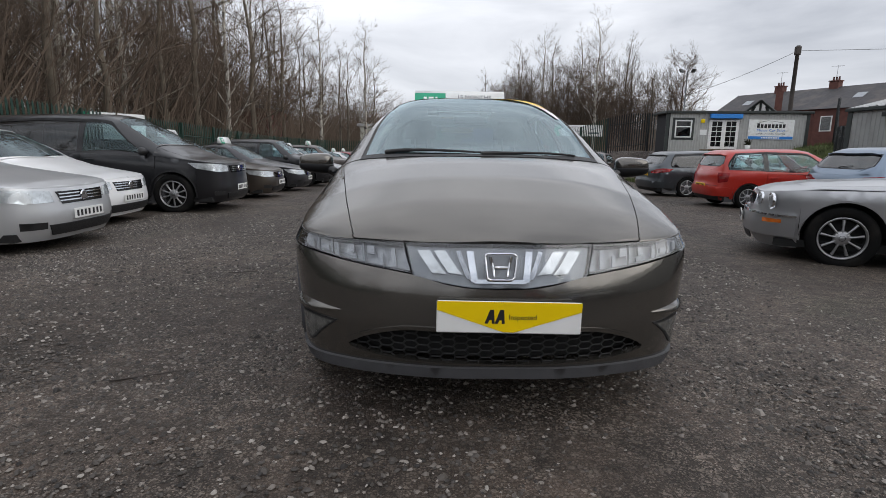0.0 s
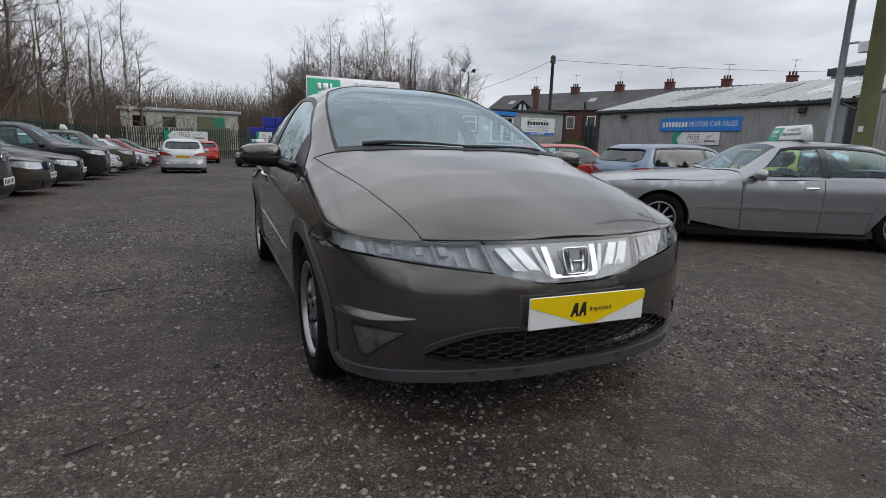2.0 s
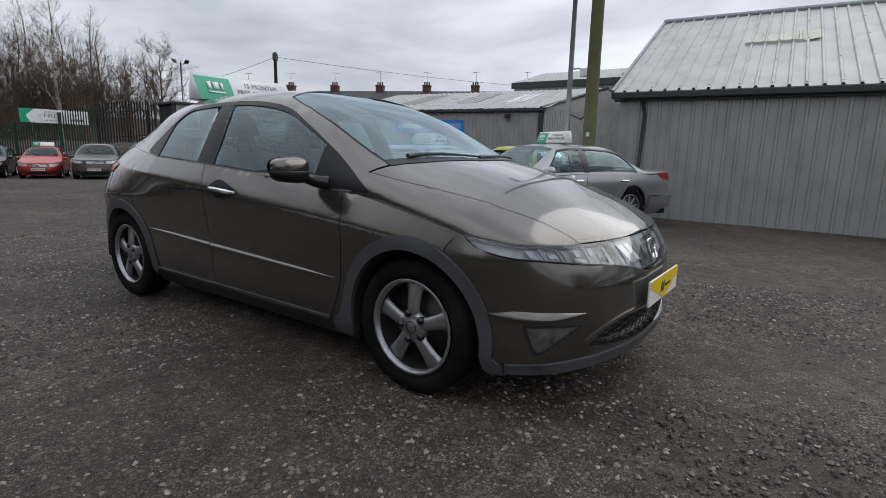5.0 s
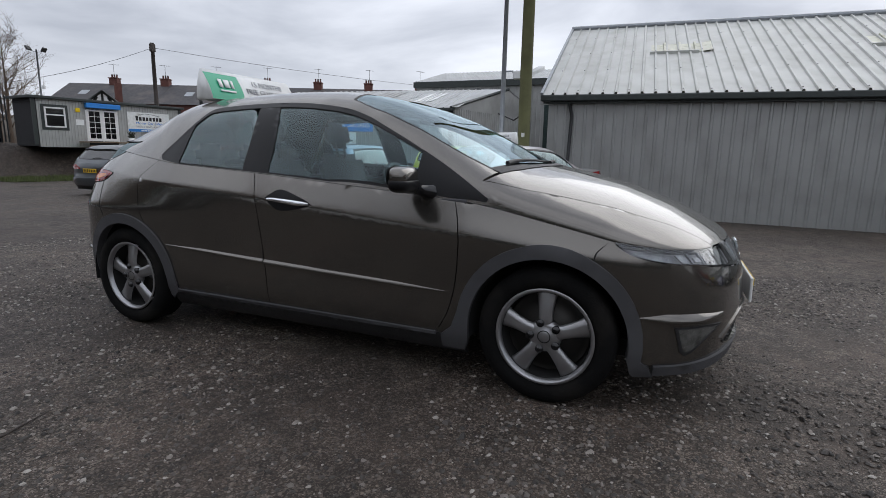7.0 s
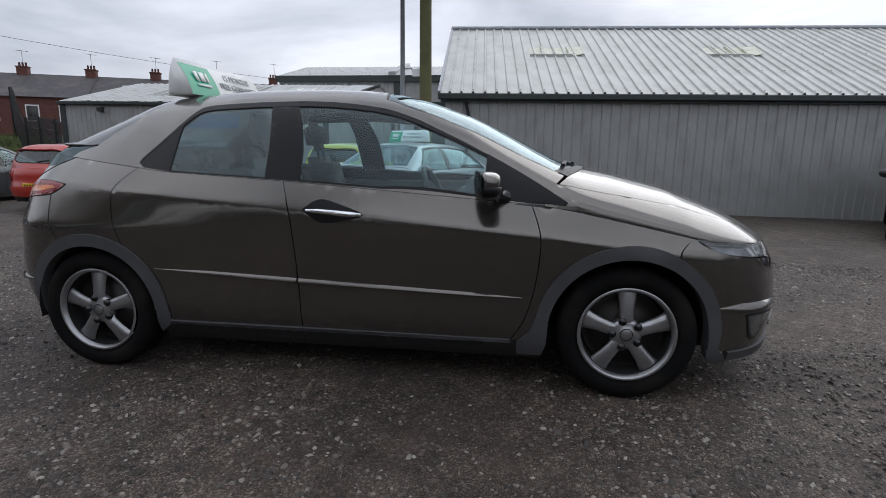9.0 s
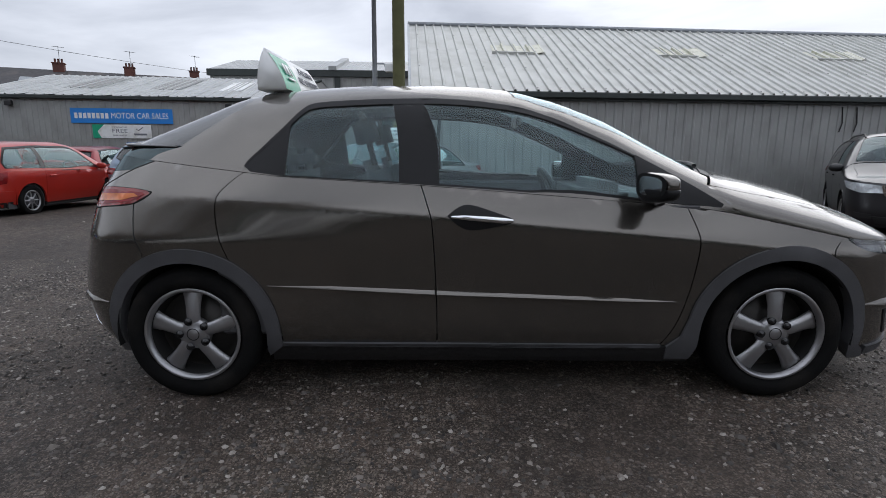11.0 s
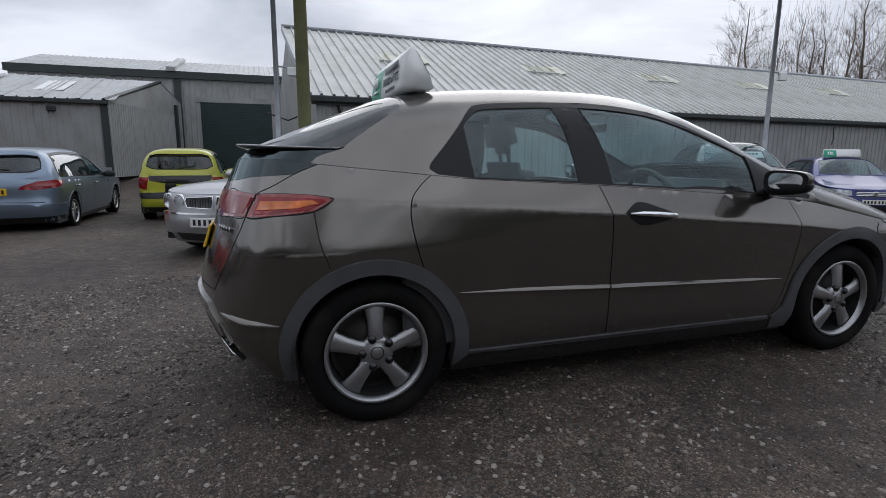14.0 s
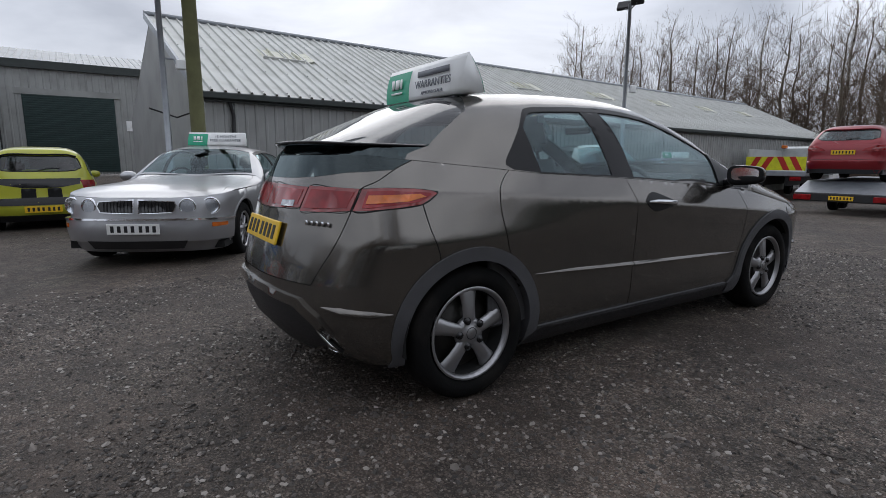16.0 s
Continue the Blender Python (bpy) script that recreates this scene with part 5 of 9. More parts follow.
def dense(poly, step):
    out = []
    for (x0, y0), (x1, y1) in zip(poly, poly[1:] + poly[:1]):
        k = max(1, int(math.hypot(x1 - x0, y1 - y0) / step + 0.5))
        out += [(x0 + (x1 - x0) * i / k, y0 + (y1 - y0) * i / k) for i in range(k)]
    return out


def curve(pts, n=4):
    """A smooth open line through points."""
    p = [pts[0]] + list(pts) + [pts[-1]]
    out = []
    for i in range(1, len(p) - 2):
        for k in range(n):
            t = k / n
            out.append(tuple(0.5 * (2 * b + (c - a) * t + (2 * a - 5 * b + 4 * c - d) * t * t + (3 * b - a - 3 * c + d) * t ** 3)
                             for a, b, c, d in zip(p[i - 1], p[i], p[i + 1], p[i + 2])))
    return out + [tuple(pts[-1])]


def clip(poly, axis, value, keep):
    """The side of a polygon where keep * (p[axis] - value) > 0."""
    out = []
    for a, b in zip(poly, poly[1:] + poly[:1]):
        da, db = keep * (a[axis] - value), keep * (b[axis] - value)
        if da >= 0:
            out.append(a)
        if da * db < 0:
            t = da / (da - db)
            out.append(tuple(p + (q - p) * t for p, q in zip(a, b)))
    return out


def arc(cy, cz, r, a0, a1, n=14):
    return [(cy + r * math.cos(radians(a0 + (a1 - a0) * i / n)), cz + r * math.sin(radians(a0 + (a1 - a0) * i / n))) for i in range(n + 1)]


class Skin:
    """The outer surface of a car that faces -y. Below the shoulder it is a plan outline with insets by height
    (front, side, rear); above it each cross section is a superellipse up to the centre line."""

    def __init__(self, outline, front, side, rear, shoulder, centre, power, crease=((-9, 0.8), (9, 0.8)), taper=((-9, 0), (9, 0)), hood=((-9, 0), (9, 0)), lean=((-9, 0), (9, 0))):
        p = [Vector((*q, 0)) for q in outline]
        for _ in range(3):
            q = [p[0]]
            for a, b in zip(p, p[1:]):
                q += [a * 0.75 + b * 0.25, a * 0.25 + b * 0.75]
            p = q + [p[-1]]
        s = [0]
        for a, b in zip(p, p[1:]):
            s.append(s[-1] + (b - a).length)
        self.s, self.px, self.py = np.array(s), np.array([v.x for v in p]), np.array([v.y for v in p])
        self.length = s[-1]
        self.f, self.d, self.r = ([np.array(c) for c in zip(*t)] for t in (front, side, rear))
        self.sh, self.ce, self.pw = ([np.array(c) for c in zip(*t)] for t in (shoulder, centre, power))
        self.cr, self.tp, self.hd, self.ln = ([np.array(c) for c in zip(*t)] for t in (crease, taper, hood, lean))
        rows = []
        for i in range(161):
            a = self.length * i / 160
            y = float(np.interp(a, self.s, self.py))
            q = self.low(a, float(np.interp(y, *self.sh)))
            rows.append((q.y, abs(q.x), q.z))
        rows.sort()
        self.ty, self.tx, self.tz = (np.array(c) for c in zip(*rows))

    def low(self, a, z):
        s = min(abs(a), self.length)
        x, y = np.interp(s, self.s, self.px), np.interp(s, self.s, self.py)
        e = 0.03
        s0, s1 = max(0, s - e), min(self.length, s + e)
        tx, ty = np.interp(s1, self.s, self.px) - np.interp(s0, self.s, self.px), np.interp(s1, self.s, self.py) - np.interp(s0, self.s, self.py)
        k = math.hypot(tx, ty) or 1
        nx, ny = ty / k, -tx / k
        zc = float(np.interp(y, *self.cr))
        zd = z * 0.8 / zc if z < zc else 0.8 + z - zc
        i = nx * nx * (np.interp(zd, *self.d) + float(np.interp(y, *self.tp)) * max(0.0, z - 0.75)) + ny * ny * (np.interp(z, *self.f) if ny < 0 else np.interp(z, *self.r))
        return Vector(((x - nx * i) * (1 if a >= 0 else -1), y - ny * i, z))

    def rear(self, b, z):
        return self.low((self.length - abs(b)) * (1 if b >= 0 else -1), z)

    def at_y(self, y):
        """Arc length on the flank at y."""
        k = (self.px > 0.35 * self.px.max())
        return float(np.interp(y, self.py[k], self.s[k]))

    def at_x(self, x):
        """Signed arc length on the front at x."""
        k = self.s < 0.5 * self.length
        return math.copysign(float(np.interp(abs(x), self.px[k], self.s[k])), x)

    def back_x(self, x):
        k = self.s > 0.5 * self.length
        return math.copysign(float(np.interp(abs(x), self.px[k][::-1], (self.length - self.s[k])[::-1])), x)

    def y_nose(self, x):
        """Where the shoulder stands at x on the nose."""
        k = self.ty < np.median(self.ty) - 0.3 * (self.ty.max() - self.ty.min())
        return float(np.interp(abs(x), self.tx[k], self.ty[k]))

    def sec(self, y):
        return float(np.interp(y, self.ty, self.tx)), float(np.interp(y, self.ty, self.tz)), float(np.interp(y, *self.ce)), float(np.interp(y, *self.pw))

    def shape(self, y, f):
        """Half width and height fractions of the section at y; the nose is a low crown, the cabin a rounded arch."""
        n, h = float(np.interp(y, *self.pw)), float(np.interp(y, *self.hd))
        c, s = max(0.0, math.cos(f)), max(0.0, math.sin(f))
        k = 1 - float(np.interp(y, *self.ln)) * s ** (2 / n)
        return (1 - h) * k * c ** (2 / n) + h * c, (1 - h) * s ** (2 / n) + h * (1 - c ** 2.3)

    def up(self, y, w):
        f = min(max(w / 0.9, 0.0), math.pi)
        x, z0, z1, n = self.sec(y)
        c, s = self.shape(y, f if f <= math.pi / 2 else math.pi - f)
        return Vector((x * (c if f <= math.pi / 2 else -c), y, z0 + max(0.002, z1 - z0) * s))

    def solve(self, y, k, v):
        lo, hi = 0.0, math.pi / 2
        for _ in range(26):
            mid = 0.5 * (lo + hi)
            if (self.shape(y, mid)[k] > v) == (k == 1):
                hi = mid
            else:
                lo = mid
        return 0.5 * (lo + hi)

    def w_z(self, y, z, sign=1):
        x, z0, z1, n = self.sec(y)
        f = self.solve(y, 1, min(1, max(0, (z - z0) / max(0.002, z1 - z0))))
        return 0.9 * (f if sign > 0 else math.pi - f)

    def w_x(self, y, x):
        w, z0, z1, n = self.sec(y)
        f = self.solve(y, 0, min(1, abs(x) / max(1e-4, w)))
        return 0.9 * (f if x >= 0 else math.pi - f)

    def y_at(self, x, z, y0, y1):
        """Where the falling tail of the surface reaches height z at x."""
        for _ in range(24):
            y = 0.5 * (y0 + y1)
            y0, y1 = (y, y1) if self.up(y, self.w_x(y, x)).z > z else (y0, y)
        return 0.5 * (y0 + y1)

    def add(self, bm, chart, poly, step, off=0.0, rim=0.015, holes=(), mid=(0, 0, 0.55), guides=()):
        outer = dense(poly, step)
        loops = [outer] + [dense(h, step) for h in holes]
        pts, edges = [], []
        for lp in loops:
            k = len(pts)
            pts += lp
            edges += [(k + i, k + (i + 1) % len(lp)) for i in range(len(lp))]
        edge_pts = np.array(pts)
        xs, ys = [q[0] for q in outer], [q[1] for q in outer]
        nx, ny = int((max(xs) - min(xs)) / step), int((max(ys) - min(ys)) / step)
        for i in range(1, nx + 1):
            for j in range(1, ny + 1):
                q = (min(xs) + i * step, min(ys) + (j + 0.5 * (i % 2)) * step)
                if inside(q, outer) and not any(inside(q, h) for h in loops[1:]) and np.min(np.sum((edge_pts - q) ** 2, axis=1)) > (0.45 * step) ** 2:
                    pts.append(q)
        for line in guides:
            last = None
            for q in line:
                if inside(q, outer) and np.min(np.sum((edge_pts - q) ** 2, axis=1)) > (0.2 * step) ** 2:
                    pts.append(q)
                    if last is not None:
                        edges.append((last, len(pts) - 1))
                    last = len(pts) - 1
                else:
                    last = None
        vs, es, fs = delaunay_2d_cdt([Vector(q) for q in pts], edges, [], 0, 1e-6)[:3]
        put, nrm = [], []
        e = 0.004
        for v in vs:
            p = chart(v.x, v.y)
            n = (chart(v.x + e, v.y) - chart(v.x - e, v.y)).cross(chart(v.x, v.y + e) - chart(v.x, v.y - e))
            n = n.normalized() if n.length > 1e-12 else Vector((0, 0, 1))
            if n.dot(p - Vector((mid[0], p.y * 0.75, mid[2]))) < 0:
                n = -n
            put.append(p + n * (off(v.x, v.y) if callable(off) else off))
            nrm.append(n)
        made = [bm.verts.new(p) for p in put]
        count = {}
        for f in fs:
            c = sum((vs[i] for i in f), Vector((0, 0))) / len(f)
            if not inside(c, outer) or any(inside(c, h) for h in loops[1:]):
                continue
            a, b, d = (put[i] for i in f[:3])
            flip = (b - a).cross(d - a).dot(nrm[f[0]]) < 0
            f = list(f)[::-1] if flip else list(f)
            try:
                bm.faces.new([made[i] for i in f])
            except ValueError:
                continue
            for i, j in zip(f, f[1:] + f[:1]):
                count[(i, j)] = 1
        if rim:
            for (i, j) in [k for k in count if (k[1], k[0]) not in count]:
                q = [bm.verts.new(put[i]), bm.verts.new(put[j]), bm.verts.new(put[j] - nrm[j] * rim), bm.verts.new(put[i] - nrm[i] * rim)]
                bm.faces.new(q[::-1])
        loose = [v for v in made if not v.link_faces]
        for v in loose:
            bm.verts.remove(v)


def panel(skin, name, chart, poly, mat, parent, step=0.08, off=0.0, rim=0.015, holes=(), label="", guides=()):
    bm = bmesh.new()
    skin.add(bm, chart, poly, step, off, rim, holes, guides=guides)
    return part(name, bm, mat, parent, label)


def ridge(skin, name, chart, rows, mat, parent, n=30, label=""):
    """A raised moulding along a chart: rows of (u, low z, high z, depth) joined smoothly."""
    cols = list(zip(*rows))
    bm = bmesh.new()
    prev = None
    e = 0.004
    for i in range(n + 1):
        t = i / n * (len(rows) - 1)
        u, z0, z1, d = (float(np.interp(t, range(len(rows)), c)) for c in cols)
        q = []
        for z, o in ((z0 - 0.003, -0.006), (z0, d), (z0 + (z1 - z0) * 0.3, d * 0.92), (z0 + (z1 - z0) * 0.65, d * 0.5 + 0.001), (z1, -0.003)):
            p = chart(u, z)
            m = (chart(u + e, z) - chart(u - e, z)).cross(chart(u, z + e) - chart(u, z - e)).normalized()
            if m.dot(p - Vector((0, p.y * 0.75, 0.55))) < 0:
                m = -m
            q.append(bm.verts.new(p + m * o))
        if prev:
            for a, b, c, f in zip(prev, prev[1:], q, q[1:]):
                bm.faces.new((a, b, f, c))
        prev = q
    bmesh.ops.recalc_face_normals(bm, faces=bm.faces)
    return part(name, bm, mat, parent, label)


WHEELS = {}


def wheel(style, parent, at, sign, radius, width=0.2, spokes=5):
    """Tyre, rim, spokes, hub and brake disc; the outer face looks along sign * x."""
    key = (style, radius, width, spokes)
    if key not in WHEELS:
        r, h = radius, width / 2
        rr = r * (0.695 if style == "five" else 0.665)
        bm = bmesh.new()
        sides = 48 if style == "five" else 28
        add_lathe(bm, [(h * 0.75, rr), (h, rr + 0.02), (h * 1.02, (rr + r) / 2), (h * 0.96, r - 0.018), (h * 0.72, r - 0.002), (-h * 0.72, r - 0.002), (-h * 0.96, r - 0.018), (-h, rr)], sides)
        tyre = part("tyre", bm, M["rubber"])
        bm = bmesh.new()
        add_lathe(bm, [(h * 0.93, rr + 0.004), (h * 0.97, rr - 0.003), (h * 0.93, rr - 0.010), (h * 0.70, rr - 0.018)], sides)
        rim = part("rim", bm, M["alloy"])
        bm = bmesh.new()
        add_lathe(bm, [(h * 0.72, rr - 0.019), (-h * 0.8, rr - 0.030), (-h * 0.82, 0.05)], sides)
        barrel = part("rim_barrel", bm, M["under_and_shade"])
        bm = bmesh.new()
        add_lathe(bm, [(h * 0.1, 0.001), (h * 0.1, rr * 0.70), (-h * 0.05, rr * 0.72), (-h * 0.05, rr - 0.03)], 24)
        disc = part("brake_disc", bm, M["under_and_shade"] if style != "five" else M["disc"])
        bm = bmesh.new()
        n = spokes
        face = h * 0.80
        for k in range(n):
            ang = math.tau * k / n
            rot = Matrix.Rotation(ang, 4, "X")
            rows = [(0.045, 0.034, 0.0), (rr * 0.4, 0.031, 0.004), (rr * 0.62, 0.035, -0.002), (rr * 0.82, 0.043, -0.008), (rr - 0.012, 0.054, -0.014)] if style == "five" else [(0.04, 0.022, 0.0), (rr * 0.5, 0.016, 0.0), (rr - 0.026, 0.026, -0.01)]
            wide = 1.0 if n < 8 else 0.62
            cut = []
            for z, w, d in rows:
                w *= wide * (r / 0.31)
                cut.append([bm.verts.new(rot @ Vector(q)) for q in ((face + d - 0.02, -w, z), (face + d - 0.004, -w * 0.8, z), (face + d, -w * 0.3, z), (face + d, w * 0.3, z), (face + d - 0.004, w * 0.8, z), (face + d - 0.02, w, z))])
            for a, b in zip(cut, cut[1:]):
                for i in range(5):
                    bm.faces.new((a[i], a[i + 1], b[i + 1], b[i]))
        bmesh.ops.recalc_face_normals(bm, faces=bm.faces)
        spoke = part("spokes", bm, M["alloy"])
        bm = bmesh.new()
        add_lathe(bm, [(face - 0.03, 0.075 * r / 0.31), (face - 0.004, 0.07 * r / 0.31), (face + 0.002, 0.05), (face + 0.002, 0.034), (face + 0.006, 0.03), (face + 0.006, 0.0005)], 24)
        hub = part("hub_cap", bm, M["alloy"])
        bm = bmesh.new()
        add_lathe(bm, [(face + 0.0075, 0.029), (face + 0.0075, 0.025)], 24)
        ring = part("cap_ring", bm, M["dark_metal"])
        nuts = None
        if style == "five":
            nuts = []
            for k in range(5):
                ang = math.tau * (k + 0.5) / 5
                bm = bmesh.new()
                add_lathe(bm, [(face - 0.012, 0.018), (face + 0.003, 0.018), (face + 0.003, 0.0105), (face + 0.008, 0.010), (face + 0.008, 0.0004)], 10)
                bmesh.ops.translate(bm, verts=bm.verts, vec=(0.004, 0.062 * math.cos(ang), 0.062 * math.sin(ang)))
                nuts.append(part("wheel_nut", bm, M["gloss_black"]))
        WHEELS[key] = [tyre, rim, barrel, disc, spoke, hub, ring] + (nuts or [])
        for o in WHEELS[key]:
            scene.collection.objects.unlink(o)
    holder = new("wheel")
    holder.parent = parent
    holder.empty_display_size = 0.1
    holder.matrix_basis = Matrix.Translation(at) @ (Matrix.Identity(4) if sign > 0 else Matrix.Rotation(math.pi, 4, "Z"))
    for o in WHEELS[key]:
        c = o.copy()
        scene.collection.objects.link(c)
        c.parent = holder
    return holder


def seat(parent, x, y, z, mat, scale=1.0):
    """A car seat that faces -y: cushion, back and headrest."""
    bm = bmesh.new()
    add_box(bm, (x - 0.25, y - 0.28, z), (x + 0.25, y + 0.25, z + 0.2), 0.06, seg=2)
    add_box(bm, (-0.25, -0.07, 0), (0.25, 0.07, 0.58 * scale), 0.06, Matrix.Translation((x, y + 0.28, z + 0.1)) @ Matrix.Rotation(radians(-16), 4, "X"), seg=2)
    add_box(bm, (-0.13, -0.05, 0.62 * scale), (0.13, 0.05, 0.82 * scale), 0.045, Matrix.Translation((x, y + 0.28, z + 0.1)) @ Matrix.Rotation(radians(-14), 4, "X"), seg=2)
    for dx in (-0.05, 0.05):
        add_box(bm, (dx - 0.007, -0.007, 0.55 * scale), (dx + 0.007, 0.007, 0.66 * scale), 0, Matrix.Translation((x, y + 0.28, z + 0.1)) @ Matrix.Rotation(radians(-14), 4, "X"))
    return part("seat", bm, mat, parent)


def topper(m, text=True, group="roof signs"):
    """The white and green wedge sign that stands on the roof of a car for sale; faces -y and +y, base at z 0."""
    t = thing("roof_sign", m, "white and green plastic warranty sign on a car roof", "sign", group)
    L, W, H = 0.41, 0.082, 0.195
    prof = []
    for k in range(9):
        f = k / 8
        prof.append((-W * (1 - f ** 1.6) * (1.0 if f < 1 else 0) - 0.006 * (1 - f), f * H))
    full = prof + [(0.045 * (1 - (z / H) ** 2.5) + 0.006 * (1 - z / H), z) for y, z in prof[::-1][1:]]

    def shell(x0, x1, grow=0.0, lo=0.0, hi=1.0, side=None):
        bm = bmesh.new()
        sec = [(y * (1 + grow / W), z * (1 + grow / H)) for y, z in full]
        if side:
            sec = [q for q in sec if side * q[0] > 0.001 and lo * H <= q[1] <= hi * H]
        a = [bm.verts.new((x0, *q)) for q in sec]
        b = [bm.verts.new((x1, *q)) for q in sec]
        for i in range(len(sec) - 1):
            bm.faces.new((a[i], b[i], b[i + 1], a[i + 1]))
        if not side:
            bm.faces.new(a[::-1]), bm.faces.new(b), bm.faces.new((a[0], a[-1], b[-1], b[0]))
        bmesh.ops.recalc_face_normals(bm, faces=bm.faces)
        return bm
    part("body", shell(-L, L), M["white_plastic"], t)
    for x in (-0.24, 0.24):
        box("foot", (x - 0.05, -0.05, -0.03), (x + 0.05, 0.02, -0.001), M["galv"], t, 0.006)
    for sd in (-1, 1):
        x0, x1 = (-L - 0.001, -0.13) if sd < 0 else (0.13, L + 0.001)
        part("green_panel", shell(x0, x1, 0.002, 0, 0.98, sd), M["green_sign"], t, "green end of the sign")
        lean = Matrix.Translation((0, -0.058 if sd < 0 else 0.042, 0.098)) @ Matrix.Rotation(0 if sd < 0 else math.pi, 4, "Z") @ Matrix.Rotation(radians(68 if sd < 0 else 82), 4, "X")
        bm = bmesh.new()
        for x, w in ((-0.315, 0.03), (-0.262, 0.045), (-0.215, 0.02)):
            add_box(bm, (x - w / 2, -0.022, 0.006), (x + w / 2, 0.035, 0.009), 0.0)
        add_box(bm, (-0.33, -0.052, 0.006), (-0.20, -0.04, 0.009))
        part("emblem", bm, M["white_plastic"], t, "white block emblem on green").matrix_basis = lean
        if text:
            if sd < 0:
                words("lettering", "15 MONTHS", 0.055, M["sign_grey"], lean @ Matrix.Translation((0.13, 0.035, 0.006)), t, 0.0015, 0.30)
                words("lettering", "FREE GUARANTEE", 0.055, M["sign_grey"], lean @ Matrix.Translation((0.13, -0.025, 0.006)), t, 0.0015, 0.44)
            else:
                bm = bmesh.new()
                add_box(bm, (-0.03, 0.02, 0.004), (0.29, 0.052, 0.006))
                part("lettering_bar", bm, M["sign_grey"], t).matrix_basis = lean
                words("lettering", "WARRANTIES", 0.06, M["sign_grey"], lean @ Matrix.Translation((0.13, -0.022, 0.006)), t, 0.0015, 0.36)
                words("lettering", "APPROVED DEALER", 0.025, M["sign_grey"], lean @ Matrix.Translation((0.13, -0.07, 0.006)), t, 0.0015, 0.22)
    return t

# ---- the bronze hatchback for sale ----
CIVIC = Skin(
    outline=[(0, -2.14), (0.20, -2.14), (0.41, -2.10), (0.635, -2.02), (0.802, -1.875), (0.866, -1.66), (0.878, -1.35), (0.882, -0.9), (0.88, 0), (0.885, 0.9), (0.888, 1.30), (0.882, 1.52), (0.845, 1.71), (0.76, 1.84), (0.60, 1.945), (0.35, 2.03), (0.15, 2.06), (0, 2.06)],
    front=[(0.15, 0.08), (0.21, 0.035), (0.31, 0.012), (0.42, 0.0), (0.55, 0.012), (0.62, 0.035), (0.70, 0.085), (0.76, 0.13)],
    side=[(0.14, 0.12), (0.19, 0.075), (0.25, 0.05), (0.32, 0.036), (0.50, 0.026), (0.70, 0.006), (0.77, 0.0), (0.795, 0.0), (0.807, 0.004), (0.83, 0.015), (0.90, 0.050), (0.95, 0.076), (1.0, 0.104), (1.1, 0.16)],
    rear=[(0.14, 0.22), (0.22, 0.12), (0.30, 0.05), (0.39, 0.015), (0.47, 0.0), (0.56, 0.008), (0.64, 0.03), (0.72, 0.055), (0.814, 0.085), (0.87, 0.10), (0.965, 0.14), (1.085, 0.20), (1.17, 0.25)],
    shoulder=[(-2.2, 0.712), (-1.95, 0.716), (-1.8, 0.727), (-1.62, 0.742), (-1.35, 0.80), (-1.05, 0.863), (-0.9, 0.885), (0.25, 0.978), (0.9, 1.018), (1.2, 1.050), (1.5, 1.080), (1.8, 1.102), (2.2, 1.112)],
    centre=[(-2.2, 0.712), (-2.058, 0.714), (-2.0, 0.752), (-1.9, 0.806), (-1.8, 0.854), (-1.57, 0.940), (-1.3, 1.006), (-1.10, 1.046), (-1.0, 1.088), (-0.65, 1.268), (-0.60, 1.292), (-0.365, 1.378), (-0.19, 1.422), (0.0, 1.444), (0.2, 1.452), (0.42, 1.453), (0.64, 1.449), (0.88, 1.434), (1.07, 1.416), (1.174, 1.40), (1.24, 1.372), (1.5, 1.272), (1.70, 1.194), (1.79, 1.160), (1.835, 1.114), (1.9, 1.112)],
    crease=[(-2.2, 0.68), (-1.7, 0.675), (-1.45, 0.69), (-1.25, 0.715), (-0.95, 0.75), (-0.4, 0.80), (0.27, 0.86), (0.9, 0.91), (1.45, 0.952), (2.1, 0.957)],
    power=[(-2.2, 2.3), (-1.2, 2.5), (-0.9, 2.8), (-0.4, 4.6), (0.44, 5.0), (1.1, 5.0), (1.6, 4.5), (2, 4.0)],
    taper=[(-2.2, 0), (0.3, 0), (0.9, 0.12), (1.06, 0.20), (1.44, 0.45), (1.6, 0.5), (2.1, 0.5)],
    lean=[(-1.1, 0), (-0.8, 0.14), (-0.3, 0.28), (0.4, 0.30), (1.1, 0.33), (1.6, 0.30), (2.1, 0.30)],
    hood=[(-2.2, 0.9), (-1.85, 0.7), (-1.55, 0.42), (-1.2, 0.25), (-0.9, 0), (2, 0)])


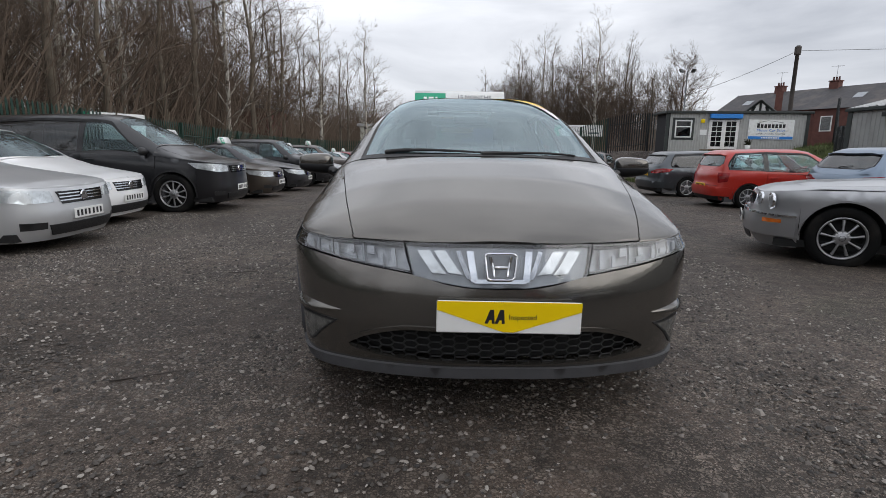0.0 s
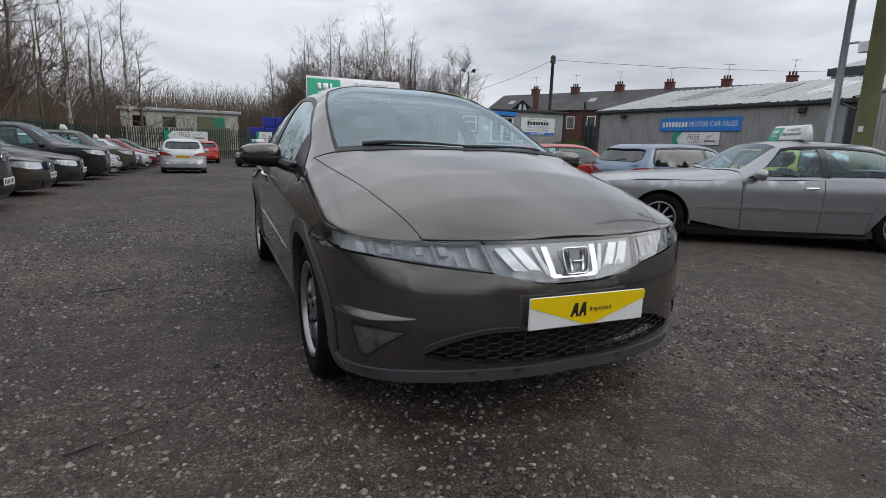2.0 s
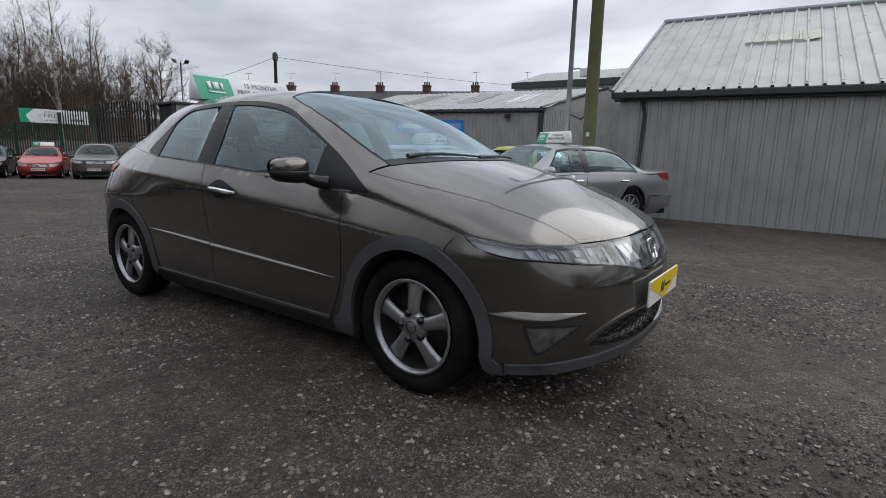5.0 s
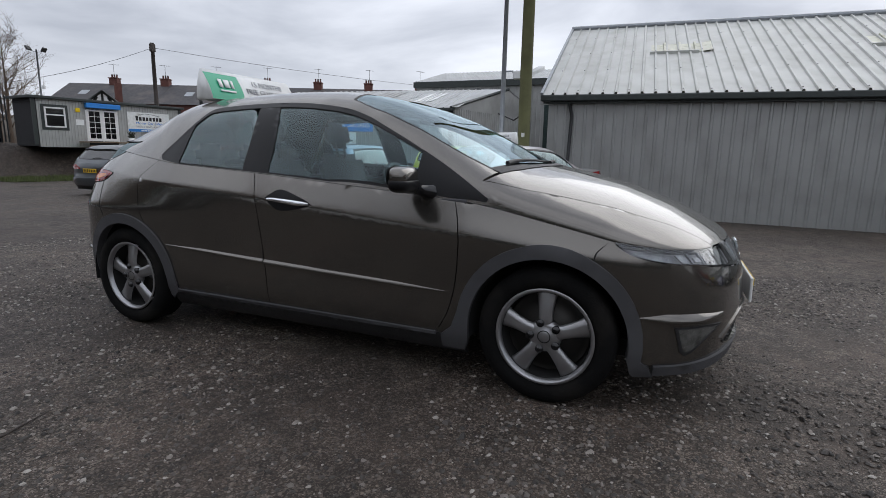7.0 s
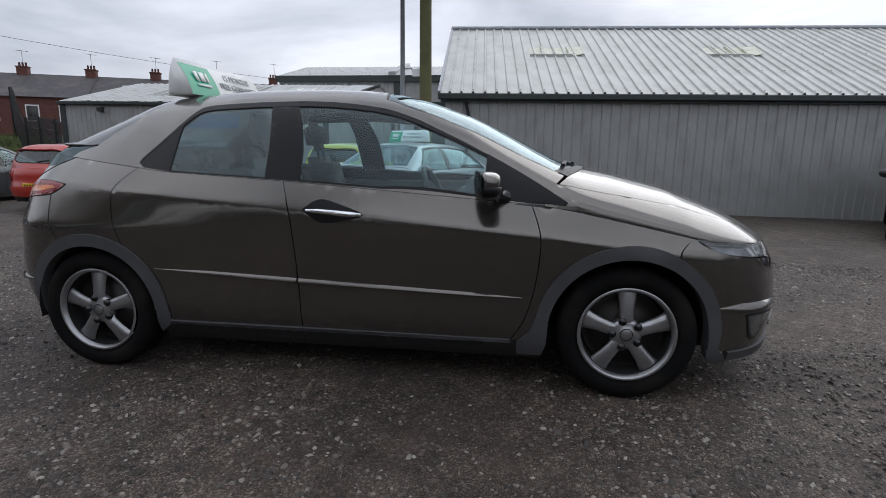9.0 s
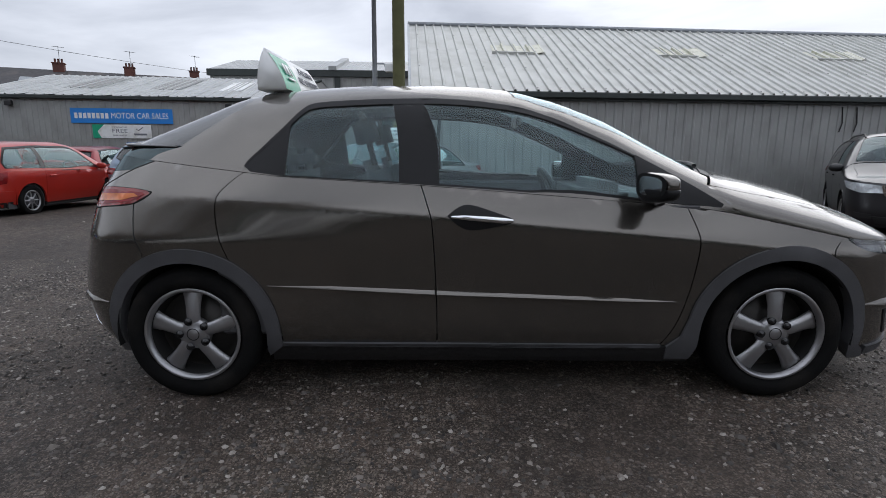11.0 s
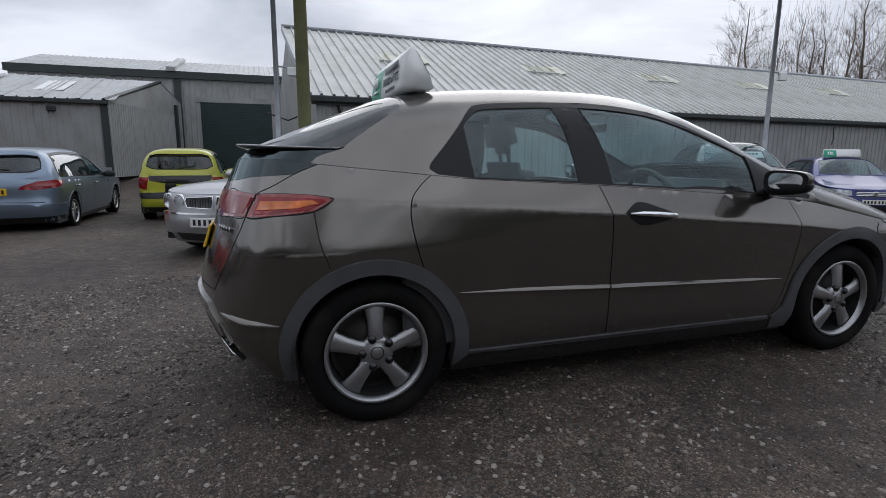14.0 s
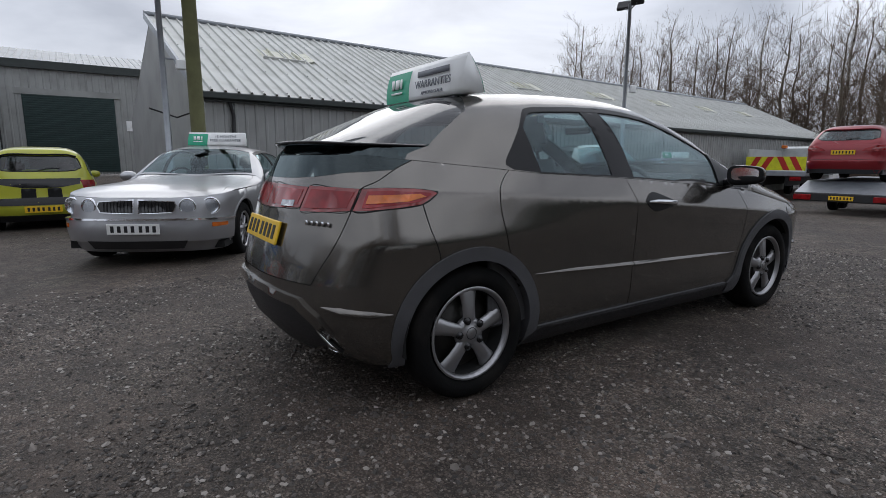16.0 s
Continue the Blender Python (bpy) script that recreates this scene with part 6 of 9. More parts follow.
def civic(m):
    k, S = CIVIC, 0.03
    car = thing("hatchback_car", m, "bronze five-door hatchback standing on gravel", "car")
    P = M["civic"]
    ay, az, ar = 1.319, 0.308, 0.355

    def A(y):
        return k.at_y(y)

    def lo(pts, sg=1):
        return [(sg * A(y), z) for y, z in pts]

    def both(fn):
        for sg in (-1, 1):
            fn(sg)

    def tilt(y0, z0, y1, z1, n=6):
        return [(y0 + (y1 - y0) * i / n, z0 + (z1 - z0) * i / n) for i in range(n + 1)]
    sh = lambda y: float(np.interp(y, *k.sh)) - 0.002
    g = 0.0025
    yB = 0.22
    # -- flank below the shoulder --
    f_edge = curve([(-0.80, 0.255), (-0.862, 0.36), (-0.902, 0.50), (-0.922, 0.66), (-0.921, 0.76), (-0.889, 0.865), (-0.875, sh(-0.875))])
    b_edge = curve([(0.212, 0.255), (0.214, 0.5), (0.230, 0.80), (0.252, 0.90), (0.278, sh(0.278))])
    c_edge = curve([(0.912, 0.262), (0.925, 0.33), (1.03, 0.52), (1.122, 0.665), (1.163, 0.82), (1.162, 0.93), (1.11, 0.995), (1.06, sh(1.06))])
    def seam_line(name, chart, pts, parent, wide=0.0045):
        tube(name, [chart(*p) for p in curve(pts, 5)], wide / 2, M["under_and_shade"], parent, 5)
    # seam between quarter and tailgate, and the outline of the flank's tail lamp
    B = lambda x: k.length - k.back_x(x)
    seam = [(A(1.54), sh(1.54)), (A(1.66), 1.042), (A(1.77), 0.998), (A(1.85), 0.968)]
    seam_low = [(A(1.862), 0.93), (A(1.875), 0.874), (B(0.655), 0.745), (B(0.585), 0.63), (B(0.545), 0.56)]
    lamp_top = [(A(1.845), 0.964), (A(1.72), 0.968), (A(1.58), 0.963), (A(1.495), 0.953)]
    lamp_low = [(A(1.478), 0.943), (A(1.56), 0.900), (A(1.72), 0.885), (A(1.868), 0.875)]

    def flank(sg):
        guides = [[(sg * A(y), float(np.interp(y, *k.cr)) + d) for y in np.arange(-1.60, 1.70, 0.03)] for d in (-0.007, 0.001, 0.013)]
        top = [(y, sh(y)) for y in np.linspace(-0.875, 0.278 - g, 8)]
        panel(k, "front_door", k.low, lo([(y + g, z) for y, z in f_edge] + top[1:-1] + [(y - g, z) for y, z in b_edge[::-1]], sg), P, car, S, guides=guides)
        top = [(y, sh(y)) for y in np.linspace(0.278, 1.06, 6)]
        panel(k, "rear_door", k.low, lo([(y + g, z) for y, z in b_edge] + top[1:-1] + [(y - g, z) for y, z in c_edge[::-1]], sg), P, car, S, guides=guides)
        # front wing round the arch, up to the lamp and the bumper seam
        wing = [(y - g, z) for y, z in f_edge[::-1]] + [(-0.87, 0.255)] + arc(-ay, az, ar, 12, 118) + [(-1.515, 0.675), (-1.52, 0.70), (-1.545, 0.726), (-1.57, sh(-1.57))] + [(y, sh(y)) for y in np.linspace(-1.55, -0.9, 8)]
        panel(k, "front_wing", k.low, lo(wing, sg), P, car, S, guides=guides)
        quarter = [(y + g, z) for y, z in c_edge]
        quarter = lo(quarter + [(y, sh(y)) for y in np.linspace(1.11, 1.52, 6)], sg) + [(sg * a, z) for a, z in seam[:4]] + [(sg * a, z) for a, z in lamp_top[1:]] + [(sg * a, z) for a, z in lamp_low[:2]] + lo([(1.535, 0.79), (1.50, 0.69), (1.498, 0.61)] + arc(ay, az, 0.345, 58, 150, 12), sg)
        panel(k, "rear_quarter", k.low, quarter, P, car, S, guides=guides)
        panel(k, "sill", k.low, lo([(-0.95, 0.16), (0.98, 0.16), (0.96, 0.258), (-0.9, 0.248)], sg), M["black_plastic"], car, S, 0.004)
        panel(k, "sill_strip", k.low, lo([(-0.80, 0.244), (0.93, 0.254), (0.93, 0.270), (-0.80, 0.260)], sg), M["grey_trim"], car, S, 0.010)
        # moulding on the doors
        ridge(k, "door_moulding", k.low, [(sg * A(-0.85), 0.461, 0.467, 0.002), (sg * A(-0.62), 0.466, 0.484, 0.012), (sg * A(yB - 0.008), 0.497, 0.520, 0.016)], P, car)
        ridge(k, "door_moulding", k.low, [(sg * A(yB + 0.001), 0.498, 0.521, 0.016), (sg * A(0.68), 0.523, 0.541, 0.012), (sg * A(0.96), 0.537, 0.543, 0.002)], P, car)
        # grey arch trims
        r1, r0 = 0.410, 0.352
        fr = [(-1.785, 0.185), (-1.755, 0.23)] + arc(-ay, az, r1, 188, 10, 30) + [(-0.885, 0.30), (-0.83, 0.252), (-0.83, 0.186), (-0.945, 0.186), (-0.965, 0.25)] + arc(-ay, az, r0, 2, 188, 30) + [(-1.685, 0.20), (-1.70, 0.182)]
        panel(k, "arch_trim", k.low, lo(fr, sg), M["grey_trim"], car, S, 0.012, 0.05, label="grey plastic wheel arch trim")
        rr = arc(ay, az, 0.402, -10, 180, 30) + [(0.915, 0.255), (0.985, 0.20), (0.985, 0.26)] + arc(ay, az, 0.340, 178, -8, 30) + [(1.655, 0.215), (1.735, 0.205)]
        panel(k, "arch_trim", k.low, lo(rr, sg), M["grey_trim"], car, S, 0.012, 0.05, label="grey plastic wheel arch trim")
        # wheel housing
        for cy in (-ay, ay):
            bm = bmesh.new()
            q = (ar if cy < 0 else 0.345) - 0.004
            add_lathe(bm, [(-0.02, q), (-0.30, q), (-0.32, 0.05)], 40)
            bmesh.ops.delete(bm, geom=[v for v in bm.verts if v.co.z < -0.06], context="VERTS")
            ob = part("wheel_housing", bm, M["under_and_shade"], car)
            ob.matrix_basis = Matrix.Translation((sg * 0.86, cy, az)) @ (Matrix.Identity(4) if sg > 0 else Matrix.Rotation(math.pi, 4, "Z"))
            wheel("five", car, (sg * 0.752, cy, az), sg, 0.308, 0.20)
        # door handle in its pointed recess
        zh = 0.845
        rec = curve([(0.166, zh + 0.008), (0.115, zh + 0.044), (0.065, zh + 0.052), (-0.03, zh + 0.024), (-0.122, zh - 0.014), (-0.03, zh - 0.042), (0.066, zh - 0.053), (0.12, zh - 0.032), (0.166, zh + 0.008)], 3)[:-1]
        panel(k, "handle_recess", k.low, lo(rec, sg), M["trim_black"], car, 0.03, 0.003, 0.006)
        pts = [k.low(sg * A(y), z) for y, z in ((0.147, zh + 0.004), (0.09, zh + 0.004), (0.01, zh - 0.002), (-0.07, zh - 0.009), (-0.113, zh - 0.013))]
        bm = bmesh.new()
        add_tube(bm, [p + Vector((sg * d, 0, 0)) for p, d in zip(pts, (0.006, 0.026, 0.03, 0.028, 0.008))], [0.006, 0.012, 0.014, 0.014, 0.008], 8)
        part("door_handle", bm, M["chrome"], car, "chrome door handle")
        # tail lamp on the flank
        shape_l = [(sg * a, z) for a, z in lamp_top] + [(sg * a, z) for a, z in lamp_low]
        panel(k, "tail_lamp", k.low, shape_l, M["lamp_rose"], car, 0.03, 0.003, 0.006, label="pink-edged tail lamp lens")
        seam_line("lamp_edge", k.low, shape_l + shape_l[:1], car, 0.007)
        panel(k, "lamp_core", k.low, lo([(1.82, 0.954), (1.70, 0.957), (1.515, 0.946), (1.505, 0.939), (1.57, 0.910), (1.70, 0.897), (1.835, 0.887)], sg), M["lamp_red"], car, 0.03, 0.0045, 0.003, label="deep red inner lens")
        amb = lo([(1.81, 0.938), (1.56, 0.942), (1.535, 0.930), (1.62, 0.913), (1.82, 0.904)], sg)
        panel(k, "indicator", k.low, amb, M["lamp_amber"], car, 0.03, 0.0062, 0.003, label="amber indicator lens")
        seam_line("tailgate_seam", k.low, [(sg * a, z) for a, z in seam + seam_low], car)
        seam_line("bumper_seam", k.low, lo([(1.555, 0.899), (1.535, 0.79), (1.50, 0.69)], sg), car)
        seam_line("bumper_seam", k.low, lo([(-1.515, 0.675), (-1.52, 0.70), (-1.545, 0.726)], sg), car)
    both(flank)
    # -- nose --
    bz = 0.215
    bump = [(-A(-1.69), 0.21)] + [(-A(y), z) for y, z in arc(-ay, az, ar + 0.01, 186, 122, 10)] + [(-A(-1.518), 0.677), (-A(-1.523), 0.70), (-A(-1.548), 0.726), (-A(-1.57), sh(-1.57)), (-A(-1.60), sh(-1.60)), (-1.156, sh(-1.615))]
    low_l = curve([(-1.150, 0.734), (-1.08, 0.697), (-0.955, 0.672), (-0.80, 0.658), (-k.at_x(0.54), 0.630), (-k.at_x(0.33), 0.605), (-k.at_x(0.20), 0.575), (-k.at_x(0.10), 0.562), (0, 0.56)], 4)
    edge = bump + low_l + [(-a, z) for a, z in low_l[::-1][1:]] + [(-a, z) for a, z in bump[::-1]]
    under = [(A(-1.70), bz + 0.02), (k.at_x(0.6), bz + 0.035), (0, bz + 0.04), (-k.at_x(0.6), bz + 0.035), (-A(-1.70), bz + 0.02)]
    gr = curve([(-k.at_x(0.58), 0.318), (-k.at_x(0.50), 0.362), (-k.at_x(0.36), 0.400), (-k.at_x(0.2), 0.404), (0, 0.405)], 4)
    gl = curve([(0, 0.274), (-k.at_x(0.3), 0.280), (-k.at_x(0.48), 0.293), (-k.at_x(0.58), 0.316)], 4)
    grille = gr + [(-a, z) for a, z in gr[::-1][1:]] + [(-a, z) for a, z in gl[::-1]][:-1] + gl[:-1]
    panel(k, "front_bumper", k.low, edge + under, P, car, S, holes=[grille])
    lip = [(A(-1.78), 0.236), (k.at_x(0.6), 0.256), (0, 0.262), (-k.at_x(0.6), 0.256), (-A(-1.78), 0.236), (-A(-1.78), 0.196), (-k.at_x(0.6), 0.212), (0, 0.218), (k.at_x(0.6), 0.212), (A(-1.78), 0.196)]
    panel(k, "front_lip", k.low, lip, M["grey_trim"], car, S, 0.012, 0.03, label="grey plastic bumper lip")
    frame_o = [(a * 1.03, z + (0.014 if z > 0.31 else -0.006)) for a, z in grille]
    panel(k, "grille_surround", k.low, frame_o, P, car, S, 0.006, 0.03, holes=[grille])
    panel(k, "grille_back", k.low, grille, M["under_and_shade"], car, S, -0.05, 0)
    bm = bmesh.new()
    cell = [(0.030, 0.0), (0.017, 0.0145), (-0.017, 0.0145), (-0.030, 0.0), (-0.017, -0.0145), (0.017, -0.0145)]
    for i in range(-13, 14):
        for j in range(-1, 6):
            x, z = i * 0.047, 0.268 + j * 0.029 + (0.0145 if i % 2 else 0.0)
            if not inside((k.at_x(x), z), grille):
                continue
            rim = [k.low(k.at_x(x + a), z + b) + Vector((0, 0.012, 0)) for a, b in cell]
            for q in (range(6) if not inside((k.at_x(x), z - 0.029), grille) else range(4)):
                add_tube(bm, [rim[q], rim[(q + 1) % 6]], 0.0032, 4, False)
    part("grille_mesh", bm, M["black_plastic"], car, "black honeycomb grille")
    # head lamps, the clear band between them, and the emblem plate

    edge_z = lambda a: sh(float(np.interp(abs(a), k.s, k.py))) + 0.001

    def lamp(sg):
        top = [(sg * a, edge_z(a)) for a in (1.156, A(-1.66), A(-1.72), k.at_x(0.80), k.at_x(0.68), k.at_x(0.55), k.at_x(0.38))]
        bot = curve([(sg * k.at_x(0.335), 0.611), (sg * k.at_x(0.54), 0.636), (sg * 0.80, 0.664), (sg * 0.955, 0.678), (sg * 1.08, 0.703), (sg * 1.146, 0.737)], 4)
        poly = top + bot
        panel(k, "lamp_bowl", k.low, poly, M["lamp_facet"], car, 0.04, -0.045, 0, label="silver lamp reflector")
        panel(k, "lamp_seal", k.low, [(a, z) for a, z in poly], M["gloss_black"], car, 0.05, -0.012, 0.05, holes=[[(a + (0.01 if abs(a) < abs(poly[0][0]) * 0.7 else -0.01) * sg * 0.6, 0.690 + (z - 0.690) * 0.86) for a, z in poly]])
        panel(k, "head_lamp", k.low, poly, M["lamp_glass"], car, 0.05, 0.003, 0.006, label="clear headlamp lens")
        for x0, x1, up0, up1, mt, nm in ((0.795, 0.775, 0.2, 0.8, "lamp_facet", "lamp_facet"), (0.755, 0.745, 0.05, 0.95, "band_grey", "lamp_divider"), (0.735, 0.70, 0.30, 0.62, "lamp_facet", "lamp_facet"), (0.69, 0.683, 0.05, 0.95, "band_grey", "lamp_divider"), (0.672, 0.655, 0.15, 0.85, "band_grey", "lamp_facet"), (0.63, 0.575, 0.15, 0.34, "band_grey", "lamp_divider"), (0.61, 0.585, 0.45, 0.85, "lamp_facet", "lamp_facet"), (0.548, 0.538, 0.05, 0.95, "band_grey", "lamp_divider"), (0.525, 0.495, 0.50, 0.88, "lamp_facet", "lamp_facet"), (0.475, 0.462, 0.12, 0.6, "lamp_facet", "lamp_facet"), (0.425, 0.408, 0.15, 0.85, "lamp_facet", "lamp_facet")):
            def at(x, f):
                lo_z = float(np.interp(x, (0.335, 0.54, 0.70, 0.80), (0.611, 0.636, 0.655, 0.668)))
                return (sg * k.at_x(x - 0.03 * (0.5 - f)), lo_z + (edge_z(k.at_x(x)) - lo_z) * f)
            panel(k, nm, k.low, [at(x0, up0), at(x1, up0), at(x1, up1), at(x0, up1)], M[mt], car, 0.03, -0.022, 0.01)
    both(lamp)
    band = [(k.at_x(x), edge_z(k.at_x(x))) for x in (-0.372, -0.2, 0.0, 0.2, 0.372)] + [(k.at_x(0.325), 0.603), (k.at_x(0.20), 0.580), (k.at_x(0.10), 0.567), (0, 0.566), (-k.at_x(0.10), 0.567), (-k.at_x(0.20), 0.580), (-k.at_x(0.325), 0.603)]
    panel(k, "nose_band_back", k.low, band, M["band_grey"], car, 0.04, -0.03, 0, label="silver panel behind the nose lens")
    for sx in (-1, 1):
        for x0, w, d in ((0.325, 0.050, 0.075), (0.258, 0.046, 0.072), (0.168, 0.018, 0.050)):
            q = [(k.at_x(sx * x0), 0.694), (k.at_x(sx * (x0 - w)), 0.696), (k.at_x(sx * (x0 - w - d)), 0.612 - 0.02 * (x0 < 0.2)), (k.at_x(sx * (x0 - d * 0.9)), 0.618 - 0.02 * (x0 < 0.2))]
            panel(k, "nose_blade", k.low, q, M["lamp_pale"] if x0 > 0.2 else M["lamp_silver"], car, 0.03, -0.015, 0.012, label="bright blade behind the nose lens")
    panel(k, "nose_band", k.low, band, M["lamp_glass"], car, 0.05, 0.004, 0.008, label="clear lens band across the nose")
    pe = k.low(0.0, 0.640)
    EM = Matrix.Translation(pe + Vector((0, -0.012, 0))) @ Matrix.Rotation(radians(-16), 4, "X")
    ring = []
    for cx, cz, a0 in ((0.042, 0.034, 0), (-0.042, 0.034, 90), (-0.034, -0.034, 180), (0.034, -0.034, 270)):
        ring += [(cx + 0.016 * math.cos(radians(a0 + d)), 0, cz + 0.014 * math.sin(radians(a0 + d))) for d in (0, 30, 60, 90)]
    tube("emblem_frame", [EM @ Vector(p) for p in ring + ring[:2]], 0.0045, M["chrome"], car, 6, "rounded chrome emblem frame")
    for sx in (-1, 1):
        tube("emblem_stroke", [EM @ Vector((sx * x, -0.002, z)) for x, z in ((0.037, 0.036), (0.032, 0.012), (0.027, -0.012), (0.023, -0.036))], [0.0075, 0.006, 0.0055, 0.0065], M["chrome"], car, 6)
    tube("emblem_bar", [EM @ Vector((x, -0.002, -0.002)) for x in (-0.028, 0.028)], 0.006, M["chrome"], car, 6)
    box("emblem_plate", (-0.052, 0.004, -0.044), (0.052, 0.010, 0.044), M["band_grey"], car, 0.004, m=EM)
    for sx in (-1, 1):
        q = [(k.at_x(sx * 0.125), 0.694), (k.at_x(sx * 0.098), 0.694), (k.at_x(sx * 0.082), 0.590), (k.at_x(sx * 0.106), 0.586)]
        panel(k, "emblem_wing", k.low, q, M["chrome"], car, 0.03, -0.012, 0.012, label="bright facet beside the emblem")
    panel(k, "emblem_foot", k.low, [(k.at_x(-0.10), 0.596), (k.at_x(0.10), 0.596), (k.at_x(0.094), 0.582), (k.at_x(-0.094), 0.582)], M["chrome"], car, 0.03, -0.012, 0.01, label="bright facet below the emblem")
    # fog lamps in their pockets, and the moulding above them

    def fog(sg):
        q = [(sg * 0.893, 0.408), (sg * 0.76, 0.412), (sg * 0.632, 0.408), (sg * 0.73, 0.345), (sg * 0.80, 0.292), (sg * 0.831, 0.282), (sg * 0.855, 0.30)]
        qi = [(sg * 0.79 + (a - sg * 0.79) * 0.84, 0.365 + (z - 0.365) * 0.80) for a, z in q]
        panel(k, "fog_bezel", k.low, q, M["black_plastic"], car, 0.03, 0.004, 0.01, holes=[qi])
        panel(k, "fog_lamp", k.low, qi, M["fog_grey"], car, 0.03, 0.0025, 0.004, label="triangular fog lamp")
        panel(k, "fog_lens", k.low, qi, M["lamp_glass"], car, 0.04, 0.006, 0.003)
        ridge(k, "bumper_moulding", k.low, [(sg * 1.04, 0.438, 0.446, 0.002), (sg * 0.93, 0.428, 0.468, 0.018), (sg * 0.78, 0.430, 0.466, 0.022), (sg * 0.62, 0.446, 0.454, 0.002)], P, car)
    both(fog)
    # display plate on the bumper
    pl = Matrix.Translation((0.028, -2.168, 0.468)) @ Matrix.Rotation(radians(90), 4, "X") @ Matrix.Rotation(radians(-0.6), 4, "Z")
    fp = part("front_plate", (lambda b: (add_box(b, (-0.26, -0.059, -0.012), (0.26, 0.059, 0), 0.004), b)[1])(bmesh.new()), M["plate_white"], car, "white display plate with a yellow chevron", smooth=False)
    fp.matrix_basis = pl
    bm = bmesh.new()
    add_prism(bm, [(-0.259, 0.0585), (-0.259, 0.026), (-0.02, -0.053), (0.02, -0.053), (0.259, 0.026), (0.259, 0.0585)], 0.0005, 0.002)
    part("chevron", bm, M["plate_amber"], fp, "yellow chevron", smooth=False)
    bm = bmesh.new()
    for x in (-0.088, -0.052):
        add_prism(bm, [(x, -0.021), (x + 0.018, 0.030), (x + 0.032, 0.030), (x + 0.036, -0.021), (x + 0.026, -0.021), (x + 0.025, -0.008), (x + 0.017, -0.008), (x + 0.011, -0.021)], 0.002, 0.003)
    part("emblem", bm, M["ink"], fp, "black twin-peak emblem", smooth=False)
    words("lettering", "Inspected", 0.026, M["ink"], Matrix.Translation((0.048, 0.003, 0.0025)), fp, 0.0005, 0.098)
    # -- bonnet, screen, roof --
    def U(x, y):
        return (y, k.w_x(y, x))

    def Uz(y, z, sg):
        return (y, k.w_z(y, z, sg))
    cowl = -1.18
    bon_side = curve([(0.750, -1.00), (0.725, -1.15), (0.675, -1.42), (0.628, -1.66), (0.585, -1.84), (0.55, k.y_nose(0.55) + 0.003)], 4)
    nose = [U(x, k.y_nose(x) + 0.003) for x in np.linspace(0.549, -0.549, 17)]
    back = [U(x, cowl + 0.175 * (abs(x) / 0.75) ** 2) for x in np.linspace(-0.74, 0.74, 13)]
    bon = [U(x, y) for x, y in bon_side] + nose + [U(-x, y) for x, y in bon_side[::-1]] + back
    panel(k, "bonnet", k.up, bon, P, car, S)

    def wing_top(sg):
        inner = [U(sg * (x + 0.004), y) for x, y in bon_side]
        outer = [(y, 0.9 * (0 if sg > 0 else math.pi)) for y in np.linspace(k.y_nose(0.555), -1.10, 18)]
        panel(k, "wing_top", k.up, outer + [U(sg * 0.754, -0.985)] + inner, P, car, S)
    both(wing_top)
    ws_b = [U(x, cowl + 0.03 + 0.135 * (abs(x) / 0.655) ** 2) for x in np.linspace(0.655, -0.655, 15)]
    ws_side = curve([(0.655, -1.015), (0.645, -0.90), (0.628, -0.757), (0.60, -0.54), (0.556, -0.32), (0.510, -0.15)], 3)
    ws_t = [U(x, -0.15 + 0.05 * (1 - (x / 0.51) ** 2)) for x in np.linspace(-0.51, 0.51, 11)]
    screen = ws_b + [U(-x, y) for x, y in ws_side][1:] + ws_t[1:-1] + [U(x, y) for x, y in ws_side[::-1]][:-1]
    # side windows as one opening each
    dlo = curve([(1.062, 1.060), (1.05, 1.085), (0.985, 1.150), (0.90, 1.240), (0.83, 1.318), (0.775, 1.344), (0.64, 1.355), (0.40, 1.363), (0.10, 1.358), (-0.215, 1.310), (-0.49, 1.196), (-0.71, 1.086), (-0.87, 0.998), (-0.97, 0.938), (-1.04, 0.894)], 3) + [(-1.03, 0.880), (-0.866, 0.893), (-0.69, 0.910), (-0.2, 0.947), (0.21, 0.978), (0.365, 0.988), (0.88, 1.018), (1.03, 1.037)]

    def hole(sg):
        return [Uz(y, z, sg) for y, z in dlo]
    rg_low = [(x, k.y_at(x, 1.166 - 0.022 * (x / 0.618) ** 2, 1.25, 1.83)) for x in np.linspace(-0.618, 0.618, 25)]
    rg_side = curve([(0.535, 1.14), (0.560, 1.22), (0.588, 1.32), rg_low[-1]], 4)
    rear_gl = [U(x, 1.14 - 0.16 * (1 - (x / 0.535) ** 2)) for x in np.linspace(0.535, -0.535, 13)] + [U(-x, y) for x, y in rg_side][1:] + [U(x, y) for x, y in rg_low][1:-1] + [U(x, y) for x, y in rg_side[::-1]][:-1]
    pi9 = 0.9 * math.pi
    cowl_edge = [U(x, cowl + 0.015 + 0.175 * (abs(x) / 0.75) ** 2) for x in np.linspace(-0.755, 0.755, 15)]
    tip_y = 1.54
    shell = [(y, 0.0) for y in np.linspace(-1.10, tip_y, 20)] + [U(x, y) for x, y in rg_side[::-1]] + [U(x, 1.14 - 0.16 * (1 - (x / 0.535) ** 2)) for x in np.linspace(0.535, -0.535, 13)][1:-1] + [U(-x, y) for x, y in rg_side] + [(y, pi9) for y in np.linspace(tip_y, -1.10, 20)] + cowl_edge
    y_end = float(k.ty.max()) - 0.002
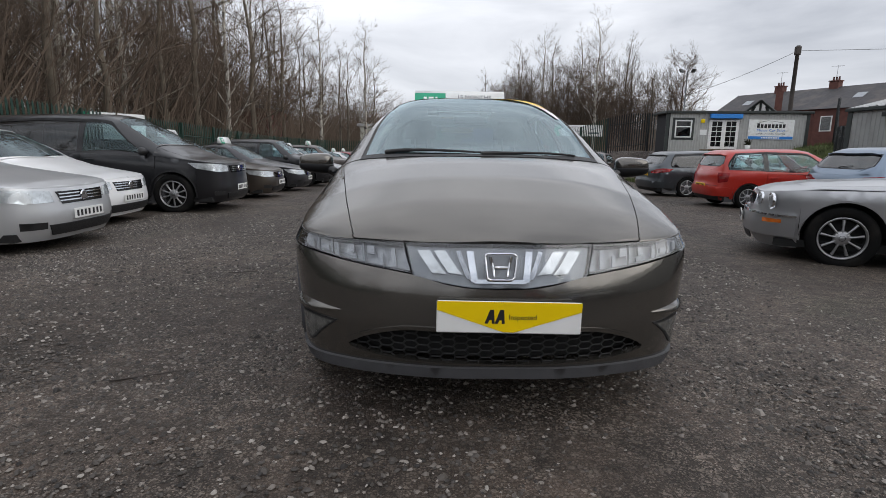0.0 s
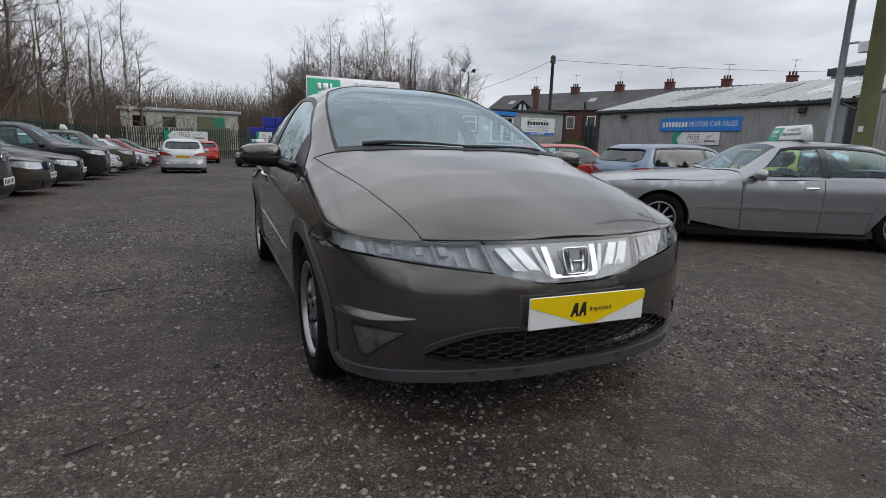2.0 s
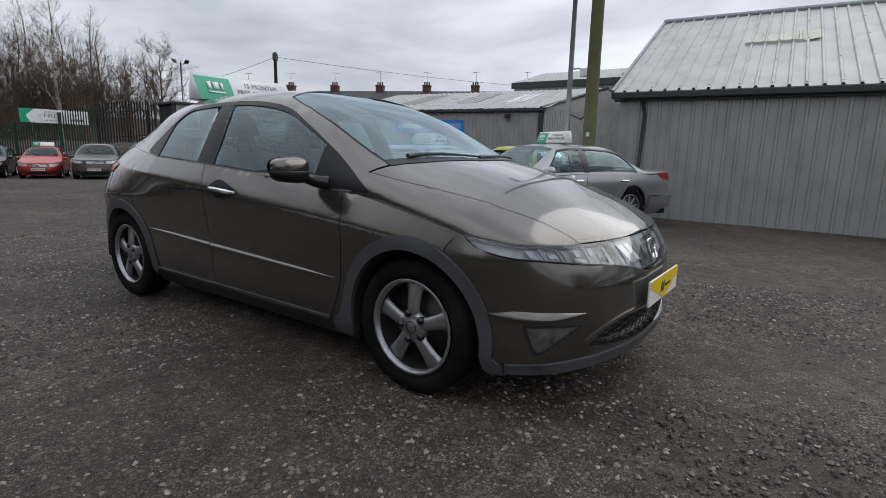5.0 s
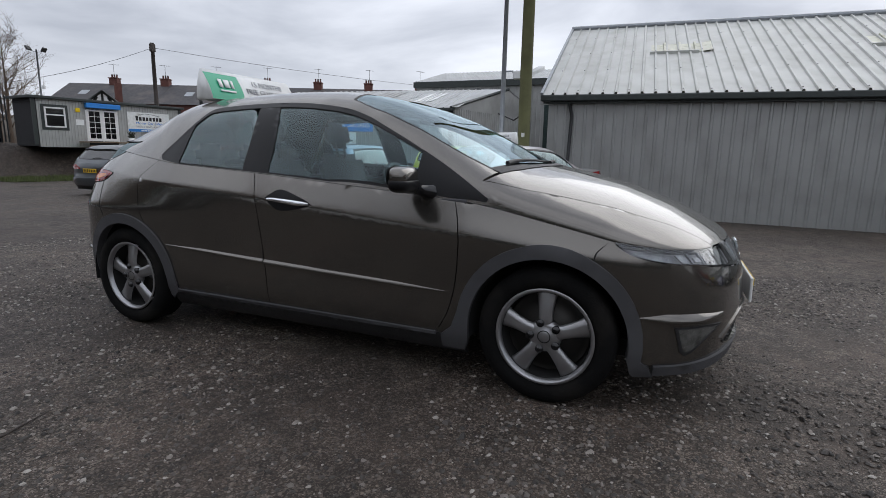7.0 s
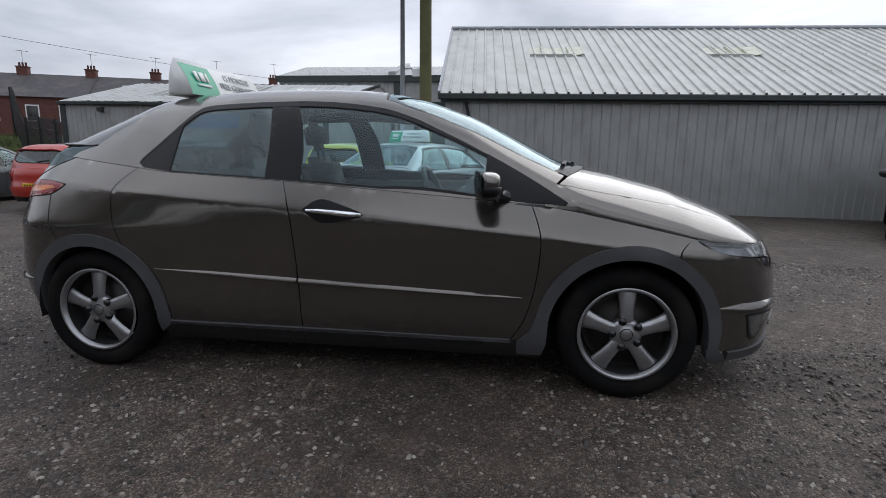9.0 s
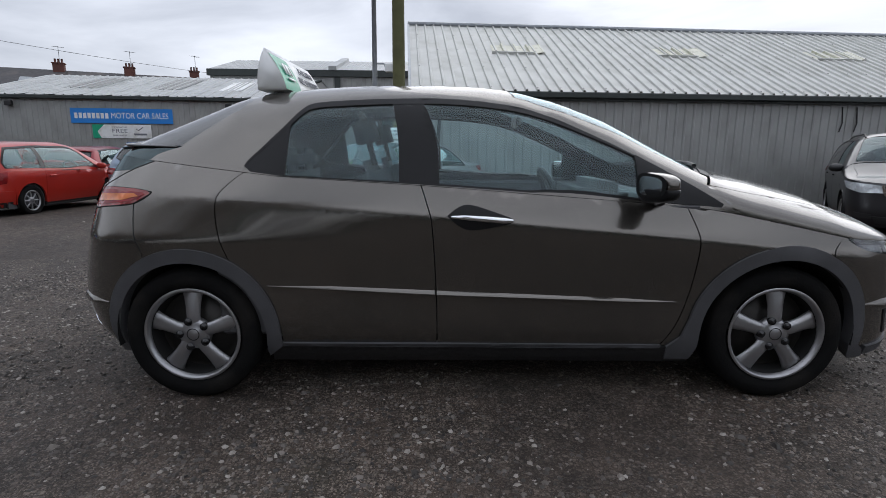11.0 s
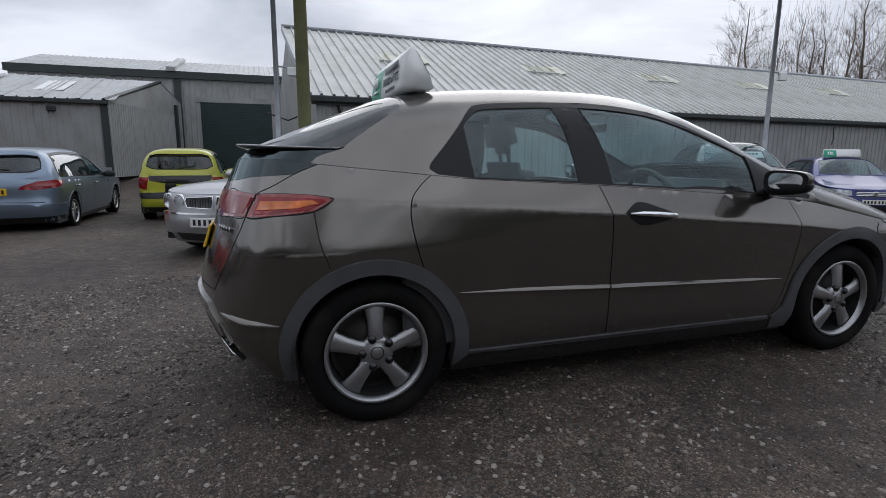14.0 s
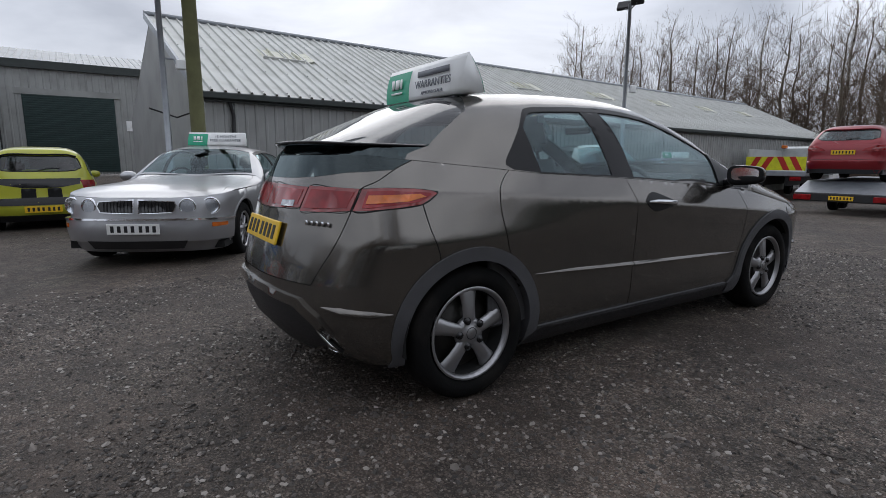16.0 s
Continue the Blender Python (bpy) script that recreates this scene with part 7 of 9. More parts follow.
    apron = [U(x, y) for x, y in rg_low] + [(y, 0.0) for y in np.linspace(tip_y, y_end, 12)] + [(y, pi9) for y in np.linspace(y_end, tip_y, 12)]
    panel(k, "lower_rear_glass", k.up, apron, M["dark_glass"], car, 0.05, -0.001, 0.006, label="dark glass under the spoiler")
    # spoiler across the rear glass
    bm = bmesh.new()
    prev = None
    for x, y in rg_low:
        c = k.up(*U(x, y))
        f = max(0.12, 1 - (abs(x) / 0.66) ** 3)
        row = [bm.verts.new(c + Vector((0, dy, dz))) for dy, dz in ((-0.030, 0.004), (0.0, 0.006 + 0.004 * f), (0.075 * f, 0.010 * f), (0.078 * f, 0.002 * f), (0.05 * f, -0.010 * f - 0.002), (0.0, -0.006))]
        if prev:
            for i in range(5):
                bm.faces.new((prev[i], prev[i + 1], row[i + 1], row[i]))
        prev = row
    bmesh.ops.recalc_face_normals(bm, faces=bm.faces)
    part("spoiler", bm, M["gloss_black"], car, "black spoiler across the rear glass")
    panel(k, "body_shell", k.up, shell, P, car, S, holes=[screen, hole(1), hole(-1)])
    panel(k, "windscreen", k.up, screen, M["screen_glass"], car, 0.08, -0.004, 0, label="windscreen with a slight blue reflection")
    panel(k, "screen_edge", k.up, screen, M["trim_black"], car, 0.08, -0.003, 0.01, holes=[[((y + 0.40) * 0.955 - 0.40, 0.45 * math.pi + (w - 0.45 * math.pi) * 0.955) for y, w in screen]])
    panel(k, "rear_glass", k.up, rear_gl, M["glass_dark"], car, 0.08, -0.003, 0.01, label="dark tinted rear glass")

    def side_glass(sg):
        inner = [(y * 0.985 + 0.003, 1.09 + (z - 1.09) * (0.90 if z > 1.09 else 0.94)) for y, z in dlo]
        h = [Uz(y, z, sg) for y, z in inner]
        panel(k, "window_frame", k.up, hole(sg), M["trim_black"], car, 0.06, 0.001, 0.02, holes=[h])
        slant = lambda pts, f: [(y + f * (z - 1.16), z) for y, z in pts]
        cut = lambda pts, f, y, keep: slant(clip(slant(pts, -f), 0, y, keep), f)
        for nm, q in (("front_window", clip(cut(inner, 0.21, 0.245, -1), 0, -0.69, 1)), ("rear_window", clip(cut(inner, 0.12, 0.384, 1), 0, 0.885, -1))):
            panel(k, nm, k.up, [Uz(y, z, sg) for y, z in q], M["glass"], car, 0.08, -0.004, 0)
        for nm, q in (("b_pillar", cut(cut(inner, 0.12, 0.394, -1), 0.21, 0.235, 1)), ("c_pillar_trim", clip(inner, 0, 0.875, 1)), ("a_pillar_trim", clip(dlo, 0, -0.672, -1))):
            if len(q) > 2:
                panel(k, nm, k.up, [Uz(y, z, sg) for y, z in q], M["trim_black"], car, 0.04, 0.004 if nm[0] == "a" else 0.0, 0.01)
        # mirror on its stalk
        pm = Vector((sg * 0.975, -0.68, 0.985))
        bm = bmesh.new()
        bmesh.ops.create_uvsphere(bm, u_segments=24, v_segments=14, radius=1)
        for v in bm.verts:
            x, y, z = (math.copysign(abs(c) ** 0.62, c) for c in v.co)
            o = 0.5 * (1 + sg * x)
            v.co = Vector((x * 0.108, (y * 0.082 if y < 0 else y * 0.034) * (1.0 - 0.25 * o), z * 0.066 * (1 - 0.30 * o) + 0.006 * o))
        q = part("mirror", bm, P, car, "bronze door mirror")
        q.matrix_basis = Matrix.Translation(pm) @ Matrix.Rotation(radians(-10 * sg), 4, "Z") @ Matrix.Diagonal((0.95, 0.95, 0.88, 1))
        bm = bmesh.new()
        bmesh.ops.create_uvsphere(bm, u_segments=24, v_segments=10, radius=1)
        for v in bm.verts:
            x, y, z = (math.copysign(abs(c) ** 0.62, c) for c in v.co)
            o = 0.5 * (1 + sg * x)
            v.co = Vector((x * 0.111, (y * 0.085 if y < 0 else y * 0.040) * (1.0 - 0.25 * o), (z * 0.070 if z < 0 else z * 0.01) * (1 - 0.30 * o) - 0.020 + 0.006 * o))
        part("mirror_base", bm, M["trim_black"], q, "black lower mirror housing")
        for nm, mt, f, yy in (("mirror_bezel", "trim_black", 1.0, 0.036), ("mirror_glass", "chrome", 0.76, 0.0385)):
            bm = bmesh.new()
            bmesh.ops.create_circle(bm, cap_ends=True, segments=28, radius=1)
            for v in bm.verts:
                x, z = (math.copysign(abs(c) ** 0.62, c) for c in v.co.xy)
                o = 0.5 * (1 + sg * x)
                v.co = Vector((x * 0.106 * f, yy - 0.010 * o, z * 0.064 * f * (1 - 0.30 * o) + 0.006 * o))
            part(nm, bm, M[mt], q, smooth=False)
        tube("mirror_stalk", [(sg * 0.80, -0.76, 0.915), (sg * 0.85, -0.73, 0.925), (sg * 0.90, -0.70, 0.945)], [0.035, 0.03, 0.026], M["gloss_black"], car)
    both(side_glass)
    # wipers and the black scuttle under the screen
    for a, b in (((-0.52, -1.03), (0.03, -1.105)), ((0.0, -1.125), (0.52, -1.05))):
        pts = [k.up(*U(a[0] + (b[0] - a[0]) * t, a[1] + (b[1] - a[1]) * t)) + Vector((0, -0.004, 0.007)) for t in np.linspace(0, 1, 8)]
        tube("wiper", pts, [0.012, 0.012, 0.01, 0.009, 0.008, 0.007, 0.006, 0.005], M["black_plastic"], car, 6)
    panel(k, "scuttle", k.up, [U(x, cowl + 0.004 + 0.13 * (abs(x) / 0.655) ** 2) for x in np.linspace(-0.655, 0.655, 13)] + [U(x, cowl + 0.045 + 0.135 * (abs(x) / 0.655) ** 2) for x in np.linspace(0.65, -0.65, 13)], M["black_plastic"], car, 0.05, 0.003, 0.008)
    # price card on the screen's top corner
    bm = bmesh.new()
    k.add(bm, k.up, [U(x, y) for x, y in ((0.13, -0.135), (0.485, -0.19), (0.555, -0.50), (0.53, -0.53), (0.38, -0.27))], 0.06, 0.001, 0)
    sc = part("screen_sticker", bm, M["plate_white"], car, "yellow and white corner sticker")
    bm = bmesh.new()
    k.add(bm, k.up, [U(x, y) for x, y in ((0.135, -0.137), (0.48, -0.193), (0.505, -0.31), (0.47, -0.33), (0.375, -0.26))], 0.06, 0.003, 0)
    part("sticker_colour", bm, M["plate_amber"], sc, "yellow part of the sticker")
    # -- tail --
    R, bx = k.rear, k.back_x
    L = k.length
    flip_b = lambda pts: [(L - a, z) for a, z in pts]
    mirror = lambda pts: [(-a, z) for a, z in pts[::-1]]
    edge_r = flip_b(seam[1:] + seam_low)
    glass_low = [(bx(x), z) for x, z in ((0.62, 1.030), (0.45, 1.012), (0.25, 1.002), (0.0, 0.998))]
    brow = glass_low + mirror(glass_low)[1:]
    panel(k, "tailgate", R, edge_r + mirror(edge_r) + brow[::-1], P, car, S)
    top_r = [(L - A(y), sh(y)) for y in (1.54, 1.60, 1.66, 1.72, 1.78)] + [(bx(x), sh(2.0)) for x in (0.6, 0.45, 0.3, 0.15)]
    low_gl = [edge_r[0]] + brow + [(-edge_r[0][0], edge_r[0][1])] + [(-a, z) for a, z in top_r] + top_r[::-1]
    panel(k, "lower_rear_glass", R, low_gl, M["dark_glass"], car, 0.05, 0.001, 0.012, label="upright tinted lower rear glass")

    def rear_lamps(sg):
        for x0, x1, x2, x3, lb in ((0.728, 0.41, 0.39, 0.70, "red tail lamp lens"), (0.402, 0.0, 0.0, 0.382, "red inner tail lamp lens")):
            q = [(sg * bx(x), z) for x, z in ((x0, 0.964), (0.5 * (x0 + x1), 0.968), (x1, 0.970), (x2, 0.860), (0.5 * (x2 + x3), 0.865), (x3, 0.875))]
            panel(k, "tail_lamp", R, q, M["lamp_rose"], car, 0.05, 0.003, 0.006, label=lb)
            seam_line("lamp_edge", R, q + q[:1], car, 0.004)
            core = [(sum(a for a, z in q) / 6 + (a - sum(c for c, z in q) / 6) * 0.86, 0.917 + (z - 0.917) * 0.74) for a, z in q]
            panel(k, "lamp_core", R, core, M["lamp_red"], car, 0.05, 0.0045, 0.003, label="deep red inner lens")
        q = [(sg * bx(x), z) for x, z in ((0.33, 0.904), (0.20, 0.899), (0.20, 0.872), (0.33, 0.876))]
        panel(k, "reversing_lens", R, q, M["lamp_silver"], car, 0.05, 0.0065, 0.003, label="clear ribbed reversing lens")
        lam = flip_b(lamp_low[1:])
        q = lam + flip_b(seam_low[1:]) + [(bx(x), z) for x, z in ((0.575, 0.455), (0.605, 0.34), (0.62, 0.24))] + flip_b([(A(1.80), 0.205), (A(1.68), 0.215)]) + [(L - A(y), z) for y, z in arc(ay, az, 0.348, -6, 56, 8)] + flip_b([(A(1.501), 0.61), (A(1.503), 0.69), (A(1.538), 0.79)])
        panel(k, "rear_corner", R, [(sg * a, z) for a, z in q], P, car, S)
        ridge(k, "bumper_moulding", R, [(sg * (L - A(1.71)), 0.450, 0.456, 0.002), (sg * (L - A(1.79)), 0.446, 0.472, 0.014), (sg * bx(0.69), 0.452, 0.482, 0.016), (sg * bx(0.60), 0.468, 0.476, 0.002)], P, car)
        rim = [(0.578, 0.362), (0.600, 0.335), (0.630, 0.300), (0.658, 0.268), (0.640, 0.262), (0.600, 0.275)]
        tube("exhaust_trim", [R(sg * bx(x), z) + Vector((0, 0.020, 0)) for x, z in rim], [0.004, 0.006, 0.007, 0.006, 0.005, 0.003], M["chrome"], car, 6, "thin angular chrome exhaust trim")
        panel(k, "exhaust_outlet", R, [(sg * bx(x), z) for x, z in rim[1:]], M["under_and_shade"], car, 0.03, 0.010, 0.01, label="black exhaust outlet")
    both(rear_lamps)
    rb = [(bx(x), z) for x, z in ((0.545, 0.556), (0, 0.552))]
    mid_b = [(bx(x), z) for x, z in ((0.0, 0.49), (0.2, 0.488), (0.45, 0.470), (0.572, 0.40), (0.604, 0.34))]
    wide = rb[:1] + [(bx(0.572), 0.46)] + mid_b[::-1]
    panel(k, "rear_bumper", R, wide[::-1] + [(-a, z) for a, z in wide] + [rb[1]], P, car, S, 0.0)
    low_b = mid_b + [(bx(x), z) for x, z in ((0.62, 0.30), (0.4, 0.215), (0.0, 0.20))]
    panel(k, "bumper_insert", R, low_b + [(-a, z) for a, z in low_b[::-1]][1:-1], M["black_plastic"], car, S, 0.002, label="black lower bumper insert")
    lip = [(bx(x), z) for x, z in ((0.64, 0.345), (0.58, 0.425), (0.48, 0.492), (0.2, 0.512), (0, 0.514))]
    lip2 = [(bx(x), z) for x, z in ((0.0, 0.477), (0.2, 0.475), (0.44, 0.456), (0.54, 0.393), (0.60, 0.32))]
    panel(k, "bumper_lip", R, lip + [(-a, z) for a, z in lip[::-1][1:]] + [(-a, z) for a, z in lip2[::-1]] + lip2[1:], P, car, 0.05, 0.014, 0.02)
    pr = R(0, 0.75)
    plate = box("rear_plate", (-0.26, -0.004, -0.056), (0.26, 0.008, 0.056), M["plate_yellow"], car, 0.004, "yellow rear plate with dark bars", m=Matrix.Translation(pr + Vector((0, -0.001, 0.0))) @ Matrix.Rotation(radians(18), 4, "X"))
    for x in (-0.20, -0.135, -0.07, -0.005, 0.075, 0.14, 0.205):
        box("plate_bar", (x - 0.018, 0.008, -0.034), (x + 0.018, 0.0105, 0.034), M["ink"], plate, 0.004, m=Matrix.Translation(pr + Vector((0, -0.001, 0.0))) @ Matrix.Rotation(radians(18), 4, "X"))
    bm = bmesh.new()
    for x in (-0.60, -0.565, -0.53, -0.495, -0.46):
        p = R(bx(x), 0.815)
        add_box(bm, (-0.014, 0, -0.010), (0.014, 0.006, 0.010), 0.002, Matrix.Translation(p + Vector((0, 0.002, 0))))
    part("model_badge", bm, M["chrome"], car, "row of small chrome badge bars")
    # -- inside --
    bm = bmesh.new()
    add_box(bm, (-0.60, -1.8, 0.19), (0.60, 1.75, 0.27))
    add_box(bm, (-0.55, 1.0, 0.27), (0.55, 1.6, 0.80), 0.05)
    part("cabin_floor", bm, M["under_and_shade"], car, smooth=False)
    for sg in (-1, 1):
        box("door_card", (sg * 0.80 - 0.02, -0.95, 0.30), (sg * 0.80 + 0.02, 1.2, 0.90), M["dash"], car, 0.015)
        seat(car, sg * 0.37, 0.12, 0.42, M["fabric"])
    bm = bmesh.new()
    add_box(bm, (-0.62, 0.62, 0.42), (0.62, 1.05, 0.62), 0.06, seg=2)
    add_box(bm, (-0.62, 0.98, 0.52), (0.62, 1.12, 1.0), 0.06, seg=2)
    for x in (-0.38, 0.0, 0.38):
        add_box(bm, (x - 0.12, 1.02, 1.0), (x + 0.12, 1.11, 1.14), 0.04, seg=2)
    part("rear_bench", bm, M["fabric"], car)
    bm = bmesh.new()
    add_box(bm, (-0.78, -1.05, 0.60), (0.78, -0.55, 0.90), 0.08, seg=2)
    add_box(bm, (-0.70, -0.68, 0.86), (-0.05, -0.52, 0.98), 0.05, seg=2)
    add_box(bm, (-0.14, -0.6, 0.3), (0.14, 0.25, 0.62), 0.05)
    part("dashboard", bm, M["dash"], car)
    bm = bmesh.new()
    ring = [(0.185 * math.cos(a), 0, 0.185 * math.sin(a)) for a in np.linspace(0, math.tau, 25)]
    add_tube(bm, ring, 0.016, 8, False)
    add_box(bm, (-0.18, -0.02, -0.03), (0.18, 0.01, 0.03), 0.02)
    add_box(bm, (-0.03, -0.02, -0.17), (0.03, 0.01, 0.0), 0.01)
    part("steering_wheel", bm, M["black_plastic"], car).matrix_basis = Matrix.Translation((-0.37, -0.40, 0.86)) @ Matrix.Rotation(radians(-26), 4, "X")
    box("rear_view_mirror", (-0.12, -0.25, 1.25), (0.12, -0.22, 1.31), M["black_plastic"], car, 0.02)
    return car


hero = civic(pose(-0.015, -0.012, -0.0073, -0.587, 0, -1.26))
topper(pose(-0.02, 1.04, 1.402, -3, 0, -1.3))

# ---- the other cars in the yard ----
KINDS = {
    # cowl y, screen top y, roof end y, glass foot y, boot height (or None), bonnet height, all in parts of half length and of height
    "hatch": (-0.44, -0.10, 0.72, 0.95, None, 0.50),
    "estate": (-0.42, -0.08, 0.80, 0.96, None, 0.50),
    "saloon": (-0.36, -0.02, 0.40, 0.68, 0.66, 0.50),
    "mpv": (-0.55, -0.20, 0.80, 0.96, None, 0.52),
    "suv": (-0.45, -0.16, 0.80, 0.96, None, 0.56),
    "city": (-0.60, -0.22, 0.84, 0.97, None, 0.53),
    "classic": (-0.31, -0.07, 0.47, 0.66, 0.68, 0.57),
}
CATEGORY = {"city": "hatchback_car", "hatch": "hatchback_car", "estate": "estate_car", "saloon": "saloon_car", "mpv": "people_carrier", "suv": "off_roader", "classic": "saloon_car"}
PLACED = []


PLATE_BAR = bpy.data.meshes.new("plate_bar")
PLATE_BAR.from_pydata([(-0.017, -0.033, 0.002), (0.017, -0.033, 0.002), (0.017, 0.033, 0.002), (-0.017, 0.033, 0.002), (-0.017, -0.033, 0), (0.017, -0.033, 0), (0.017, 0.033, 0), (-0.017, 0.033, 0)], [], [(0, 1, 2, 3), (4, 5, 1, 0), (5, 6, 2, 1), (6, 7, 3, 2), (7, 4, 0, 3)])
PLATE_BAR.materials.append(M["ink"])


def plate(parent, m, mat, bars=7):
    p = part("number_plate", (lambda b: (add_box(b, (-0.26, -0.055, -0.008), (0.26, 0.055, 0), 0.003), b)[1])(bmesh.new()), M[mat], parent, smooth=False)
    p.matrix_basis = m
    for i in range(bars):
        x = -0.205 + 0.40 * i / (bars - 1) + (0.0 if i < 4 else 0.012)
        bar = new("plate_bar", PLATE_BAR)
        bar.parent, bar.matrix_basis = p, Matrix.Translation((x, 0, 0))
    return p


def car(kind, at, turn, size, colour, label, step=0.10, tall=0.0, spokes=5, sign=None, dark=False, wheel_r=0.315, face="plain", tail_up=False, black_tail=False, sill=0.0, rails=False, card=False, group="cars for sale"):
    """One parked car: size is (length, width, height); turn in degrees, 0 faces -y."""
    L, W, H = size[0] / 2, size[1] / 2, size[2]
    cy, ty, ry, fy, boot, bz = KINDS[kind]
    cy, ty, ry, fy = cy * L, ty * L, ry * L, fy * L
    z0 = 0.17 + tall
    nose_z, belt = bz * H, (0.60 if kind != "classic" else 0.645) * H
    boot_z = boot * H if boot else 0.63 * H
    outline = [(0, -L), (0.30 * W, -L), (0.62 * W, -L + 0.05), (0.86 * W, -L + 0.17), (0.985 * W, -L + 0.42), (W, -0.55 * L), (W, 0), (W, 0.6 * L), (0.985 * W, L - 0.36), (0.90 * W, L - 0.13), (0.66 * W, L - 0.04), (0.3 * W, L), (0, L)]
    if kind == "classic":
        outline = [(0, -L), (0.35 * W, -L + 0.01), (0.66 * W, -L + 0.07), (0.86 * W, -L + 0.20), (0.965 * W, -L + 0.46), (W, -0.5 * L), (W, 0), (0.99 * W, 0.6 * L), (0.96 * W, L - 0.36), (0.88 * W, L - 0.12), (0.66 * W, L - 0.03), (0.3 * W, L), (0, L)]
    tail_in = 0.10 if boot else 0.06
    y_t = L - tail_in - 0.05
    fy = min(fy, y_t - (0.05 if not boot else 0.30))
    if kind == "classic":
        roof_end = [(ry - 0.15, 0.985 * H), (ry, 0.958 * H)]
    else:
        roof_end = [(ry - 0.15, 0.975 * H), (ry, 0.95 * H)]
    tail_end = [(y_t - 0.06, boot_z + 0.028), (y_t, boot_z + 0.004), (L, boot_z)] if boot else [(y_t, belt + 0.034), (L, belt + 0.03)]
    s = Skin(outline,
             front=[(z0, 0.10), (z0 + 0.10, 0.03), (0.40 + tall, 0.0), (0.50 + tall, 0.02), (nose_z - 0.04, 0.06), (nose_z + 0.05, 0.14)],
             side=[(0.15, 0.10), (0.25, 0.05), (0.45, 0.02), (0.75, 0.002), (0.80, 0.0), (0.83, 0.006), (0.95, 0.04), (1.2, 0.12)],
             rear=[(z0, 0.16), (z0 + 0.12, 0.05), (0.42 + tall, 0.0), (0.52 + tall, 0.01), (0.58 + tall, 0.05), (boot_z - 0.1, tail_in), (boot_z, tail_in + 0.05), (boot_z + 0.3, tail_in + 0.2)],
             shoulder=[(-L, nose_z - 0.02), (-0.75 * L, nose_z + 0.05), (cy, belt - 0.04), (0, belt), (fy, belt + (0.02 if not boot else 0.0)), (L, boot_z if boot else belt + 0.04)],
             centre=[(-L, nose_z - 0.015), (-L + 0.12, nose_z - 0.012), (-L + 0.26, nose_z + 0.045), (-0.75 * L, nose_z + 0.10), (cy, 0.69 * H if kind not in ("classic",) else 0.70 * H), (cy * 0.55 + ty * 0.45, 0.84 * H), (ty - 0.06, 0.965 * H), (ty + 0.25, H), (ry * 0.5 + ty * 0.5, H), *roof_end, (fy, 0.68 * H if not boot else boot_z + 0.055), *tail_end],
             power=[(-L, 2.6), (cy - 0.1, 3.0), (cy + 0.1, 2.8), (ty, 4.0), (ry, 4.6), (fy, 5.2), (L, 5.5)] if not boot else [(-L, 2.6), (cy - 0.1, 3.0), (cy + 0.1, 2.8), (ty, 4.0), (ry, 3.8), (fy, 3.4), (L, 4.0)],
             lean=((-9, 0), (cy, 0), (ty, 0.20), (ry, 0.20), (fy, 0.10 if not boot else 0.0), (9, 0.0)),
             crease=((-9, 0.56 * H), (0, 0.545 * H), (9, 0.57 * H)),
             hood=((-9, 0.85), (cy - 0.3, 0.6), (cy + 0.15, 0), (9, 0)))
    gz = ground_z(at[0], at[1]) + (at[2] if len(at) > 2 else 0)
    t = thing(CATEGORY[kind], pose(at[0], at[1], gz, 0, 0, turn), label, "car", group)
    P = colour
    wb = 0.605 * L if kind != "classic" else 0.585 * L
    yf, yr = (-wb * 1.02, wb * 0.96) if kind != "classic" else (-0.657 * L, 0.53 * L)
    R, az = wheel_r + 0.055, wheel_r
    A = s.at_y
    sh = lambda y: float(np.interp(y, *s.sh)) - 0.002
    yd0, yd1, yd2 = cy + 0.12, cy + 0.12 + 0.50 * (yr - R * 0.4 - cy), yr - 0.02
    three = size[0] < 3.75
    if three:
        yd1 = yr - R - 0.02
    g = 0.004
    for sg in (-1, 1):
        lo = lambda pts: [(sg * A(y), z) for y, z in pts]
        d0 = [(max(yd0 + 0.02, yf + R + 0.03), z0 + 0.05), (yd0, belt * 0.6), (yd0 - 0.02, sh(yd0))]
        d1 = [(yd1, z0 + 0.05), (yd1, sh(yd1))]
        d2 = [(yr - R - 0.03, z0 + 0.05)] + arc(yr, az, R + 0.03, 172, 110, 5) + [(yd2, belt * 0.85), (yd2 - 0.04, sh(yd2))]
        panel(s, "front_door", s.low, lo([(y + g, z) for y, z in d0] + [(y - g, z) for y, z in d1[::-1]]), P, t, step)
        if not three:
            panel(s, "rear_door", s.low, lo([(y + g, z) for y, z in d1] + [(y - g, z) for y, z in d2[::-1]]), P, t, step)
        wing = [(y - g, z) for y, z in d0[::-1]] + arc(yf, az, R, 0, 180, 14) + [(yf - R - 0.01, nose_z - 0.12), (yf - R - 0.02, sh(yf - R))]
        panel(s, "front_wing", s.low, lo(wing), P, t, step)
        q0 = [(y + g, z) for y, z in (d2 if not three else d1)]
        quarter = [p for p in q0] + [(fy * 0.5 + L * 0.5 - 0.16, sh(fy)), (yr + R + 0.02, 0.55 + tall)] + arc(yr, az, R, 0, 168 if three else 105, 12)
        panel(s, "rear_quarter", s.low, lo(quarter), P, t, step)
        panel(s, "sill", s.low, lo([(yf + R, z0 - 0.03), (yr - R, z0 - 0.03), (yr - R, z0 + 0.046), (yf + R, z0 + 0.046)]), M["black_plastic"] if not sill else P, t, 0.2)
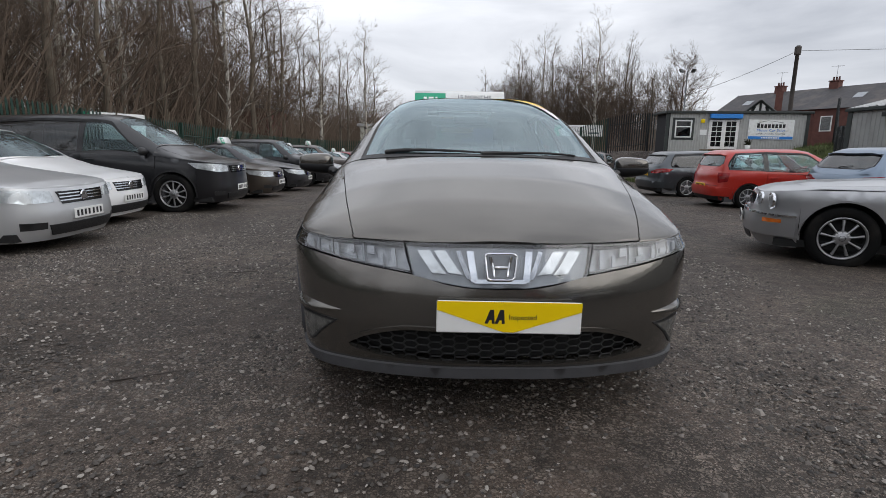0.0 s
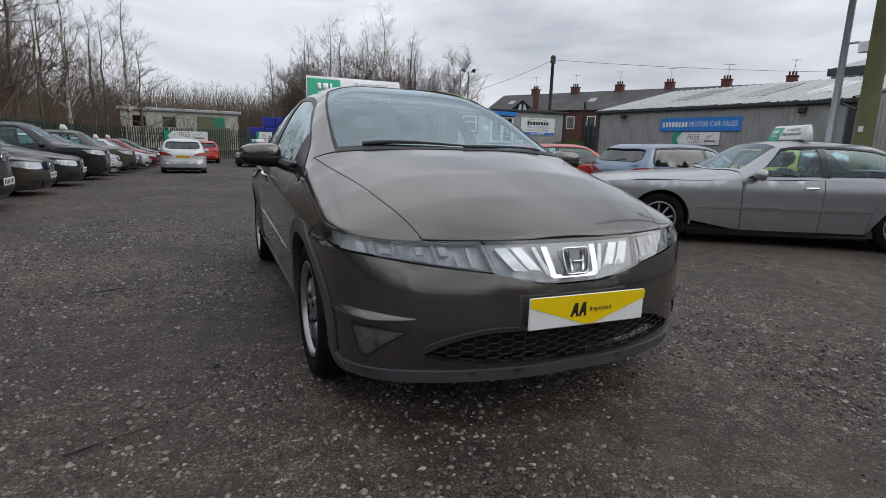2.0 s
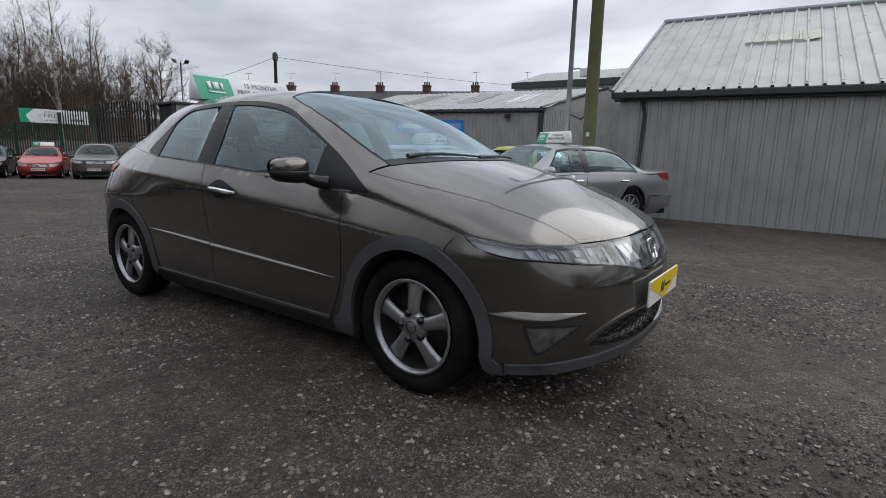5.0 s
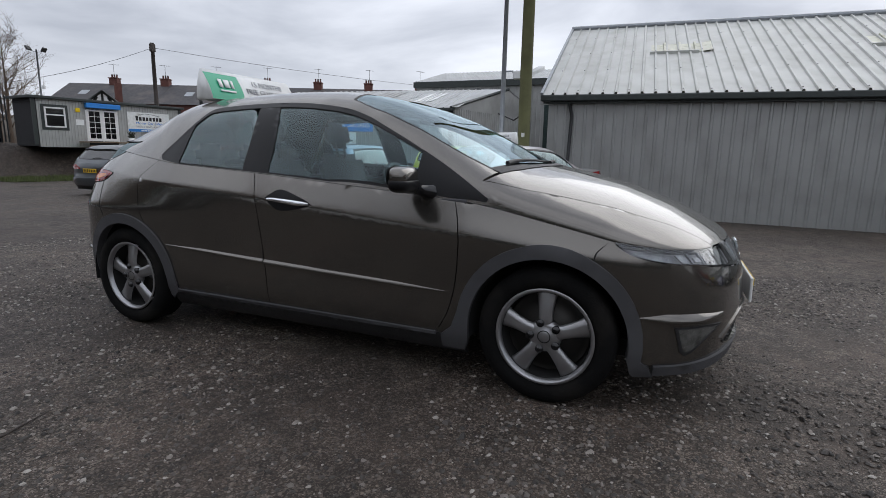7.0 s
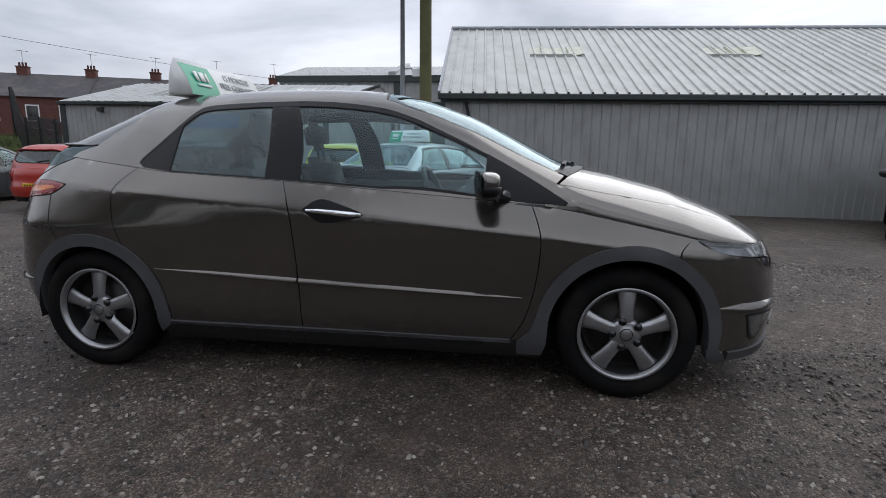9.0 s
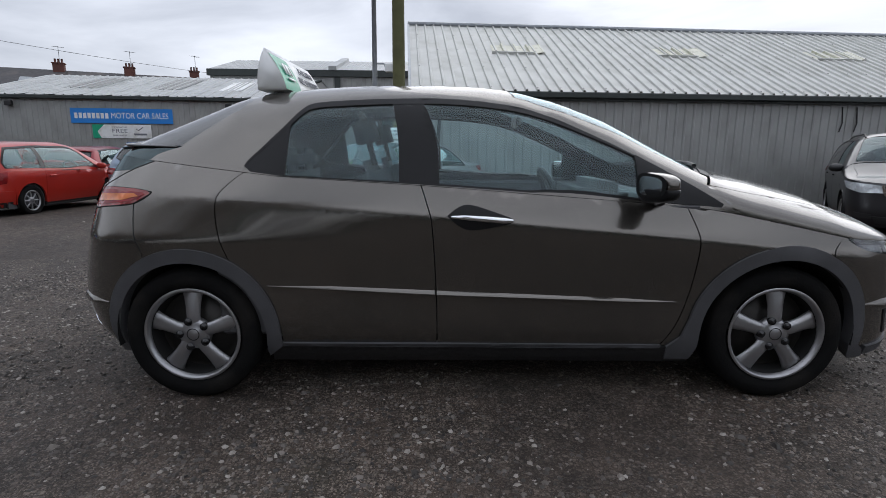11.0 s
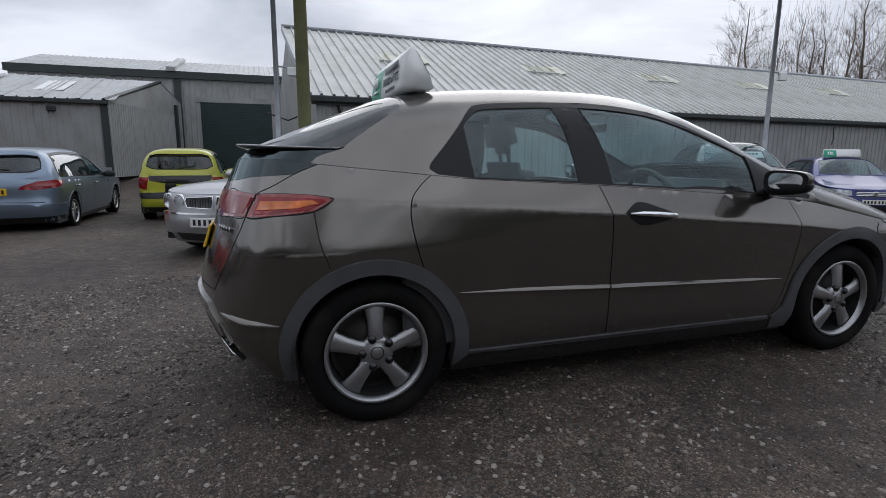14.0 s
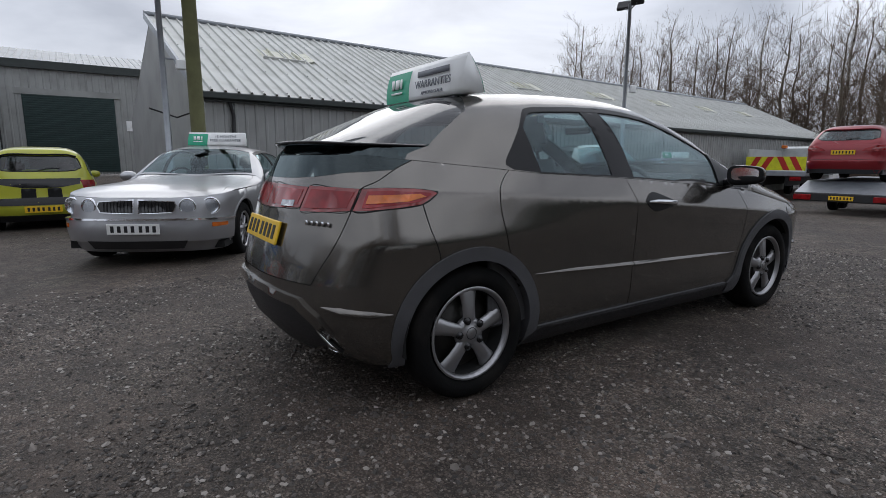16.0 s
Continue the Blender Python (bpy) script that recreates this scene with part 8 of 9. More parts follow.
        for yy in (yf, yr):
            arch = arc(yy, az, R + 0.012, -8, 188, 18) + arc(yy, az, R - 0.01, 188, -8, 18)
            panel(s, "arch_lip", s.low, lo(arch), P if not tall else M["black_plastic"], t, step, 0.006, 0.03)
            bm = bmesh.new()
            add_lathe(bm, [(-0.03, R - 0.004), (-0.26, R - 0.004), (-0.28, 0.05)], 18)
            bmesh.ops.delete(bm, geom=[v for v in bm.verts if v.co.z < -0.12], context="VERTS")
            part("wheel_housing", bm, M["under_and_shade"], t).matrix_basis = Matrix.Translation((sg * W, yy, az)) @ (Matrix.Identity(4) if sg > 0 else Matrix.Rotation(math.pi, 4, "Z"))
            wheel("plain" if spokes != 5 else "star", t, (sg * (W - 0.13), yy, wheel_r), sg, wheel_r, 0.20, spokes)
        for yh in ([yd1 - 0.16, yd2 - 0.16] if not three else [yd1 - 0.16]):
            p = s.low(sg * A(yh), belt - 0.10)
            box("door_handle", (-0.012, -0.08, -0.014), (0.022, 0.08, 0.014), P if not kind == "classic" else M["chrome"], t, 0.008, m=Matrix.Translation(p + Vector((sg * 0.012 - 0.005, 0, 0))))
        bm = bmesh.new()
        bmesh.ops.create_uvsphere(bm, u_segments=12, v_segments=8, radius=1)
        for v in bm.verts:
            v.co = Vector((math.copysign(abs(v.co.x) ** 0.7, v.co.x) * 0.11, v.co.y * (0.09 if v.co.y < 0 else 0.035), v.co.z * 0.07))
        part("mirror", bm, P if not dark else M["black_plastic"], t, "door mirror").matrix_basis = Matrix.Translation((sg * (W + 0.06), cy + 0.28, belt + 0.05))
        box("mirror_arm", (-0.05, -0.03, -0.015), (0.05, 0.03, 0.015), M["black_plastic"], t, 0.008, m=Matrix.Translation((sg * (W - 0.05), cy + 0.27, belt + 0.02)))
    # nose and tail skins
    f_end = A(yf - R - 0.01)
    panel(s, "front_end", s.low, [(-f_end, z0), (f_end, z0), (f_end, nose_z - 0.12)] + [(a, sh(float(np.interp(abs(a), s.s, s.py))) + 0.001) for a in np.linspace(A(yf - R - 0.02), -A(yf - R - 0.02), 25)] + [(-f_end, nose_z - 0.12)], P, t, step)
    bx = s.back_x
    r_end = s.length - A(yr + R + 0.02)
    r_top = s.length - A(fy * 0.5 + L * 0.5 - 0.16)
    top_z = boot_z - 0.005 if boot else sh(L)
    panel(s, "rear_end", s.rear, [(-r_end, z0 + 0.03), (r_end, z0 + 0.03), (r_end, 0.55 + tall), (r_top, top_z), (0, top_z), (-r_top, top_z), (-r_end, 0.55 + tall)], P, t, step)
    # bonnet, shell and glass
    U = lambda x, y: (y, s.w_x(y, x))
    Uz = lambda y, z, sg: (y, s.w_z(y, z, sg))
    pi9 = 0.9 * math.pi
    nx = 0.70 * W
    bon = [U(x, s.y_nose(x) + 0.006) for x in np.linspace(nx, -nx, 9)] + [U(-0.80 * W, -0.72 * L)] + [U(x, cy - 0.012 + 0.09 * (x / (0.86 * W)) ** 2) for x in np.linspace(-0.82 * W, 0.82 * W, 9)] + [U(0.80 * W, -0.72 * L)]
    panel(s, "bonnet", s.up, bon, P, t, step)
    for sg in (-1, 1):
        panel(s, "wing_top", s.up, [(y, 0.0 if sg > 0 else pi9) for y in np.linspace(s.y_nose(nx + 0.02), cy + 0.12, 8)] + [U(sg * 0.86 * W, cy + 0.085), U(sg * 0.825 * W, cy + 0.068), U(sg * 0.805 * W, -0.72 * L), U(sg * (nx + 0.005), s.y_nose(nx) + 0.008)], P, t, step)
    xw, xt = 0.80 * W, 0.64 * W
    screen = [U(x, cy + 0.02 + 0.10 * (x / xw) ** 2) for x in np.linspace(xw, -xw, 9)] + [U(-(xw + xt) / 2, (cy + 0.12 + ty) / 2)] + [U(x, ty - 0.05 * (1 - (x / xt) ** 2)) for x in np.linspace(-xt, xt, 7)] + [U((xw + xt) / 2, (cy + 0.12 + ty) / 2)]
    zt = lambda y, f: sh(y) + f * (float(np.interp(y, *s.ce)) - sh(y))
    end = ry + 0.02 if not boot else ry + (0.12 if kind != "classic" else 0.27)
    d0, d1 = (cy + 0.20, ty + 0.10) if kind != "classic" else (cy + 0.15, ty + 0.04)
    dlo = [(d0, sh(d0) + 0.03)] + [(d0 + (d1 - d0) * f, zt(d0 + (d1 - d0) * f, 0.10 + 0.74 * f)) for f in (0.25, 0.5, 0.75, 1.0)] + [(ty * 0.4 + ry * 0.6, zt(ty * 0.4 + ry * 0.6, 0.87)), (ry - 0.18, zt(ry - 0.18, 0.84))] + ([(ry + 0.04, zt(ry + 0.04, 0.76))] if kind == "classic" else []) + [(end, sh(end) + (0.16 if not boot else 0.10 if kind != "classic" else 0.05)), (end - 0.02, sh(end) + (0.05 if kind != "classic" else 0.03)), (0, sh(0) + 0.03)]
    hole = lambda sg: [Uz(y, z, sg) for y, z in dlo]
    xr0, xr1 = 0.62 * W, 0.76 * W
    g0, g1 = ry + 0.05, fy - (0.02 if not boot else 0.03)
    rear_gl = [U(x, g0) for x in np.linspace(xr0, -xr0, 7)] + [U(x, g1) for x in np.linspace(-xr1, xr1, 7)]
    if not boot:
        low_z = 0.70 * H
        edge = [(x, ry + 0.16 * (fy - ry) + 0.09 * (fy - ry) * (1 - (x / (0.68 * W)) ** 2)) for x in np.linspace(0.68 * W, -0.68 * W, 9)]
        foot = curve([(-0.72 * W, ry * 0.55 + s.y_at(-0.72 * W, low_z, ry - 0.2, y_t) * 0.45)] + [(x, s.y_at(x, low_z + 0.05 * (abs(x) / (0.72 * W)) ** 8, ry - 0.2, y_t)) for x in np.linspace(-0.74 * W, 0.74 * W, 13)] + [(0.72 * W, ry * 0.55 + s.y_at(0.72 * W, low_z, ry - 0.2, y_t) * 0.45)], 1)
        rear_gl = [U(x, y) for x, y in edge + foot]
    y_end = float(s.ty.max()) - 0.002
    shell = [(y, 0.0) for y in np.linspace(cy + 0.10, y_end, 22)] + [(y, pi9) for y in np.linspace(y_end, cy + 0.10, 22)] + [U(x, cy + 0.005 + 0.09 * (x / (0.86 * W)) ** 2) for x in np.linspace(-0.86 * W, 0.86 * W, 9)]
    panel(s, "body_shell", s.up, shell, P, t, step, holes=[screen, hole(1), hole(-1), rear_gl])
    panel(s, "windscreen", s.up, screen, M["pale_screen"], t, 0.14, -0.004, 0)
    panel(s, "rear_glass", s.up, rear_gl, M["glass_dark"] if not boot else M["glass"], t, 0.10, -0.003, 0)
    if not boot:
        cw, cv = sum(w for y, w in rear_gl) / len(rear_gl), sum(y for y, w in rear_gl) / len(rear_gl)
        panel(s, "glass_seal", s.up, rear_gl, M["trim_black"], t, 0.10, 0.002, 0.008, holes=[[(cv + (y - cv) * 0.88, cw + (w - cw) * 0.93) for y, w in rear_gl]])
        lip = [(x, ry + 0.08 * (fy - ry) + 0.09 * (fy - ry) * (1 - (x / (0.66 * W)) ** 2)) for x in np.linspace(-0.66 * W, 0.66 * W, 9)]
        bm = bmesh.new()
        prev = None
        for x, y in lip:
            c = s.up(*U(x, y))
            row = [bm.verts.new(c + Vector((0, dy, dz))) for dy, dz in ((-0.10, 0.012), (0.05, 0.004), (0.055, -0.012), (-0.02, -0.022))]
            if prev:
                for i in range(3):
                    bm.faces.new((prev[i], prev[i + 1], row[i + 1], row[i]))
            prev = row
        bmesh.ops.recalc_face_normals(bm, faces=bm.faces)
        part("roof_spoiler", bm, P if not black_tail else M["trim_black"], t)
        tube("rear_wiper", [s.up(*U(x, s.y_at(x, low_z + z, ry - 0.2, y_t))) + Vector((0, 0.012, 0.006)) for x, z in ((0.02, 0.02), (-0.10, 0.05), (-0.28, 0.06))], [0.012, 0.009, 0.006], M["black_plastic"], t, 5)
    for sg in (-1, 1):
        inner = [(y, z) for y, z in dlo]
        for nm, q, mt in (("front_window", clip(inner, 0, yd1 - 0.03, -1), "glass"), ("rear_window", clip(inner, 0, yd1 + 0.05, 1), "glass_dark" if dark else "glass")):
            if len(q) > 2:
                panel(s, nm, s.up, [Uz(y, z, sg) for y, z in q], M[mt], t, 0.14, -0.004, 0)
        q = clip(clip(inner, 0, yd1 - 0.04, 1), 0, yd1 + 0.06, -1)
        panel(s, "b_pillar", s.up, [Uz(y, z, sg) for y, z in q], M["gloss_black"], t, 0.14, 0.001, 0.01)
        q = [Uz(y, z, sg) for y, z in dlo]
        ins = [Uz(y * 0.985, sh(y) + (z - sh(y)) * 0.90 + 0.012, sg) for y, z in dlo]
        panel(s, "window_seal", s.up, q, M["trim_black"], t, 0.14, 0.002, 0.01, holes=[ins])
    # lamps, grille, plates
    for sg in (-1, 1):
        if face == "classic":
            for x in (0.86, 0.60):
                p = s.low(sg * s.at_x(x * W * 0.93), nose_z - 0.105)
                bm = bmesh.new()
                r = 0.078 if x > 0.8 else 0.072
                add_lathe(bm, [(-0.01, r + 0.014), (0.014, r + 0.012), (0.016, r), (0.0, r * 0.85), (-0.04, 0.002)], 20)
                ob = part("head_lamp", bm, M["chrome"], t, "round chrome headlamp")
                ob.matrix_basis = Matrix.Translation(p + Vector((0, 0.010, 0))) @ Matrix.Rotation(-math.pi / 2, 4, "Z") @ Matrix.Rotation(radians(sg * 14), 4, "Z")
                bm = bmesh.new()
                add_lathe(bm, [(0.014, r), (0.026, r * 0.6), (0.03, 0.002)], 20)
                part("lamp_lens", bm, M["lamp_glass"], ob)
        else:
            q = [(sg * A(yf - R * 0.75), nose_z + 0.0), (sg * s.at_x(0.90 * W), nose_z - 0.015), (sg * s.at_x(0.52 * W), nose_z - 0.05), (sg * s.at_x(0.50 * W), nose_z - 0.16), (sg * s.at_x(0.80 * W), nose_z - 0.165), (sg * A(yf - R - 0.03), nose_z - 0.10)]
            panel(s, "head_lamp", s.low, q, M["lamp_pale"], t, 0.06, 0.006, 0.02, label="clear headlamp with a silver reflector")
            panel(s, "lamp_lens", s.low, q, M["lamp_glass"], t, 0.10, 0.012, 0.006)
            q = [(sg * s.at_x(0.86 * W), 0.30 + tall), (sg * s.at_x(0.62 * W), 0.30 + tall), (sg * s.at_x(0.62 * W), 0.37 + tall), (sg * s.at_x(0.86 * W), 0.38 + tall)]
            panel(s, "fog_pocket", s.low, q, M["black_plastic"], t, 0.08, 0.004, 0.01)
        if tail_up:
            q = [(sg * (s.length - A(L - 0.30)), belt + 0.0), (sg * bx(0.72 * W), belt + 0.0), (sg * bx(0.78 * W), belt - 0.24), (sg * (s.length - A(L - 0.26)), belt - 0.20)]
        else:
            q = [(sg * (s.length - A(L - 0.55)), top_z - 0.02), (sg * (s.length - A(L - 0.25)), top_z - 0.005), (sg * bx(0.72 * W), top_z - 0.03), (sg * bx(0.48 * W), top_z - 0.11), (sg * bx(0.44 * W), top_z - 0.16), (sg * bx(0.70 * W), top_z - 0.165), (sg * (s.length - A(L - 0.40)), top_z - 0.11)]
        panel(s, "tail_lamp", s.rear, q, M["lamp_red"], t, 0.07, 0.008, 0.02, label="red tail lamp lens")
        ca, cz = sum(a for a, z in q) / len(q), sum(z for a, z in q) / len(q)
        panel(s, "lamp_core", s.rear, [(ca + (a - ca) * 0.5, cz + (z - cz) * 0.3) for a, z in q], M["lamp_rose"], t, 0.07, 0.012, 0.006, label="pale inner lens")
    if black_tail:
        q = [(bx(0.74 * W), top_z - 0.005), (bx(0.70 * W), top_z - 0.10), (bx(0.3 * W), top_z - 0.16), (0, top_z - 0.165)]
        panel(s, "tail_panel", s.rear, q + [(-a, z) for a, z in q[::-1][1:]], M["gloss_black"], t, 0.06, 0.004, 0.01, label="black panel under the rear glass")
        for sg in (-1, 1):
            panel(s, "stripe", s.rear, [(sg * bx(0.08), top_z - 0.17), (sg * bx(0.28), top_z - 0.165), (sg * bx(0.29), 0.57), (sg * bx(0.08), 0.57)], M["trim_black"], t, 0.06, 0.005, 0.004, label="black stripe")
        panel(s, "bumper_band", s.rear, [(-r_end * 0.97, 0.47), (r_end * 0.97, 0.47), (r_end * 0.97, 0.58), (0, 0.60), (-r_end * 0.97, 0.58)], M["black_plastic"], t, 0.06, 0.010, 0.02)
    fr = s.low(0, 0.42 + tall)
    bk = s.rear(0, 0.42 + tall)
    if face == "classic":
        for sg in (-1, 1):
            q = [(sg * s.at_x(0.03), nose_z - 0.045), (sg * s.at_x(0.42 * W), nose_z - 0.06), (sg * s.at_x(0.44 * W), nose_z - 0.10), (sg * s.at_x(0.40 * W), nose_z - 0.165), (sg * s.at_x(0.03), nose_z - 0.175)]
            panel(s, "grille", s.low, q, M["gloss_black"], t, 0.06, 0.006, 0.01, label="black grille half with upright slats")
            big = [(a + (a - sg * s.at_x(0.22 * W)) * 0.05, nose_z - 0.11 + (z - nose_z + 0.11) * 1.12) for a, z in q]
            panel(s, "grille_frame", s.low, big, M["chrome"], t, 0.06, 0.014, 0.012, holes=[q], label="chrome grille frame")
            for i in range(9):
                x = 0.05 + 0.035 * i
                tube("grille_slat", [s.low(sg * s.at_x(x), nose_z - 0.06) + Vector((0, -0.012, 0)), s.low(sg * s.at_x(x), nose_z - 0.165) + Vector((0, -0.012, 0))], 0.003, M["dark_metal"], t, 4)
            q = [(sg * s.at_x(0.78 * W), 0.475), (sg * A(-L + 0.30), 0.475), (sg * A(-L + 0.30), 0.44), (sg * s.at_x(0.78 * W), 0.43)]
            panel(s, "indicator", s.low, q, M["lamp_amber"], t, 0.06, 0.050, 0.01, label="amber bumper lamp")
        for chart, nm in ((s.low, "front_bumper"), (s.rear, "rear_bumper")):
            wrap = A(yf - R - 0.03) if nm[0] == "f" else r_end
            panel(s, nm, chart, [(-wrap, 0.30), (wrap, 0.30), (wrap, 0.52), (0, 0.52), (-wrap, 0.52)], P, t, step, 0.045, 0.06)
            panel(s, "bumper_strip", chart, [(-wrap, 0.505), (wrap, 0.505), (wrap, 0.525), (-wrap, 0.525)], M["chrome"], t, step, 0.055, 0.05, label="chrome bumper strip")
        for sg in (-1, 1):
            panel(s, "side_strip", s.low, [(sg * A(y), z) for y, z in ((yf + R + 0.04, 0.485), (yr - R - 0.04, 0.485), (yr - R - 0.04, 0.51), (yf + R + 0.04, 0.51))], M["chrome"], t, step, 0.016, 0.01, label="chrome side strip")
        panel(s, "air_intake", s.low, [(-s.at_x(0.5 * W), 0.24), (s.at_x(0.5 * W), 0.24), (s.at_x(0.55 * W), 0.31), (-s.at_x(0.55 * W), 0.31)], M["black_plastic"], t, step, 0.049, 0.01)
    else:
        gw = 0.44 * W if face != "wide" else 0.50 * W
        q = [(-s.at_x(gw), nose_z - 0.055), (0, nose_z - 0.06), (s.at_x(gw), nose_z - 0.055), (s.at_x(gw * 0.88), nose_z - 0.19), (-s.at_x(gw * 0.88), nose_z - 0.19)]
        panel(s, "grille", s.low, q, M["gloss_black"], t, 0.08, 0.006, 0.015, label="black grille")
        if face == "wide":
            big = [(a * 1.10, nose_z - 0.12 + (z - nose_z + 0.12) * 1.20) for a, z in q]
            panel(s, "grille_frame", s.low, big, M["chrome"], t, 0.06, 0.012, 0.012, holes=[q], label="bright chrome grille frame")
        for i in range(3):
            z = nose_z - 0.085 - 0.035 * i
            panel(s, "grille_bar", s.low, [(-s.at_x(gw * 0.93), z - 0.006), (s.at_x(gw * 0.93), z - 0.006), (s.at_x(gw * 0.95), z + 0.006), (-s.at_x(gw * 0.95), z + 0.006)], M["chrome"], t, 0.12, 0.014, 0.01, label="chrome grille bar")
        bm = bmesh.new()
        add_lathe(bm, [(0, 0.055), (0.012, 0.05), (0.008, 0.038), (0.012, 0.02), (0.012, 0.001)], 18)
        part("emblem", bm, M["chrome"], t, "round chrome emblem").matrix_basis = Matrix.Translation(s.low(0, nose_z - 0.115) + Vector((0, -0.016, 0))) @ Matrix.Rotation(-math.pi / 2, 4, "Z")
        q = [(-s.at_x(0.55 * W), z0 + 0.06), (s.at_x(0.55 * W), z0 + 0.06), (s.at_x(0.6 * W), z0 + 0.17), (-s.at_x(0.6 * W), z0 + 0.17)]
        panel(s, "air_intake", s.low, q, M["black_plastic"], t, 0.05, 0.012, 0.02)
        if not black_tail:
            panel(s, "rear_bumper", s.rear, [(-r_end * 0.96, z0 + 0.135), (r_end * 0.96, z0 + 0.135), (r_end * 0.96, 0.50 + tall), (0, 0.52 + tall), (-r_end * 0.96, 0.50 + tall)], P, t, step, 0.016, 0.03)
            panel(s, "tailgate_seam", s.rear, [(-bx(0.80 * W), 0.535 + tall), (0, 0.55 + tall), (bx(0.80 * W), 0.535 + tall), (bx(0.80 * W), 0.543 + tall), (0, 0.558 + tall), (-bx(0.80 * W), 0.543 + tall)], M["trim_black"], t, 0.05, 0.005, 0.0)
        panel(s, "lower_valance", s.rear, [(-r_end * 0.95, z0 + 0.02), (r_end * 0.95, z0 + 0.02), (r_end * 0.95, z0 + 0.13), (-r_end * 0.95, z0 + 0.13)], M["black_plastic"], t, step, 0.004, 0.01)
    plate(t, Matrix.Translation(fr + Vector((0, -0.024 if face != "classic" else -0.062, 0.01))) @ Matrix.Rotation(radians(90), 4, "X"), "plate_white")
    pz = boot_z - 0.20 if not tail_up else 0.60 * belt + 0.02 if not black_tail else 0.40
    bk = s.rear(0, pz)
    plate(t, Matrix.Translation(bk + Vector((0, 0.016, 0))) @ Matrix.Rotation(math.pi, 4, "Z") @ Matrix.Rotation(radians(90), 4, "X"), "plate_yellow")
    # cabin
    bm = bmesh.new()
    add_box(bm, (-W + 0.10, -L + 0.25, z0 + 0.02), (W - 0.10, L - 0.25, z0 + 0.10))
    part("cabin_floor", bm, M["under_and_shade"], t, smooth=False)
    for sg in (-1, 1):
        box("door_card", (sg * (W - 0.10) - 0.02, cy, z0), (sg * (W - 0.10) + 0.02, fy - 0.1, belt - 0.03), M["dash"], t)
        seat(t, sg * 0.37, 0.05, 0.30 + tall + 0.1 * (H > 1.55), M["fabric"], 1.0)
    bm = bmesh.new()
    yb = min(ry, fy - 0.35) - 0.15
    add_box(bm, (-0.60 * W / 0.88, yb - 0.1, z0), (0.60 * W / 0.88, yb + 0.05, belt + 0.12), 0.05)
    part("rear_seat", bm, M["fabric"], t)
    bm = bmesh.new()
    add_box(bm, (-W + 0.12, cy - 0.1, z0), (W - 0.12, cy + 0.34, belt - 0.03), 0.06)
    part("dashboard", bm, M["dash"], t)
    ring = [(0.18 * math.cos(a), 0, 0.18 * math.sin(a)) for a in np.linspace(0, math.tau, 15)]
    bm = bmesh.new()
    add_tube(bm, ring, 0.016, 6, False)
    add_box(bm, (-0.17, -0.015, -0.02), (0.17, 0.01, 0.02))
    part("steering_wheel", bm, M["black_plastic"], t).matrix_basis = Matrix.Translation((-0.37, cy + 0.48, belt - 0.0)) @ Matrix.Rotation(radians(-26), 4, "X")
    if rails:
        for sg in (-1, 1):
            tube("roof_rail", [s.up(*U(sg * 0.60 * W, y)) + Vector((0, 0, dz)) for y, dz in ((ty + 0.08, 0.0), (ty + 0.16, 0.022), (ty + 0.30, 0.036), (ry - 0.45, 0.036), (ry - 0.30, 0.022), (ry - 0.18, 0.0))], 0.016, M["trim_black"], t, 6)
    if card:
        a, b = s.up(*U(0.25, cy + 0.28)), s.up(*U(0.25, cy + 0.54))
        up = (b - a).normalized()
        mx = Matrix.Translation((a + b) / 2 - Vector((0, -0.03, 0.03))) @ Matrix.Rotation(math.atan2(up.z, up.y), 4, "X")
        price = part("price_card", (lambda q: (add_box(q, (-0.21, -0.12, -0.002), (0.21, 0.12, 0.002)), q)[1])(bmesh.new()), M["plate_white"], t, "white price card behind the windscreen", smooth=False)
        price.matrix_basis = mx
        for x in (-0.11, -0.04, 0.03, 0.10):
            box("price_bar", (x - 0.022, -0.01, 0.002), (x + 0.022, 0.06, 0.004), M["grey_trim"], price)
    if sign is not None:
        w = pose(at[0], at[1], gz, 0, 0, turn) @ Matrix.Translation((0, sign, float(np.interp(sign, *s.ce)) + 0.012))
        topper(w, text=math.hypot(at[0], at[1]) < 13)
    PLACED.append(t)
    return t, s


C = {}
for nm, col, mt in (("silver", (0.56, 0.57, 0.58), 0.5), ("jag_silver", (0.38, 0.385, 0.395), 0.7), ("white", (0.78, 0.78, 0.78), 0.0), ("black", (0.008, 0.008, 0.010), 0.1), ("charcoal", (0.045, 0.045, 0.05), 0.6), ("bronze", (0.07, 0.058, 0.048), 0.6), ("slate", (0.08, 0.09, 0.10), 0.7), ("red", (0.42, 0.022, 0.012), 0.1), ("crimson", (0.22, 0.012, 0.018), 0.4), ("ice_blue", (0.19, 0.245, 0.315), 0.7), ("lime", (0.44, 0.45, 0.035), 0.0), ("navy", (0.014, 0.022, 0.14), 0.4), ("brown", (0.10, 0.085, 0.075), 0.6)):
    C[nm] = paint(nm + "_car_paint", col, mt)

